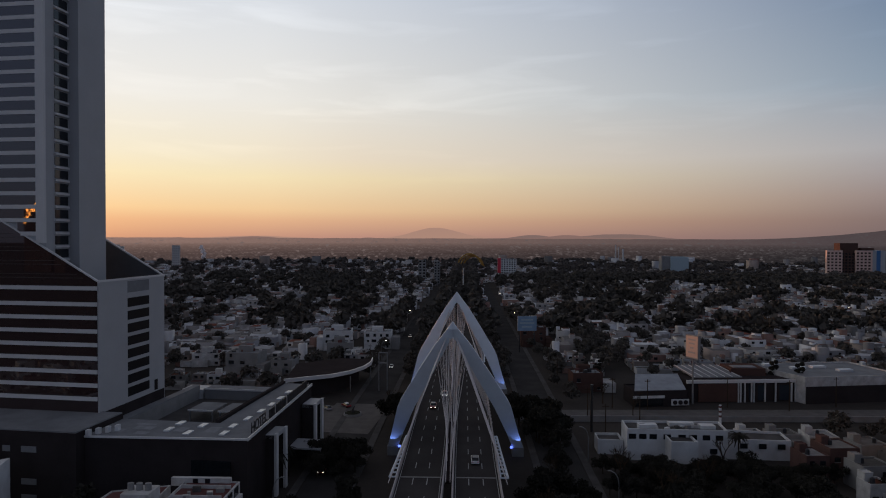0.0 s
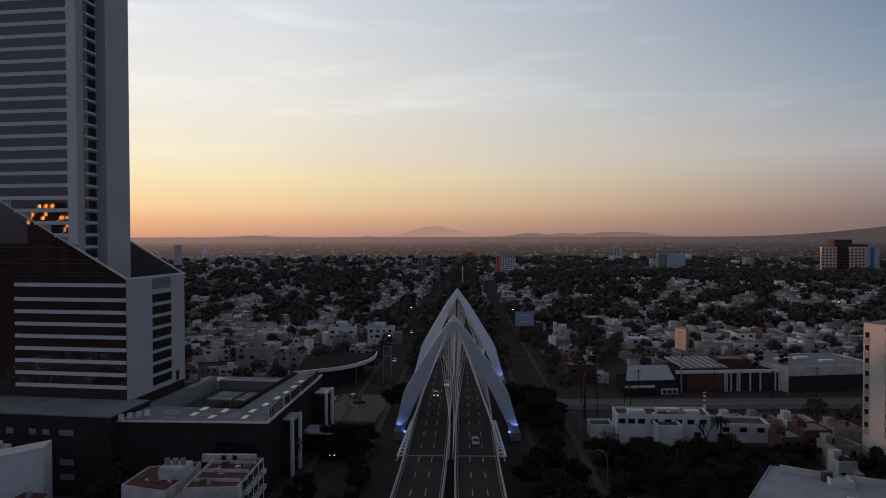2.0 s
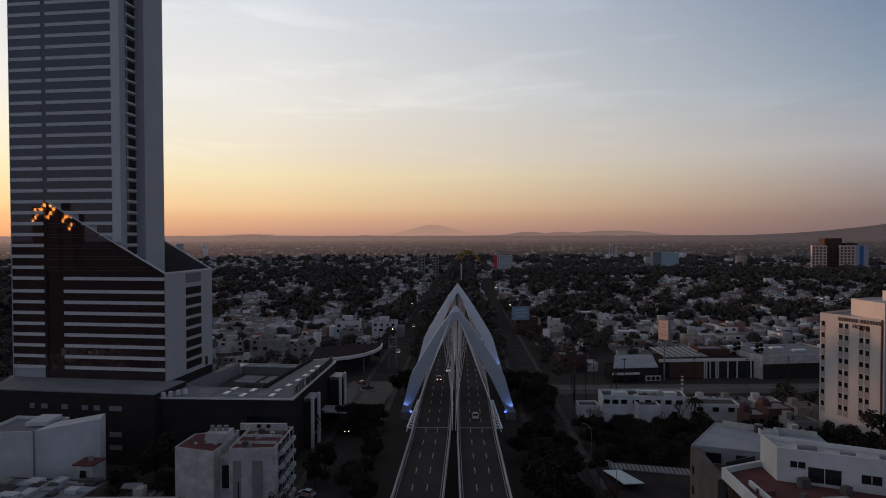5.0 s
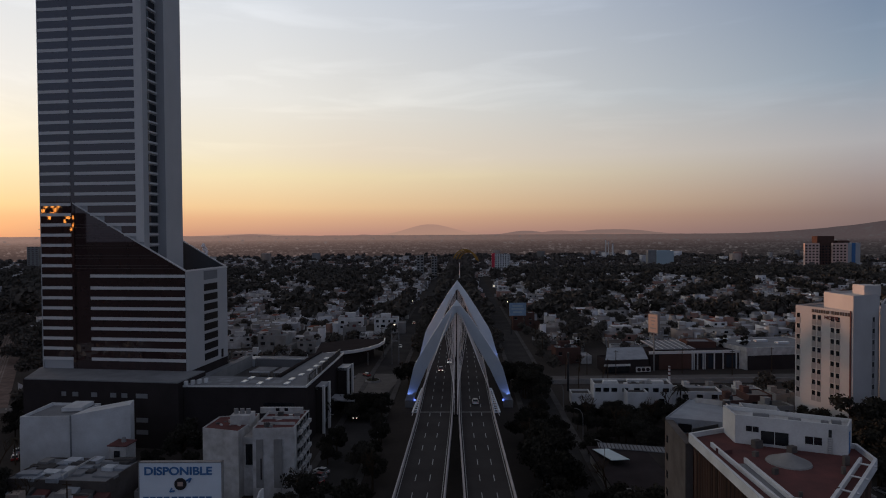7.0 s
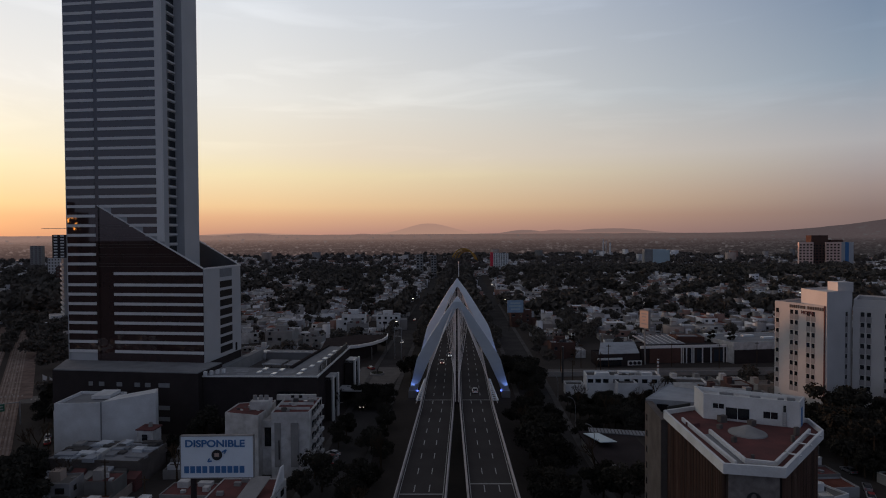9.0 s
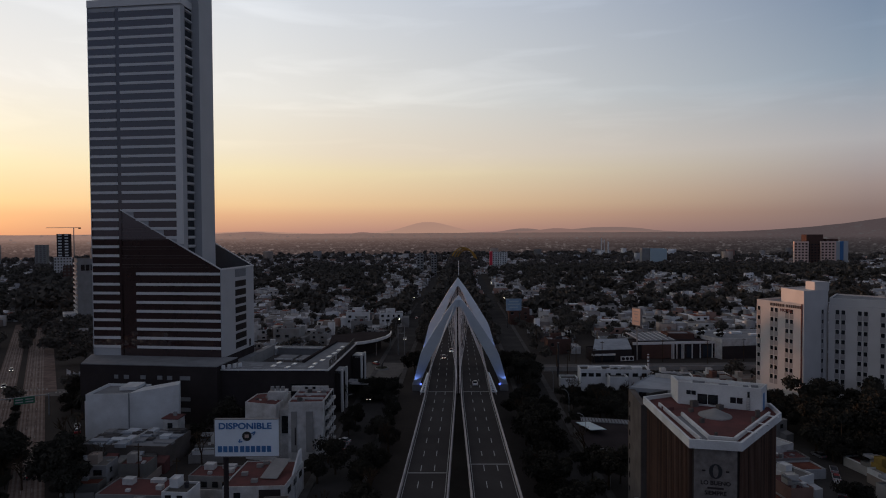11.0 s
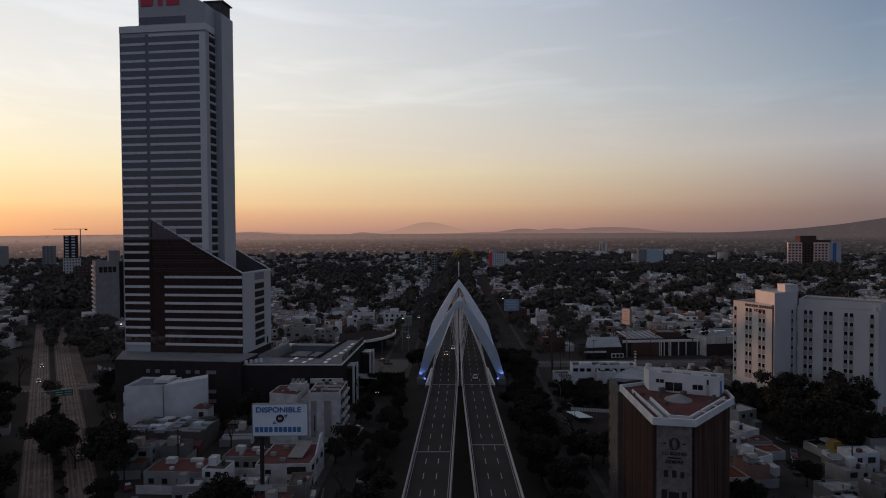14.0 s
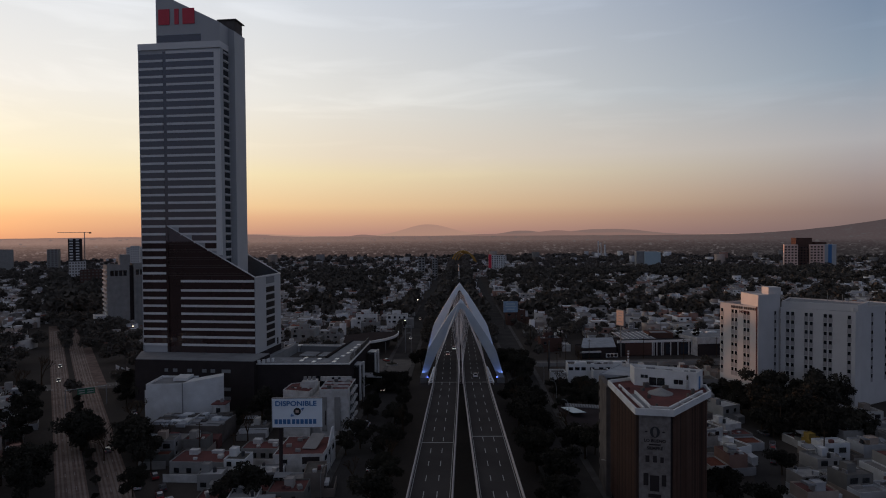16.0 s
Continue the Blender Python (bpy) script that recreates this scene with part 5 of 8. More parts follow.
hall = thing("white_hall", "large white flat-roofed hall with roof skylights", "hall")
part("wall", shell([(121, 297), (131, 272), (172, 278), (166, 303)], 0, 10.0, 0.35, 0.6), M["old_white"], hall, "white hall walls")
roofed([(121, 297), (131, 272), (172, 278), (166, 303)], 10.0, M["roof_grey"], hall, rim=0.35)
part("front_cladding", Build().prism([(131.4, 271.75), (172.1, 277.7), (172.1, 278.0), (131.4, 272.05)], 0, 6.4), M["dark_wall"], hall, "dark lower front cladding")
for u, v in ((130, 296), (138, 290), (147, 292), (154, 286)):
    part("skylight", Build().turned(u, v, 6, 2.2, 9.4, 10.3, 9), M["skylight"], hall, "pale roof light")

# ---------- advertising totem ----------
tot = thing("advertising_totem", "tall double-sided advertising panel on a pale steel column", "sign", (89.2, 270.6, 0), -63)
tot.scale = (0.68, 0.68, 1)
part("panel", Build().box(-4.2, 4.2, -0.9, 0.9, 17.0, 25.6), M["concrete"], tot, "framed poster box")
for e_ in (-1, 1):
    y0_, y1_ = sorted((e_ * 0.88, e_ * 0.98))
    part("poster", Build().box(-3.9, 3.9, y0_, y1_, 17.4, 25.2), M["orange"], tot, "poster with warm sunlight put into its colour")
    y0_, y1_ = sorted((e_ * 0.96, e_ * 1.03))
    for z, w_ in ((23.6, 5.4), (22.2, 4.0), (20.6, 2.4), (18.9, 5.0)):
        part("poster_bar", Build().box(-w_ / 2, w_ / 2, y0_, y1_, z, z + 0.6), M["hotel_panel"], tot, "grey bar of unread text")
part("column", Build().bar((0, 0, 0), (0, 0, 17.2), 0.5, 0.42, 10), M["concrete"], tot, "pale steel column")

# blue poster board and its house beside the road
bp = thing("blue_billboard", "pale blue roadside billboard on two posts", "billboard", (39.4, 372, 0), 4)
part("board", Build().box(-5.1, 5.1, -0.25, 0.25, 11.7, 19.5), M["blueboard"], bp, "pale blue poster")
for z, w_ in ((17.2, 6.4), (15.4, 7.8), (13.4, 5.6)):
    part("poster_bar", Build().box(-w_ / 2, w_ / 2, -0.3, -0.24, z, z + 0.9), M["teal"], bp, "pale bar of unread text")
for u in (-4, 4):
    part("post", Build().bar((u, 0.3, 0), (u, 0.3, 11.9), 0.3, n=8), M["black"], bp)

# ---------- curved canopy roof beside the plaza ----------
cv = thing("curved_canopy", "dark low pavilion with a curved pale roof edge", "pavilion")
path = [(-62, 268), (-54, 272.5), (-46, 277), (-40, 284), (-36, 293), (-34.5, 302), (-35, 311)]
rim = Build()
for k in range(len(path) - 1):
    (xa, ya), (xb, yb) = path[k], path[k + 1]
    rim.raw([(xa, ya, 7.1), (xb, yb, 7.1), (xb, yb, 8.5), (xa, ya, 8.5), (xa - .5, ya + .4, 7.1), (xb - .5, yb + .4, 7.1), (xb - .5, yb + .4, 8.5), (xa - .5, ya + .4, 8.5)],
            [(0, 1, 2, 3), (7, 6, 5, 4), (3, 2, 6, 7), (0, 4, 5, 1), (1, 5, 6, 2), (3, 7, 4, 0)])
part("roof_rim", rim, M["spandrel"], cv, "curved pale roof edge")
part("roof", Build().prism([(x - 0.3, y + 0.3) for x, y in path] + [(-50, 313), (-66, 300)], 7.4, 7.7), M["dark_wall"], cv, "dark flat roof")
part("wall", Build().prism([(-60, 274), (-50, 279), (-43, 289), (-40, 303), (-52, 310), (-64, 298)], 0, 7.4), M["dark_wall"], cv, "dark glazed walls")
for x, y in path[1::2]:
    part("post", Build().bar((x - 0.4, y + 0.3, 0), (x - 0.4, y + 0.3, 6.1), 0.2, n=8), M["concrete"], cv, "pale post")

# goal-like sign gantry
gan = thing("sign_gantry", "tall thin grey steel portal beside the road", "gantry", (-27.6, 286, 0))
part("frame", Build().box(-1.8, -1.5, -0.15, 0.15, 0, 15.4).box(1.5, 1.8, -0.15, 0.15, 0, 15.4).box(-1.8, 1.8, -0.15, 0.15, 15.1, 15.5).box(-1.8, 1.8, -0.1, 0.1, 11.0, 11.3), M["steel"], gan, "grey steel frame")

# ---------- solar shed ----------
so = thing("car_shed", "dark low shed roof with a tilted pale solar panel", "shed")
part("roof", Build().prism([(35, 130), (50, 130), (50, 160), (35, 160)], 4.0, 4.4), M["dark_wall"], so, "dark shed roof")
part("wall", Build().box(36, 49.5, 131, 159.5, 0, 4.0), M["concrete"], so)
part("solar_panel", Build().raw([(36.0, 157, 4.7), (40.2, 157.3, 4.7), (42.6, 146, 6.0), (38.0, 145.4, 6.0), (36.0, 157, 4.55), (40.2, 157.3, 4.55), (42.6, 146, 5.85), (38.0, 145.4, 5.85)], [(3, 2, 1, 0), (4, 5, 6, 7), (0, 1, 5, 4), (1, 2, 6, 5), (2, 3, 7, 6), (3, 0, 4, 7)]), M["teal"], so, "pale reflective panel")
part("corrugated_roof", Build().prism([(38, 158.2), (58.5, 153.6), (59, 157.6), (38.5, 162.2)], 4.5, 4.7), M["roof_grey"], so, "corrugated grey roof strip")
for k in range(22):
    x_ = 38.4 + k * 0.95
    part("roof_rib", Build().bar((x_, 158.2 - (x_ - 38) * 0.224, 4.72), (x_ + 0.45, 162.1 - (x_ - 38) * 0.224, 4.72), 0.13, n=4), M["dark_roof"], so, "dark corrugation")

# ---------- far landmarks ----------
def facade_tower(name, label, cx, cy, w, d, z0, h, deg, wall, rows, cols, wmat=None, category="tower"):
    t = thing(name, label, category, (cx, cy, z0), deg)
    part("wall", shell([(-w / 2, -d / 2), (w / 2, -d / 2), (w / 2, d / 2), (-w / 2, d / 2)], -3, h, 0.5, 1.0), wall, t)
    pw_, ph_ = w / cols * 0.55, h / rows * 0.5
    me = Build().box(-pw_ / 2, pw_ / 2, -0.15, 0.1, 0, ph_).mesh("window", wmat or M["window"])
    for r in range(rows):
        for c in range(cols):
            part("window", me, None, t).location = (-w / 2 + (c + 0.5) * w / cols, -d / 2, (r + 0.35) * h / rows)
    return t


t = facade_tower("brown_office_tower", "brown stepped office tower with pale gridded window frames", 660, 1090, 42, 30, 6, 34, -6, M["brown_wall"], 7, 8, category="office tower")
for u, w_ in ((-45, 24), (0, 25)):
    part("frame_grid", Build().box(u, u + w_, -19, -14, 0, 38), M["pink_lit_frame"], t, "gridded bay with pink light put into its colour")
    me = Build().box(0, 3.3, -19.3, -18.8, 0, 2.7).mesh("window", M["brown_wall"])
    for r in range(7):
        for k in range(4):
            part("window", me, None, t).location = (u + 0.9 + k * 5.9, 0, 1.6 + r * 5.1)
part("side_tower", Build().box(26, 46, -17, 16, 0, 38), M["tower"], t, "pale grey side tower")
part("glass_strip", Build().box(32, 38, -17.4, -16.8, 0, 38), M["blue"], t, "blue glass strip")
part("roof_block", Build().box(-20, 8, -8, 12, 33, 50), M["brown_wall"], t, "brown roof block")
part("roof_block", Build().box(14, 34, -6, 10, 33, 42), M["brown_wall"], t, "brown roof block")
t = facade_tower("pale_box_building", "pale blue-white box building with a dark return wall", 372, 1085, 28, 36, 6, 26, -10, M["teal"], 1, 1, M["teal"], category="building")
part("dark_side", Build().box(-28, -14, -14, 16, 0, 27), M["roof_grey"], t, "grey side volume")
t = facade_tower("white_red_building", "white hotel block with a red end bay", 86, 1062, 25, 14, 0, 28, -2, M["wall_white"], 8, 6, category="building")
part("red_bay", Build().box(-17.5, -12.4, -7, 7, 0, 29.5), M["red"], t, "red end bay")
facade_tower("twin_tower", "slim dark grey apartment tower", -46, 880, 10, 14, 0, 32, 3, M["concrete"], 8, 2)
facade_tower("twin_tower", "slim dark grey apartment tower", -26, 884, 8, 14, 0, 30, 3, M["concrete"], 8, 2)
hb = thing("hotel_beyond", "beige slab hotel with a dark recess and sunlit slatted end wall", "hotel", (-249.6, 375, 0), 36)
part("wall", shell([(0, 0), (14.6, 0), (14.6, 20), (0, 20)], 0, 46.7, 0.4, 0.8), M["concrete"], hb, "beige slab")
part("wall", shell([(17.4, -1.0), (50, -1.0), (50, 20), (17.4, 20)], 0, 47.2, 0.4, 0.8), M["concrete"], hb, "beige slab")
part("recess", Build().box(14.6, 17.4, 1.2, 19, 0, 46), M["dark_wall"], hb, "dark vertical recess")
part("plant_room", Build().box(9, 16, 5, 14, 46, 54), M["concrete"], hb, "roof block")
for u in (2.2, 5.0, 7.8, 10.6):
    part("window", Build().box(u, u + 2.2, -0.12, 0.1, 38.8, 42.8), M["window"], hb, "dark top-floor window")
for u in (18.6, 21.4, 24.2, 30, 34):
    part("window", Build().box(u, u + 2.2, -1.12, -0.9, 39.2, 43.2), M["window"], hb, "dark top-floor window")
for r in range(13):
    part("end_slat", Build().box(-0.9, 0.0, 0.6, 19.4, 4.2 + r * 3.2, 5.3 + r * 3.2), M["hotel_wall"], hb, "pale end-wall balcony band")
for k in range(11):
    part("rib", Build().box(19.5 + k * 2.7, 19.8 + k * 2.7, -1.2, -0.95, 3, 38), M["roof_grey"], hb, "thin vertical rib")
part("porch", shell([(-8, -3), (0, -3), (0, 12), (-8, 12)], 0, 11, 0.3, 0.5), M["hotel_wall"], hb, "low entrance block")

facade_tower("tower_under_construction", "dark tower with pale lattice balconies beside a crane", -714, 1100, 21, 14, 0, 64, 20, M["dark_wall"], 12, 2, M["wall_white"])
# window colours dulled to brown and beige, painting in the haze
facade_tower("apartment_tower", "plain grey concrete apartment tower", -752, 1095, 18, 20, 0, 44, 20, M["concrete"], 12, 3, M["gable"])
facade_tower("apartment_tower", "pale apartment block with a white gridded front", -560, 852, 22, 16, 0, 30, 30, M["hotel_wall"], 7, 6, M["gable"])
facade_tower("office_block", "brown brick office block with rows of dark windows", -470, 742, 34, 22, 0, 24, 28, M["brown_wall"], 6, 8, M["gable"], category="office block")
for x_, y_, w_, h_ in ((-640, 1180, 16, 48), (-672, 1240, 30, 44), (-560, 1260, 14, 46)):
    facade_tower("apartment_tower", "plain pale apartment tower on the far plain", x_, y_, w_, 16, 0, h_, 20, M["hotel_wall"], 10, 4, M["hotel_panel"])
facade_tower("apartment_tower", "plain grey concrete apartment tower", -860, 1100, 46, 26, 6, 38, -25, M["concrete"], 10, 5, M["gable"])
cr = thing("tower_crane", "slender tower crane above a building site", "crane", (-703, 1112, 0))
part("mast", Build().box(-0.6, 0.6, -0.6, 0.6, 0, 76), M["steel"], cr)
part("jib", Build().box(-52, 13, -0.4, 0.4, 75.2, 76.1), M["steel"], cr)
part("counterweight", Build().box(9, 13, -0.9, 0.9, 73.4, 76), M["dark_wall"], cr)

ob_ = thing("avenue_column", "slender pale column in the middle of the far avenue", "monument", (7.9, 677, 0))
part("plinth", Build().bar((0, 0, 0), (0, 0, 2.2), 3.4, 2.6, 12), M["concrete"], ob_, "stepped stone plinth")
part("shaft", Build().bar((0, 0, 2.2), (0, 0, 29.5), 0.62, 0.34, 8), M["spandrel"], ob_, "pale tapering shaft")
part("finial", Build().bar((0, 0, 29.5), (0, 0, 31.0), 0.5, 0.08, 8), M["spandrel"], ob_)
for yy_, z_ in ((745, 6.2), (870, 6.6), (1010, 7.0)):
    fb = thing("footbridge", "pale concrete footbridge across the far avenue", "footbridge", (10 + (yy_ - 900) * 0.02, yy_, 0), group="footbridges")
    part("deck", Build().box(-17, 17, -1.3, 1.3, z_ - 0.7, z_), M["concrete"], fb, "pale concrete deck")
    part("parapet", Build().box(-17, 17, -1.35, -1.2, z_, z_ + 1.1), M["spandrel"], fb, "pale parapet")
    for u in (-15.5, 0, 15.5):
        part("pier", Build().box(u - 0.5, u + 0.5, -0.6, 0.6, 0, z_ - 0.7), M["concrete"], fb)

arch = thing("yellow_arches", "tall yellow steel arches straddling the far avenue", "monument", (26, 1262, 0))
for k, (R, dx, dy) in enumerate(((25, 0, 0), (23, 4, 6), (21, 8, 12))):
    b = Build()
    rings = []
    for j in range(17):
        a = math.pi * (-0.06 + 1.12 * j / 16)
        cx_, cz_ = dx + R * math.cos(a), max(0, R * math.sin(a)) * 1.25
        rr = 1.5
        rings.append([(cx_ + rr * math.cos(a), dy - 2, cz_ + rr * math.sin(a)), (cx_ + rr * math.cos(a), dy + 2, cz_ + rr * math.sin(a)), (cx_ - rr * math.cos(a), dy + 2, cz_ - rr * math.sin(a)), (cx_ - rr * math.cos(a), dy - 2, cz_ - rr * math.sin(a))])
    b.loft(rings)
    part("arch", b, M["ochre"], arch, "yellow steel arch")


# ---------- glass towers far behind, seen mirrored in the hotel's windows ----------
for dx, dy, w, h in ((0, 0, 34, 124), (46, 10, 22, 104), (-44, -14, 26, 116)):
    t = thing("glass_tower", "distant gold-tinted glass office tower catching the low sun", "office tower", (-909 + dx, -574 + dy, 0), 0)
    part("wall", Build().box(-w / 2, w / 2, -14, 12, 0, h), M["dark_wall"], t, "dark tower body")
    me = Build().box(-w / 10 + 0.4, w / 10 - 0.4, 12, 12.3, 0, 6.0).mesh("window", M["gold_glass"])
    for r in range(int(h // 7)):
        for k in range(5):
            if r * 7 > h - 36 and (r * 7 + k * 3) % 5 > (1 if r * 7 > h - 18 else 3):
                part("window", me, None, t, "gold-coated pane").location = (-w / 2 + (k + 0.5) * w / 5, 0, 2 + r * 7)


# ---------- low workshop and corner house near the billboard ----------
ws = thing("workshop", "low grey-roofed workshop with pale roof panels", "workshop")
wq = [(-103, 133.5), (-78.5, 131.5), (-77.5, 145), (-101, 147)]
part("wall", shell(wq, 0, 6.2, 0.2, 0.35), M["gable"], ws, "dirty grey-brown walls")
roofed(wq, 6.2, M["roof_grey"], ws, rim=0.2, drop=0.35)
rk_ = random.Random(17)
for k in range(26):
    u, v, w_, d_ = rk_.uniform(-101, -80), rk_.uniform(133.5, 144.5), rk_.uniform(2.0, 5.5), rk_.uniform(1.2, 3.4)
    z_ = rk_.uniform(6.0, 6.9)
    part("roof_panel", Build().turned(u, v, w_, d_, 5.7, z_, -4 + rk_.uniform(-5, 5)), M[rk_.choice(("patch", "roof_grey", "rear_blue", "concrete", "skylight", "dark_roof"))], ws, "small pale roof panel")
for k in range(7):
    u = -101 + k * 3.4
    part("lean_to", Build().prism([(u, 128.6), (u + 3.1, 128.4), (u + 3.1, 131.6), (u, 131.8)], 0, lambda x_, y_, k=k: 3.0 + (k * 5 % 3) * 0.6 + 0.25 * (y_ - 128.4)), M[("rear_blue", "dark_roof", "red_roof", "concrete")[k % 4]], ws, "low lean-to along the workshop front")
part("dividing_wall", Build().turned(-89.3, 139.5, 0.3, 12, 5.8, 7.0, -4), M["old_white"], ws, "white parapet wall")
sh_ = thing("stair_house", "small white rooftop house with a red roof", "house")
part("wall", shell([(-86.5, 147), (-82, 146.7), (-81.8, 151), (-86.3, 151.5)], 0, 9.0, 0.2, 0.3), M["old_white"], sh_)
part("roof", Build().prism([(-86.8, 146.7), (-81.7, 146.3), (-81.5, 151.2), (-86.6, 151.8)], 8.9, 9.2), M["red_roof"], sh_, "red roof slab")
part("window", Build().box(-85.0, -83.6, 146.6, 146.95, 6.2, 7.8), M["window"], sh_)
part("tank", Build().bar((-84, 149.5, 9.2), (-84, 149.5, 10.3), 0.6, 0.5, 9), M["concrete"], sh_)

ch = thing("corner_house", "white two-storey house with broad dull red roof and recessed balcony", "house")
cq = [(-53.0, 103.4), (-39.2, 104.0), (-38.6, 119.0), (-52.6, 119.0)]
part("wall", shell(cq, 0, 7.0, 0.2, 0.25), M["old_white"], ch, "white stained walls")
roofed(cq, 7.0, M["red_roof"], ch, "dull red coated roof", rim=0.2, drop=0.25)
part("balcony_opening", Build().box(8.0, 12.8, -0.06, 0.4, 4.0, 6.2), M["dark_wall"], ch, "dark recessed balcony").matrix_basis = on_wall(cq[0], cq[1], 0, 0)
part("balcony_rail", Build().box(8.0, 12.8, -0.16, -0.05, 3.5, 4.3), M["old_white"], ch, "white balcony front").matrix_basis = on_wall(cq[0], cq[1], 0, 0)
for s, w_, z, h_ in ((10.4, 4.6, 1.2, 1.6), (3.2, 1.5, 4.4, 1.2)):
    ww = part("window", pane(w_, h_), None, ch)
    ww.matrix_basis = on_wall(cq[0], cq[1], s, z)
    part("sill", Build().box(-w_ / 2 - 0.1, w_ / 2 + 0.1, -0.18, 0.02, -0.12, 0), M["concrete"], ww, "pale window sill")
for s in (3, 7.5, 12):
    part("window", pane(2.2, 1.4), None, ch).matrix_basis = on_wall(cq[1], cq[2], s, 4.3)
part("party_wall", Build().raw([(-39.0, 110, 6.8), (-38.8, 118, 6.8), (-38.8, 118, 10.4), (-39.0, 116.5, 10.4), (-39.3, 110, 6.8), (-39.1, 118, 6.8), (-39.1, 118, 10.4), (-39.3, 116.5, 10.4)], [(0, 1, 2, 3), (7, 6, 5, 4), (0, 3, 7, 4), (3, 2, 6, 7), (1, 5, 6, 2)]), M["wall_white"], ch, "white stepped party wall")
part("roof_panel", Build().raw([(-46, 108, 7.2), (-42, 107.6, 7.2), (-40.5, 114, 9.4), (-44.5, 114.5, 9.4), (-46, 108, 7.05), (-42, 107.6, 7.05), (-40.5, 114, 9.25), (-44.5, 114.5, 9.25)], [(0, 1, 2, 3), (7, 6, 5, 4), (0, 4, 5, 1), (1, 5, 6, 2), (2, 6, 7, 3), (3, 7, 4, 0)]), M["concrete"], ch, "tilted pale roof panel")
for u, v in ((-51, 110), (-49, 115), (-47.5, 106), (-48, 117), (-44, 117)):
    part("roof_box", Build().box(u, u + 1.4, v, v + 0.9, 6.7, 7.6), M["concrete"], ch, "small roof box")


# ---------- larger houses beyond the plaza ----------
def cube_house(x, y, w, d_, h, deg, m_, rows, cols, label):
    t = thing("block_house", label, "house", (x, y, 0), deg, group="larger houses")
    q = [(-w / 2, -d_ / 2), (w / 2, -d_ / 2), (w / 2, d_ / 2), (-w / 2, d_ / 2)]
    part("wall", shell(q, 0, h, 0.25, 0.6), M[m_], t)
    roofed(q, h, M["roof_grey"], t)
    r_ = random.Random(int(abs(x) * 13 + y))
    for r in range(rows):
        for k in range(cols):
            if r_.random() < 0.2:
                continue
            u, hw, hh = -w / 2 + (k + 0.5) * w / cols + r_.uniform(-0.5, 0.5), r_.uniform(0.5, 1.3), r_.uniform(0.9, 1.6)
            pn = part("window", Build().box(u - hw, u + hw, -d_ / 2 - 0.06, -d_ / 2 + 0.1, 0.9 + r * 3.0, 0.9 + hh + r * 3.0), M["window"], t)
            part("sill", Build().box(u - hw - 0.1, u + hw + 0.1, -d_ / 2 - 0.2, -d_ / 2 + 0.05, 0.75 + r * 3.0, 0.9 + r * 3.0), M["concrete"], pn, "pale window sill")
    part("roof_room", shell([(-w / 4, 0), (w / 6, 0), (w / 6, d_ / 3), (-w / 4, d_ / 3)], h - 0.5, h + 2.2, 0.15, 0.2), M[m_], t, "small roof room")
    side_ = r_.choice((-1, 1))
    x0_, x1_ = sorted((side_ * w / 2, side_ * (w / 2 + r_.uniform(3, 5))))
    part("side_volume", shell([(x0_, -d_ / 2 - 1.5), (x1_, -d_ / 2 - 1.5), (x1_, d_ / 3), (x0_, d_ / 3)], 0, h * r_.uniform(0.45, 0.7), 0.2, 0.4), M[r_.choice(("old_white", "concrete", m_))], t, "lower side volume")
    part("terrace", shell([(-w / 2 + 0.5, -d_ / 2 - 2.4), (w * 0.1, -d_ / 2 - 2.4), (w * 0.1, -d_ / 2), (-w / 2 + 0.5, -d_ / 2)], 0, 3.1, 0.15, 0.6), M[m_], t, "front terrace")
    for k in range(6):
        part("roof_clutter", Build().turned(r_.uniform(-w / 2 + 1, w / 2 - 1), r_.uniform(-d_ / 2 + 1, d_ / 2 - 1), r_.uniform(0.5, 2.2), r_.uniform(0.5, 1.4), h - 0.6, h - 0.4 + r_.uniform(0.4, 1.5), r_.uniform(0, 60)), M[r_.choice(("old_white", "concrete", "tank", "dark_roof", "red_roof"))], t, "rooftop box")
    return t


cube_house(-64, 381, 15, 11, 10.5, 4, "wall_white", 3, 3, "bright white cubic house with a roof room")
cube_house(-42, 384, 15, 10, 9.5, 2, "wall_white", 3, 4, "white three-storey house with window rows")
cube_house(-58, 356, 13, 9, 8.0, 6, "concrete", 2, 2, "plain grey concrete block house")
cube_house(-95, 322, 15, 11, 9.0, -4, "concrete", 3, 3, "beige three-storey block with few windows")
cube_house(-76, 318, 10, 9, 6.5, -4, "concrete", 2, 2, "grey rendered block house")
cube_house(-118, 335, 13, 9, 6, 8, "old_white", 2, 3, "white low block house")
cube_house(54, 292, 12, 9, 7.5, 3, "brown_wall", 2, 3, "dark old house with a weathered brown wall")
cube_house(118, 150, 10, 8, 7, 8, "wall_white", 2, 2, "white town house beside the grove")
cube_house(45, 395, 14, 10, 11, 2, "brown_wall", 3, 3, "brown roadside block behind the blue board")

# statue-like planter on the plaza
pl = thing("plaza_planter", "round stone planter with a dark abstract shape on the plaza", "planter", (-34, 252, 0.1))
part("rim", Build().bar((0, 0, 0), (0, 0, 0.7), 3.2, 3.0, 20), M["concrete"], pl, "round pale stone rim")
part("soil", Build().bar((0, 0, 0.6), (0, 0, 0.75), 2.7, 2.7, 20), M["hedge_wall"], pl)
part("abstract_shape", Build().bar((0, 0, 0.7), (0.2, 0, 2.2), 0.5, 0.25, 8).bar((0.2, 0, 2.2), (0.9, 0, 3.0), 0.25, 0.12, 6), M["black"], pl, "dark bronze abstract shape")

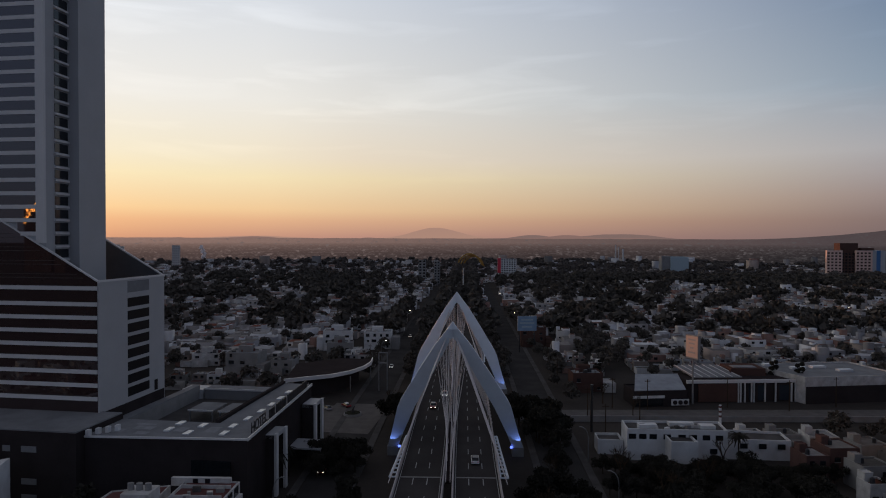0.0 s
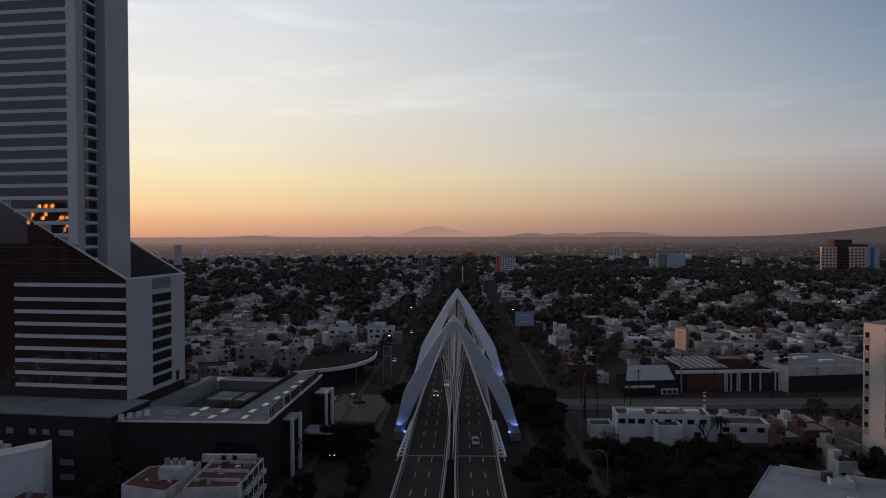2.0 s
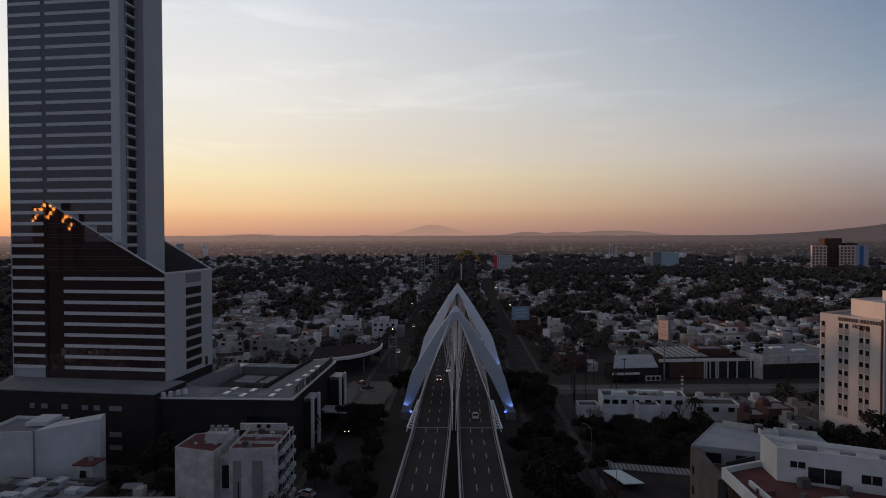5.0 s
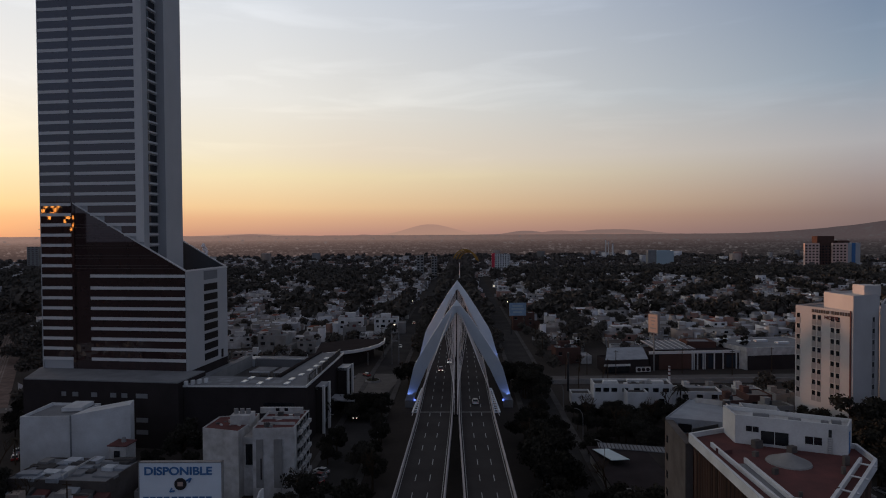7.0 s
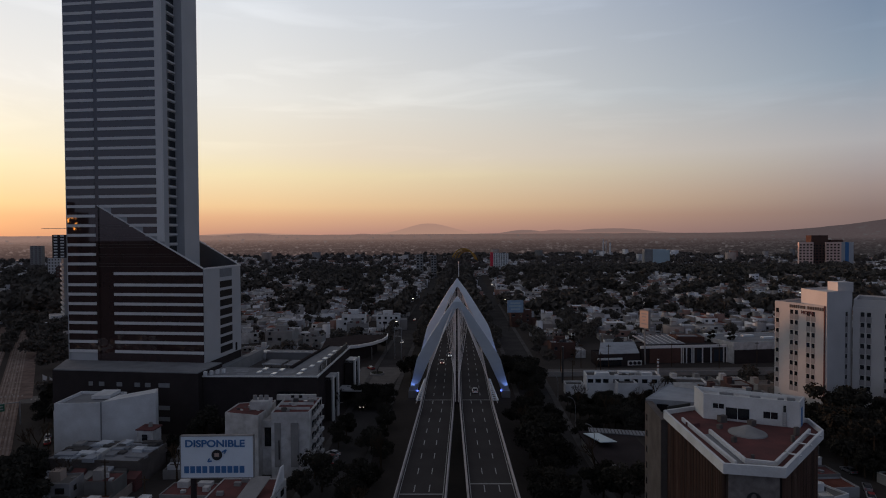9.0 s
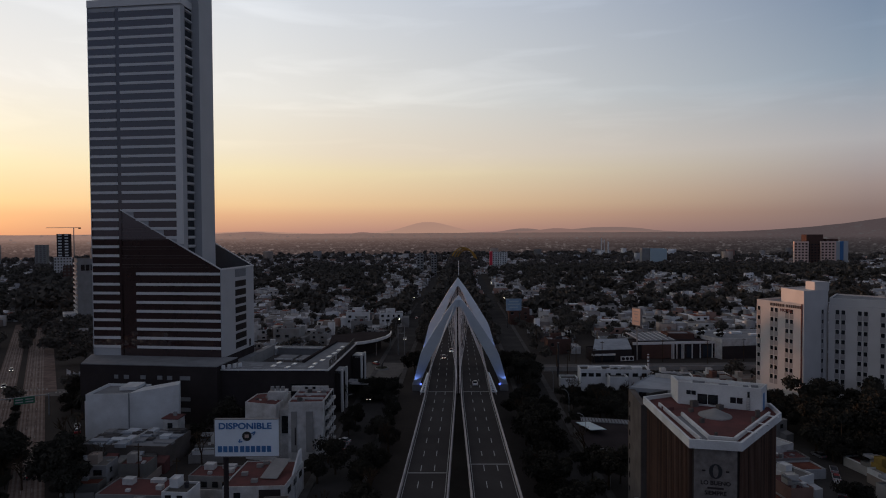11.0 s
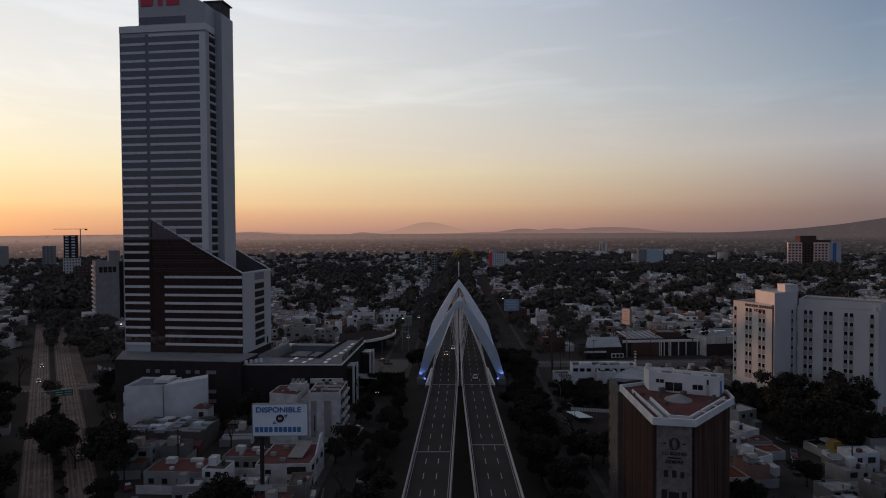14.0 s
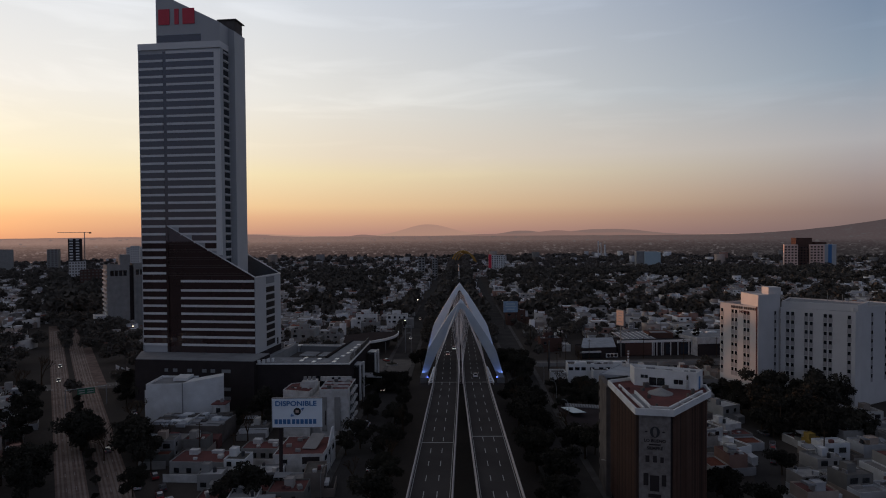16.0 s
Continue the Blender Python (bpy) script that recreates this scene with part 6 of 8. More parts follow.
# green road sign gantry over the avenue
gs = thing("road_sign_gantry", "green overhead road sign on a steel gantry", "road sign", (-148.5, 177.5, 0), 32)
part("frame", Build().box(-7.2, -6.9, -0.15, 0.15, 0, 7.6).box(6.9, 7.2, -0.15, 0.15, 0, 7.6).box(-7.2, 7.2, -0.12, 0.12, 7.2, 7.5), M["steel"], gs)
green_ = mat("green_sign", (0.02, 0.13, 0.07), 0.5, 0.1, 1.0, 5.0, 0.0)
part("panel", Build().box(-3.0, 3.0, -0.3, -0.14, 5.0, 7.3), green_, gs, "green sign panel")
for u, w_ in ((-2.6, 2.2), (0.3, 2.3)):
    for z in (5.5, 6.4):
        part("text_bar", Build().box(u, u + w_, -0.34, -0.29, z, z + 0.4), M["line"], gs, "white bar of unread text")

# white stacks of a works on the far plain
for x_, y_, r_, h_ in ((378, 1516, 1.3, 47), (386, 1520, 1.0, 43), (394, 1512, 1.8, 38)):
    ck = thing("chimney_stack", "tall white chimney stack on the far plain", "chimney", (x_, y_, 0), group="chimney stacks")
    part("shaft", Build().bar((0, 0, 0), (0, 0, h_), r_ * 1.3, r_, 10), M["wall_white"], ck, "white tapering shaft")
    part("rim", Build().bar((0, 0, h_), (0, 0, h_ + 0.8), r_ * 1.15, r_ * 1.15, 10), M["concrete"], ck)
rs = thing("red_shopfront", "small shop with a bright red front beside the far avenue", "shop", (-51, 795, 0), 4)
part("wall", shell([(-5, -4), (5, -4), (5, 4), (-5, 4)], 0, 7.5, 0.2, 0.5), M["old_white"], rs)
part("red_front", Build().box(-4.6, 4.6, -4.25, -4.0, 2.6, 7.0), M["red"], rs, "bright red front panel")
part("window", Build().box(-4.0, 4.0, -4.2, -4.0, 0.3, 2.4), M["window"], rs)

# flagpoles and a small tent on the hotel forecourt
for x_, y_, h_ in ((-155.0, 211.4, 9.6), (-152.6, 211.8, 8.4), (-150.6, 212.2, 8.4)):
    fp = thing("flagpole", "white flagpole with a limp pale flag", "flagpole", (x_, y_, 0), 10, group="flagpoles")
    part("pole", Build().bar((0, 0, 0), (0, 0, h_), 0.11, 0.07, 7), M["wall_white"], fp, "white pole")
    part("flag", Build().raw([(0.06, 0, h_ - 0.2), (1.5, 0.2, h_ - 1.1), (1.1, 0.3, h_ - 2.6), (0.06, 0.05, h_ - 2.0), (0.06, 0.06, h_ - 0.2), (1.5, 0.26, h_ - 1.1), (1.1, 0.36, h_ - 2.6), (0.06, 0.11, h_ - 2.0)], [(0, 1, 2, 3), (7, 6, 5, 4), (0, 4, 5, 1), (1, 5, 6, 2), (2, 6, 7, 3)]), M["wall_white"], fp, "limp pale cloth")
tn = thing("tent", "small white peaked canopy tent", "tent", (-147.5, 215.0, 0), 12)
part("canopy", Build().raw([(-2, -2, 2.3), (2, -2, 2.3), (2, 2, 2.3), (-2, 2, 2.3), (0, 0, 4.0)], [(0, 1, 4), (1, 2, 4), (2, 3, 4), (3, 0, 4), (3, 2, 1, 0)]), M["wall_white"], tn, "white peaked cloth")
for u in (-1.9, 1.9):
    for v in (-1.9, 1.9):
        part("leg", Build().bar((u, v, 0), (u, v, 2.35), 0.05, n=5), M["steel"], tn)

# steam plume of a far works
sp = thing("steam_plume", "pale steam plume rising from a far works, pink sunlight in its colour", "steam", (-612, 1516, 2))
pb = Build()
rr_ = random.Random(3)
for k in range(34):
    t_ = k / 33
    cx_, cz_ = 2.2 * math.sin(t_ * 5) + rr_.uniform(-2.5, 2.5) - 3 * t_, 8 + 30 * t_
    pb.dome(cx_, rr_.uniform(-4, 4), cz_, 2.6 + 2 * rr_.random(), 3.6 + 2 * rr_.random(), 8, 3)
part("vapour", pb, M["vapour"], sp)

# ---------- mesh from arrays, for what nobody could count ----------
def bulk(name, verts, faces, material, label, category, smooth=False):
    verts, faces = np.asarray(verts, dtype=np.float32), np.asarray(faces, dtype=np.int32)
    me = bpy.data.meshes.new(name)
    me.vertices.add(len(verts))
    me.vertices.foreach_set("co", verts.ravel())
    n = faces.shape[1]
    me.loops.add(faces.size)
    me.loops.foreach_set("vertex_index", faces.ravel())
    me.polygons.add(len(faces))
    me.polygons.foreach_set("loop_start", np.arange(0, faces.size, n, dtype=np.int32))
    me.polygons.foreach_set("loop_total", np.full(len(faces), n, dtype=np.int32))
    me.materials.append(material)
    me.update(calc_edges=True)
    ob = new(name, me)
    return tagged(ob, label, category, kind="stuff")




def leaf_cloud(count, lobes, size, seed):
    """Small turned leaf clumps scattered over and inside several lobes."""
    r = np.random.default_rng(seed)
    k = r.integers(0, len(lobes), count)
    c = np.array([l[:3] for l in lobes])[k]
    rad = np.array([l[3] for l in lobes])[k]
    d = r.normal(size=(count, 3))
    d /= np.linalg.norm(d, axis=1)[:, None]
    p = c + d * (rad * (0.3 + 0.92 * r.random(count) ** 0.75))[:, None] * np.array([1, 1, 0.8])
    a = r.normal(size=(count, 3))
    a /= np.linalg.norm(a, axis=1)[:, None]
    b = np.cross(a, r.normal(size=(count, 3)))
    b /= np.linalg.norm(b, axis=1)[:, None]
    s = (size * (0.6 + 0.8 * r.random(count)))[:, None]
    a, b = a * s, b * s * 0.7
    v = np.stack([p - a - b, p + a - b * 0.6, p + a * 0.8 + b, p - a * 0.7 + b * 0.8], axis=1).reshape(-1, 3)
    f = np.arange(count * 4).reshape(-1, 4)
    return v, f


def make_tree(seed, height, spread, leaves, size):
    r = random.Random(seed)
    t = thing("tree", "dark broad-leaved street tree with a dense uneven crown", "tree", group="street trees")
    trunk = Build()
    th = height * 0.38
    trunk.bar((0, 0, 0), (0.1, 0, th), height * 0.028, height * 0.018, 7)
    lobes = []
    for k in range(11):
        a = k / 11 * 4 * math.pi + r.random()
        d = spread * r.uniform(0.2, 0.85)
        z = height * r.uniform(0.42, 0.92) * (1 - 0.12 * d / spread)
        e = (d * math.cos(a), d * math.sin(a), z)
        trunk.bar((0.1, 0, th * r.uniform(0.75, 1.0)), e, height * 0.012, height * 0.004, 5, cap=False)
        lobes.append((*e, spread * r.uniform(0.2, 0.37)))
    lobes.append((0, 0, height * 0.75, spread * 0.36))
    part("trunk", trunk, M["bark"], t, "brown trunk and limbs")
    v, f = leaf_cloud(leaves, lobes, size, seed)
    me = bpy.data.meshes.new("crown")
    me.from_pydata(v.tolist(), [], f.tolist())
    me.materials.append(M["leaf"])
    part("crown", me, None, t)
    return t


def make_bare(seed):
    r = random.Random(seed)
    t = thing("bare_tree", "leafless street tree with spreading twigs", "tree", group="bare trees")
    b = Build()

    def grow(p, d_, ln, rad, depth):
        q = p + d_ * ln
        b.bar(p, q, rad, rad * 0.65, 5, cap=False)
        if depth:
            for _ in range(3):
                nd = (d_ + Vector((r.uniform(-.8, .8), r.uniform(-.8, .8), r.uniform(-.1, .5)))).normalized()
                grow(q, nd, ln * r.uniform(0.6, 0.8), rad * 0.6, depth - 1)

    grow(Vector((0, 0, 0)), Vector((0, 0, 1)), 3.0, 0.28, 4)
    part("crown", b, M["bark"], t)
    return t


def make_cypress():
    t = thing("cypress", "narrow dark cypress tree", "tree", group="cypresses")
    part("trunk", Build().bar((0, 0, 0), (0, 0, 3), 0.2, 0.15, 6), M["bark"], t)
    v, f = leaf_cloud(500, [(0, 0, 2.0 + k * 1.5, 1.15 - k * 0.14) for k in range(6)], 0.35, 55)
    me = bpy.data.meshes.new("crown")
    me.from_pydata(v.tolist(), [], f.tolist())
    me.materials.append(M["leaf"])
    part("crown", me, None, t)
    return t


def make_palm():
    t = thing("palm_tree", "tall palm with a rounded head of drooping fronds", "palm", group="palms")
    part("trunk", Build().bar((0, 0, 0), (0.2, 0, 5), 0.25, 0.2, 7).bar((0.2, 0, 5), (0.3, 0.1, 9), 0.2, 0.16, 7), M["bark"], t, "slender palm trunk")
    b = Build()
    for k in range(22):
        a = k * 2.4
        up = 0.9 - 0.075 * k
        prev = None
        for j in range(5):
            s = j / 4
            rr = 2.7 * s
            p = Vector((0.3 + rr * math.cos(a), 0.1 + rr * math.sin(a), 9 + up * 2.2 * s - 2.0 * s * s))
            w = 0.5 * (1 - s) + 0.08
            q = (Vector((-math.sin(a) * w, math.cos(a) * w, -0.15)), Vector((math.sin(a) * w, -math.cos(a) * w, -0.15)))
            if prev:
                b.raw([prev[0] + prev[1][0], p + q[0], p, prev[0]], [(0, 1, 2, 3)])
                b.raw([prev[0], p, p + q[1], prev[0] + prev[1][1]], [(0, 1, 2, 3)])
            prev = (p, q)
    part("fronds", b, M["leaf"], t, "drooping green fronds")
    return t


# ---------- house kinds ----------
def make_house(seed):
    r = random.Random(seed)
    w, d, h = r.uniform(6, 9.5), r.uniform(8.5, 12), r.choice((3.3, 5.8, 6.0, 6.2, 6.5))
    t = thing("house", "flat-roofed stucco town house with parapet and dark windows", "house", group="town houses")
    x0, y0 = -w / 2, -d / 2
    cut = r.uniform(-0.5, 2.5)
    front = r.random() < 0.5
    lo_, hi_ = (y0, cut) if front else (cut - 2, -y0)
    # taller block, and a lower one behind or before it
    q = [(x0, lo_), (-x0, lo_), (-x0, hi_), (x0, hi_)]
    part("wall", shell(q, 0, h, 0.15, 0.45), M["house"], t)
    part("roof", Build().prism(ring(q, 0.17), h - 0.6, h - 0.38), M["red_roof" if seed % 2 == 0 else "roof"], t, "flat coated roof")
    l2, h2 = (hi_, -y0) if front else (y0, lo_)
    hh2 = h - 2.8 if h > 5 else 2.6
    xr = -x0 * r.choice((1, 1, 0.45))
    q2 = [(x0, l2), (xr, l2), (xr, h2), (x0, h2)]
    if h2 - l2 > 1.2:
        part("rear_wall", shell(q2, 0, hh2, 0.15, 0.5), M["house"], t)
        part("rear_roof", Build().prism(ring(q2, 0.17), hh2 - 0.65, hh2 - 0.42), M["red_roof" if seed % 3 == 1 else "roof"], t, "lower flat roof")
    # yard wall
    part("yard_wall", Build().box(x0 - 0.1, x0 + 0.1, y0 - 2.5, -y0, 0, 2.3).box(x0, -x0, y0 - 2.6, y0 - 2.4, 0, 2.3), M["house"], t, "plain yard wall")
    if r.random() < 0.55:
        u, s = r.uniform(x0 + 0.3, 0), r.uniform(1.9, 2.8)
        v = (lo_ + hi_) / 2 - 1
        part("stair_room", shell([(u, v), (u + s, v), (u + s, v + 2.6), (u, v + 2.6)], h - 0.4, h + 1.9, 0.1, 0.2), M["house"], t, "small rooftop stair room")
    if r.random() < 0.6:
        u, v = r.uniform(x0 + 1, -x0 - 1), r.uniform(lo_ + 1, hi_ - 1)
        part("water_tank", Build().bar((u, v, h - 0.4), (u, v, h + 0.9), 0.5, 0.45, 9).bar((u, v, h + 0.9), (u, v, h + 1.15), 0.45, 0.15, 9), M["tank"], t, "black plastic roof water tank")
    for k in range(3):
        u, v, s = r.uniform(x0 + 0.9, -x0 - 0.9), r.uniform(lo_ + 0.9, hi_ - 0.9), r.uniform(0.4, 1.3)
        part("roof_clutter", Build().turned(u, v, s, r.uniform(0.4, 1.6), h - 0.45, h - 0.4 + r.uniform(0.3, 1.2), r.uniform(0, 60)), M[r.choice(("concrete", "old_white", "dark_roof", "steel", "red_roof"))], t, "rooftop box")
    if r.random() < 0.5:
        part("roof_shed", Build().prism([(x0 + 0.3, hi_ - 2.6), (-0.2, hi_ - 2.6), (-0.2, hi_ - 0.3), (x0 + 0.3, hi_ - 0.3)], h + 1.3, lambda x, y: h + 1.4 + (y - hi_ + 2.6) * 0.2).bar((x0 + 0.5, hi_ - 2.5, h - 0.4), (x0 + 0.5, hi_ - 2.5, h + 1.3), 0.05, n=4).bar((-0.4, hi_ - 2.5, h - 0.4), (-0.4, hi_ - 2.5, h + 1.3), 0.05, n=4), M["roof_grey"], t, "sheet-metal lean-to on the roof")
    fy = lo_
    for fl in range(int(h // 2.9)):
        z = 0.9 + fl * 2.9
        for u in (x0 + w * 0.27, x0 + w * 0.72):
            ww, hh = r.uniform(0.9, 2.2), r.uniform(1.0, 1.5)
            pw2 = part("window", Build().box(u - ww / 2, u + ww / 2, fy - 0.06, fy + 0.1, z, z + hh), M["window"], t)
            part("sill", Build().box(u - ww / 2 - 0.12, u + ww / 2 + 0.12, fy - 0.16, fy + 0.05, z - 0.14, z), M["concrete"], pw2, "pale window sill")
        v = r.uniform(lo_ + 0.5, hi_ - 1.8)
        part("window", Build().box(-x0 - 0.1, -x0 + 0.06, v, v + 1.2, z, z + 1.2), M["window"], t)
    if h > 5 and r.random() < 0.4:
        part("balcony", Build().box(x0 + 0.5, -0.2, fy - 1.1, fy, 2.9, 3.7), M["house"], t, "front balcony")
    return t


KINDS = [make_house(k) for k in range(16)]
TREES = [make_tree(20 + k, *p) for k, p in enumerate(((9, 4.6, 2900, 0.26), (11, 5.6, 3400, 0.28), (7.5, 3.8, 2400, 0.23), (13, 6.2, 3800, 0.31), (10, 4.2, 2900, 0.26), (12, 7.0, 3900, 0.32)))]
PALM = make_palm()
CYPRESS = make_cypress()
BARE = [make_bare(3), make_bare(9)]
used_first = set()


def place(kind, x, y, z=0.0, deg=0.0, scale=1.0):
    """The first one stands itself, later ones are copies."""
    m = pose(x, y, z, 0, 0, deg) @ Matrix.Scale(scale, 4)
    if kind.name not in used_first:
        used_first.add(kind.name)
        kind.matrix_basis = m
        return kind
    o = copy_thing(kind, pose(x, y, z, 0, 0, deg))
    o.scale = (scale, scale, scale)
    return o


# free ground: not on roads, the bridge or the large buildings
def clear(x, y, r=7):
    if abs(x - AX(y)) < 15 + r and y < 530:
        return False
    for cx in (-31, 29):
        xx = cx + (max(0, y - 150)) * 0.02
        if abs(x - xx) < 6 + r and y < 900:
            return False
    if abs(x - 10 - (y - 900) * 0.02) < 10 + r * 0.5 and y > 480 and y < 1600:
        return False
    # left avenue, both carriageways
    n = (x + 98.4) * av.y - (y - 96) * av.x
    if y > 405:
        n = 99
    if abs(n) < (14.5 + r if y < 380 else 15 + r * 0.3):
        return False
    if 50 < y < 150 and abs(x - 78.5 - (y - 95) * 0.5) < 4.5 + 0.7 * r:      # small side street
        return False
    for x0, x1, y0, y1 in RECTS:
        if x0 - r < x < x1 + r and y0 - r < y < y1 + r:
            return False
    return True


RECTS = [(-83, -60, 96, 116), (-134, -30, 310, 328), (-72, -34, 350, 390), (-110, -84, 314, 330), (46, 62, 286, 298), (36, 54, 388, 402), (-104, -77, 131, 153), (-56, -36, 101, 121), (-136, -34, 168, 252), (33, 62, 62, 118), (104, 182, 158, 206), (-115, -84, 147, 166), (-63, -35, 130, 154), (34, 98, 200, 226),
         (36, 265, 246, 262), (63, 175, 262, 304), (-68, -24, 230, 314), (33, 62, 128, 166), (-262, -130, 196, 210), (-262, -190, 375, 412),
         (30, 46, 366, 378), (-62, -16, 870, 900), (66, 104, 1050, 1074), (320, 400, 1060, 1110), (590, 730, 1060, 1120), (-6, 62, 1252, 1284)]

# houses close to the viaduct
NEAR = []
random.seed(21)
for x0, x1, y0, y1, deg in ((-101, -38, 70, 146, 2), (62, 84, 70, 140, 7), (88, 168, 66, 131, 8), (130, 186, 132, 156, 8), (-215, -128, 84, 190, 31)):
    yy = y0
    while yy < y1:
        xx = x0
        while xx < x1:
            px, py = xx + random.uniform(-1, 1), yy + random.uniform(-1.2, 1.2)
            if clear(px, py, 4.2) and random.random() < 0.93:
                NEAR.append((px, py, deg + random.uniform(-4, 4) + random.choice((0, 0, 0, 90, 180)), random.randrange(16)))
            xx += random.uniform(8.6, 10.6)
        yy += random.uniform(11.5, 13.5)
for x, y, deg, k in NEAR:
    place(KINDS[k % len(KINDS)], x, y, 0, deg)
def painted_house(x, y, w, d, h, deg, mt, label):
    """Small house with parapet, sills, a rooftop tank and a lean-to."""
    r = random.Random(int(x * 31 + y * 7))
    t = thing("house", label, "house", (x, y, 0), deg, group="painted houses")
    q = [(-w / 2, -d / 2), (w / 2, -d / 2), (w / 2, d / 2), (-w / 2, d / 2)]
    part("wall", shell(q, 0, h, 0.2, 0.5), M[mt], t)
    part("roof", Build().prism(ring(q, 0.22), h - 0.6, h - 0.42), M["roof"], t, "flat coated roof")
    part("lean_to", Build().prism([(w / 2 - w * 0.4, -d / 2 - 2.2), (w / 2, -d / 2 - 2.2), (w / 2, -d / 2), (w / 2 - w * 0.4, -d / 2)], 0, lambda x_, y_: 2.5 + 0.18 * (y_ + d / 2 + 2.2)), M[mt], t, "low lean-to")
    for fl in range(max(1, int(h // 2.9))):
        for u in (-w * 0.25, w * 0.2):
            ww = r.uniform(1.0, 1.7)
            z = 0.9 + fl * 2.9
            pn = part("window", Build().box(u - ww / 2, u + ww / 2, -d / 2 - 0.06, -d / 2 + 0.1, z, z + 1.25), M["window"], t)
            part("sill", Build().box(u - ww / 2 - 0.1, u + ww / 2 + 0.1, -d / 2 - 0.16, -d / 2 + 0.05, z - 0.13, z), M["concrete"], pn, "pale window sill")
    u, v = r.uniform(-w / 4, w / 4), r.uniform(-d / 4, d / 4)
    part("water_tank", Build().bar((u, v, h - 0.5), (u, v, h + 0.8), 0.55, 0.5, 10).bar((u, v, h + 0.8), (u, v, h + 1.05), 0.5, 0.18, 10), M["tank"], t, "black plastic roof water tank")
    part("stair_room", shell([(-w / 2 + 0.3, 0), (-w / 2 + 2.4, 0), (-w / 2 + 2.4, 2.4), (-w / 2 + 0.3, 2.4)], h - 0.5, h + 1.8, 0.12, 0.2), M[mt], t, "small rooftop stair room")
    return t


for row_ in ((107, 122, 5.5, 6, 4.4, 8, "yellow_wall", "small house with a mustard-yellow stucco front"),
             (93, 201.5, 6, 7, 6.4, 3, "pink_wall", "terracotta house with a flat roof beside the grove"),
             (101.5, 205, 8, 8, 7.4, 4, "pink_wall", "terracotta two-storey house with a bare side wall"),
             (103.2, 194.2, 8, 6.5, 6.5, 6, "concrete", "grey rendered house with a pale side wall"),
             (99.0, 186.0, 5, 4.5, 5.0, 4, "old_white", "small white house with a stained parapet"),
             (116.5, 201, 8, 7, 6.0, 8, "gable", "dull brown rendered house behind the grove"),
             (88, 223.5, 7, 6, 4.6, 2, "old_white", "low white house with a cluttered roof"),
             (98, 225, 8, 6, 4.2, 3, "concrete", "low grey house with a cluttered roof"),
             (107, 222, 8, 7, 4.8, -3, "old_white", "low white house with a cluttered roof"),
             (115.5, 214, 8, 7, 5.2, 5, "concrete", "low grey house with a cluttered roof"),
             (-63.5, 106.5, 6, 6, 5.8, -4, "wall_white", "plain white cubic house beside the red roofs"),
             (-68.0, 99.0, 6.5, 5, 4.3, 2, "concrete", "low grey house with a stained wall"),
             (76.5, 131, 8, 8, 6.2, 24, "old_white", "white house with blue-grey shade beside the street"),
             (87.0, 138.5, 7, 6, 5.0, 24, "old_white", "low white house between the corner office and the grove"),
             (94.0, 156.0, 8, 7, 6.2, 24, "concrete", "grey two-storey house at the edge of the grove"),
             (83.0, 151.0, 7, 6, 4.6, 24, "gable", "dull brown house behind the corner office"),
             (80.0, 116.5, 6, 6, 5.2, 24, "wall_white", "small white house beside the street")):
    painted_house(*row_)

def red_roofed_house(x, y, deg, w, d, h, label):
    """Low house under a broad red roof, with rooftop boxes and a yard wall."""
    t = thing("red_roofed_house", label, "house", (x, y, 0), deg, group="red-roofed houses")
    q = [(-w * 0.58, -d / 2), (w * 0.42, -d / 2), (w * 0.42, d / 2), (-w * 0.58, d / 2)]
    part("wall", shell(q, 0, h, 0.2, 0.3), M["concrete"], t, "stained grey walls")
    part("roof", Build().prism(ring(q, 0.22), h - 0.4, h - 0.2), M["red_roof"], t, "dull red coated roof")
    for u, v, a, b_, z in ((-0.39, 0.1, 2.5, 2.0, 1.2), (0.0, 0.25, 3.2, 1.6, 0.6), (0.22, -0.16, 1.4, 1.4, 0.8), (-0.2, -0.3, 1.0, 0.8, 0.4)):
        part("roof_room", Build().box(u * w, u * w + a, v * d, v * d + b_, h - 0.3, h + z), M["old_white"], t, "small white rooftop box")
    for u in (-0.45, -0.22, 0.03, 0.26):
        part("window", Build().box(u * w - 0.7, u * w + 0.7, -d / 2 - 0.06, -d / 2 + 0.1, 1.2, 2.6), M["window"], t)
    part("yard_wall", Build().box(-w * 0.58, w * 0.42, -d / 2 - 3.7, -d / 2 - 3.5, 0, 2.2), M["old_white"], t, "white yard wall")


red_roofed_house(-73.5, 110.0, -3, 15.5, 9.5, 4.4, "long low grey house with a broad dull red roof")
red_roofed_house(-60.0, 120.5, -3, 11.0, 7.0, 4.0, "small grey house with a dull red roof")

# districts further out: rows of houses between belts of trees
GROVES = [(-180, 880, 62, 80), (-125, 700, 16, 60), (-122, 480, 18, 24), (-66, 340, 12, 24), (-250, 640, 36, 36), (-90, 560, 12, 22), (-300, 900, 80, 40),
          (215, 930, 105, 85), (390, 900, 105, 120), (560, 940, 90, 60), (520, 800, 50, 60), (120, 900, 36, 60), (80, 385, 12, 60), (142, 376, 10, 26), (190, 430, 12, 36),
          (150, 640, 26, 24), (300, 660, 34, 24), (-20, 330, 6, 60), (250, 480, 18, 20), (330, 400, 30, 20)]


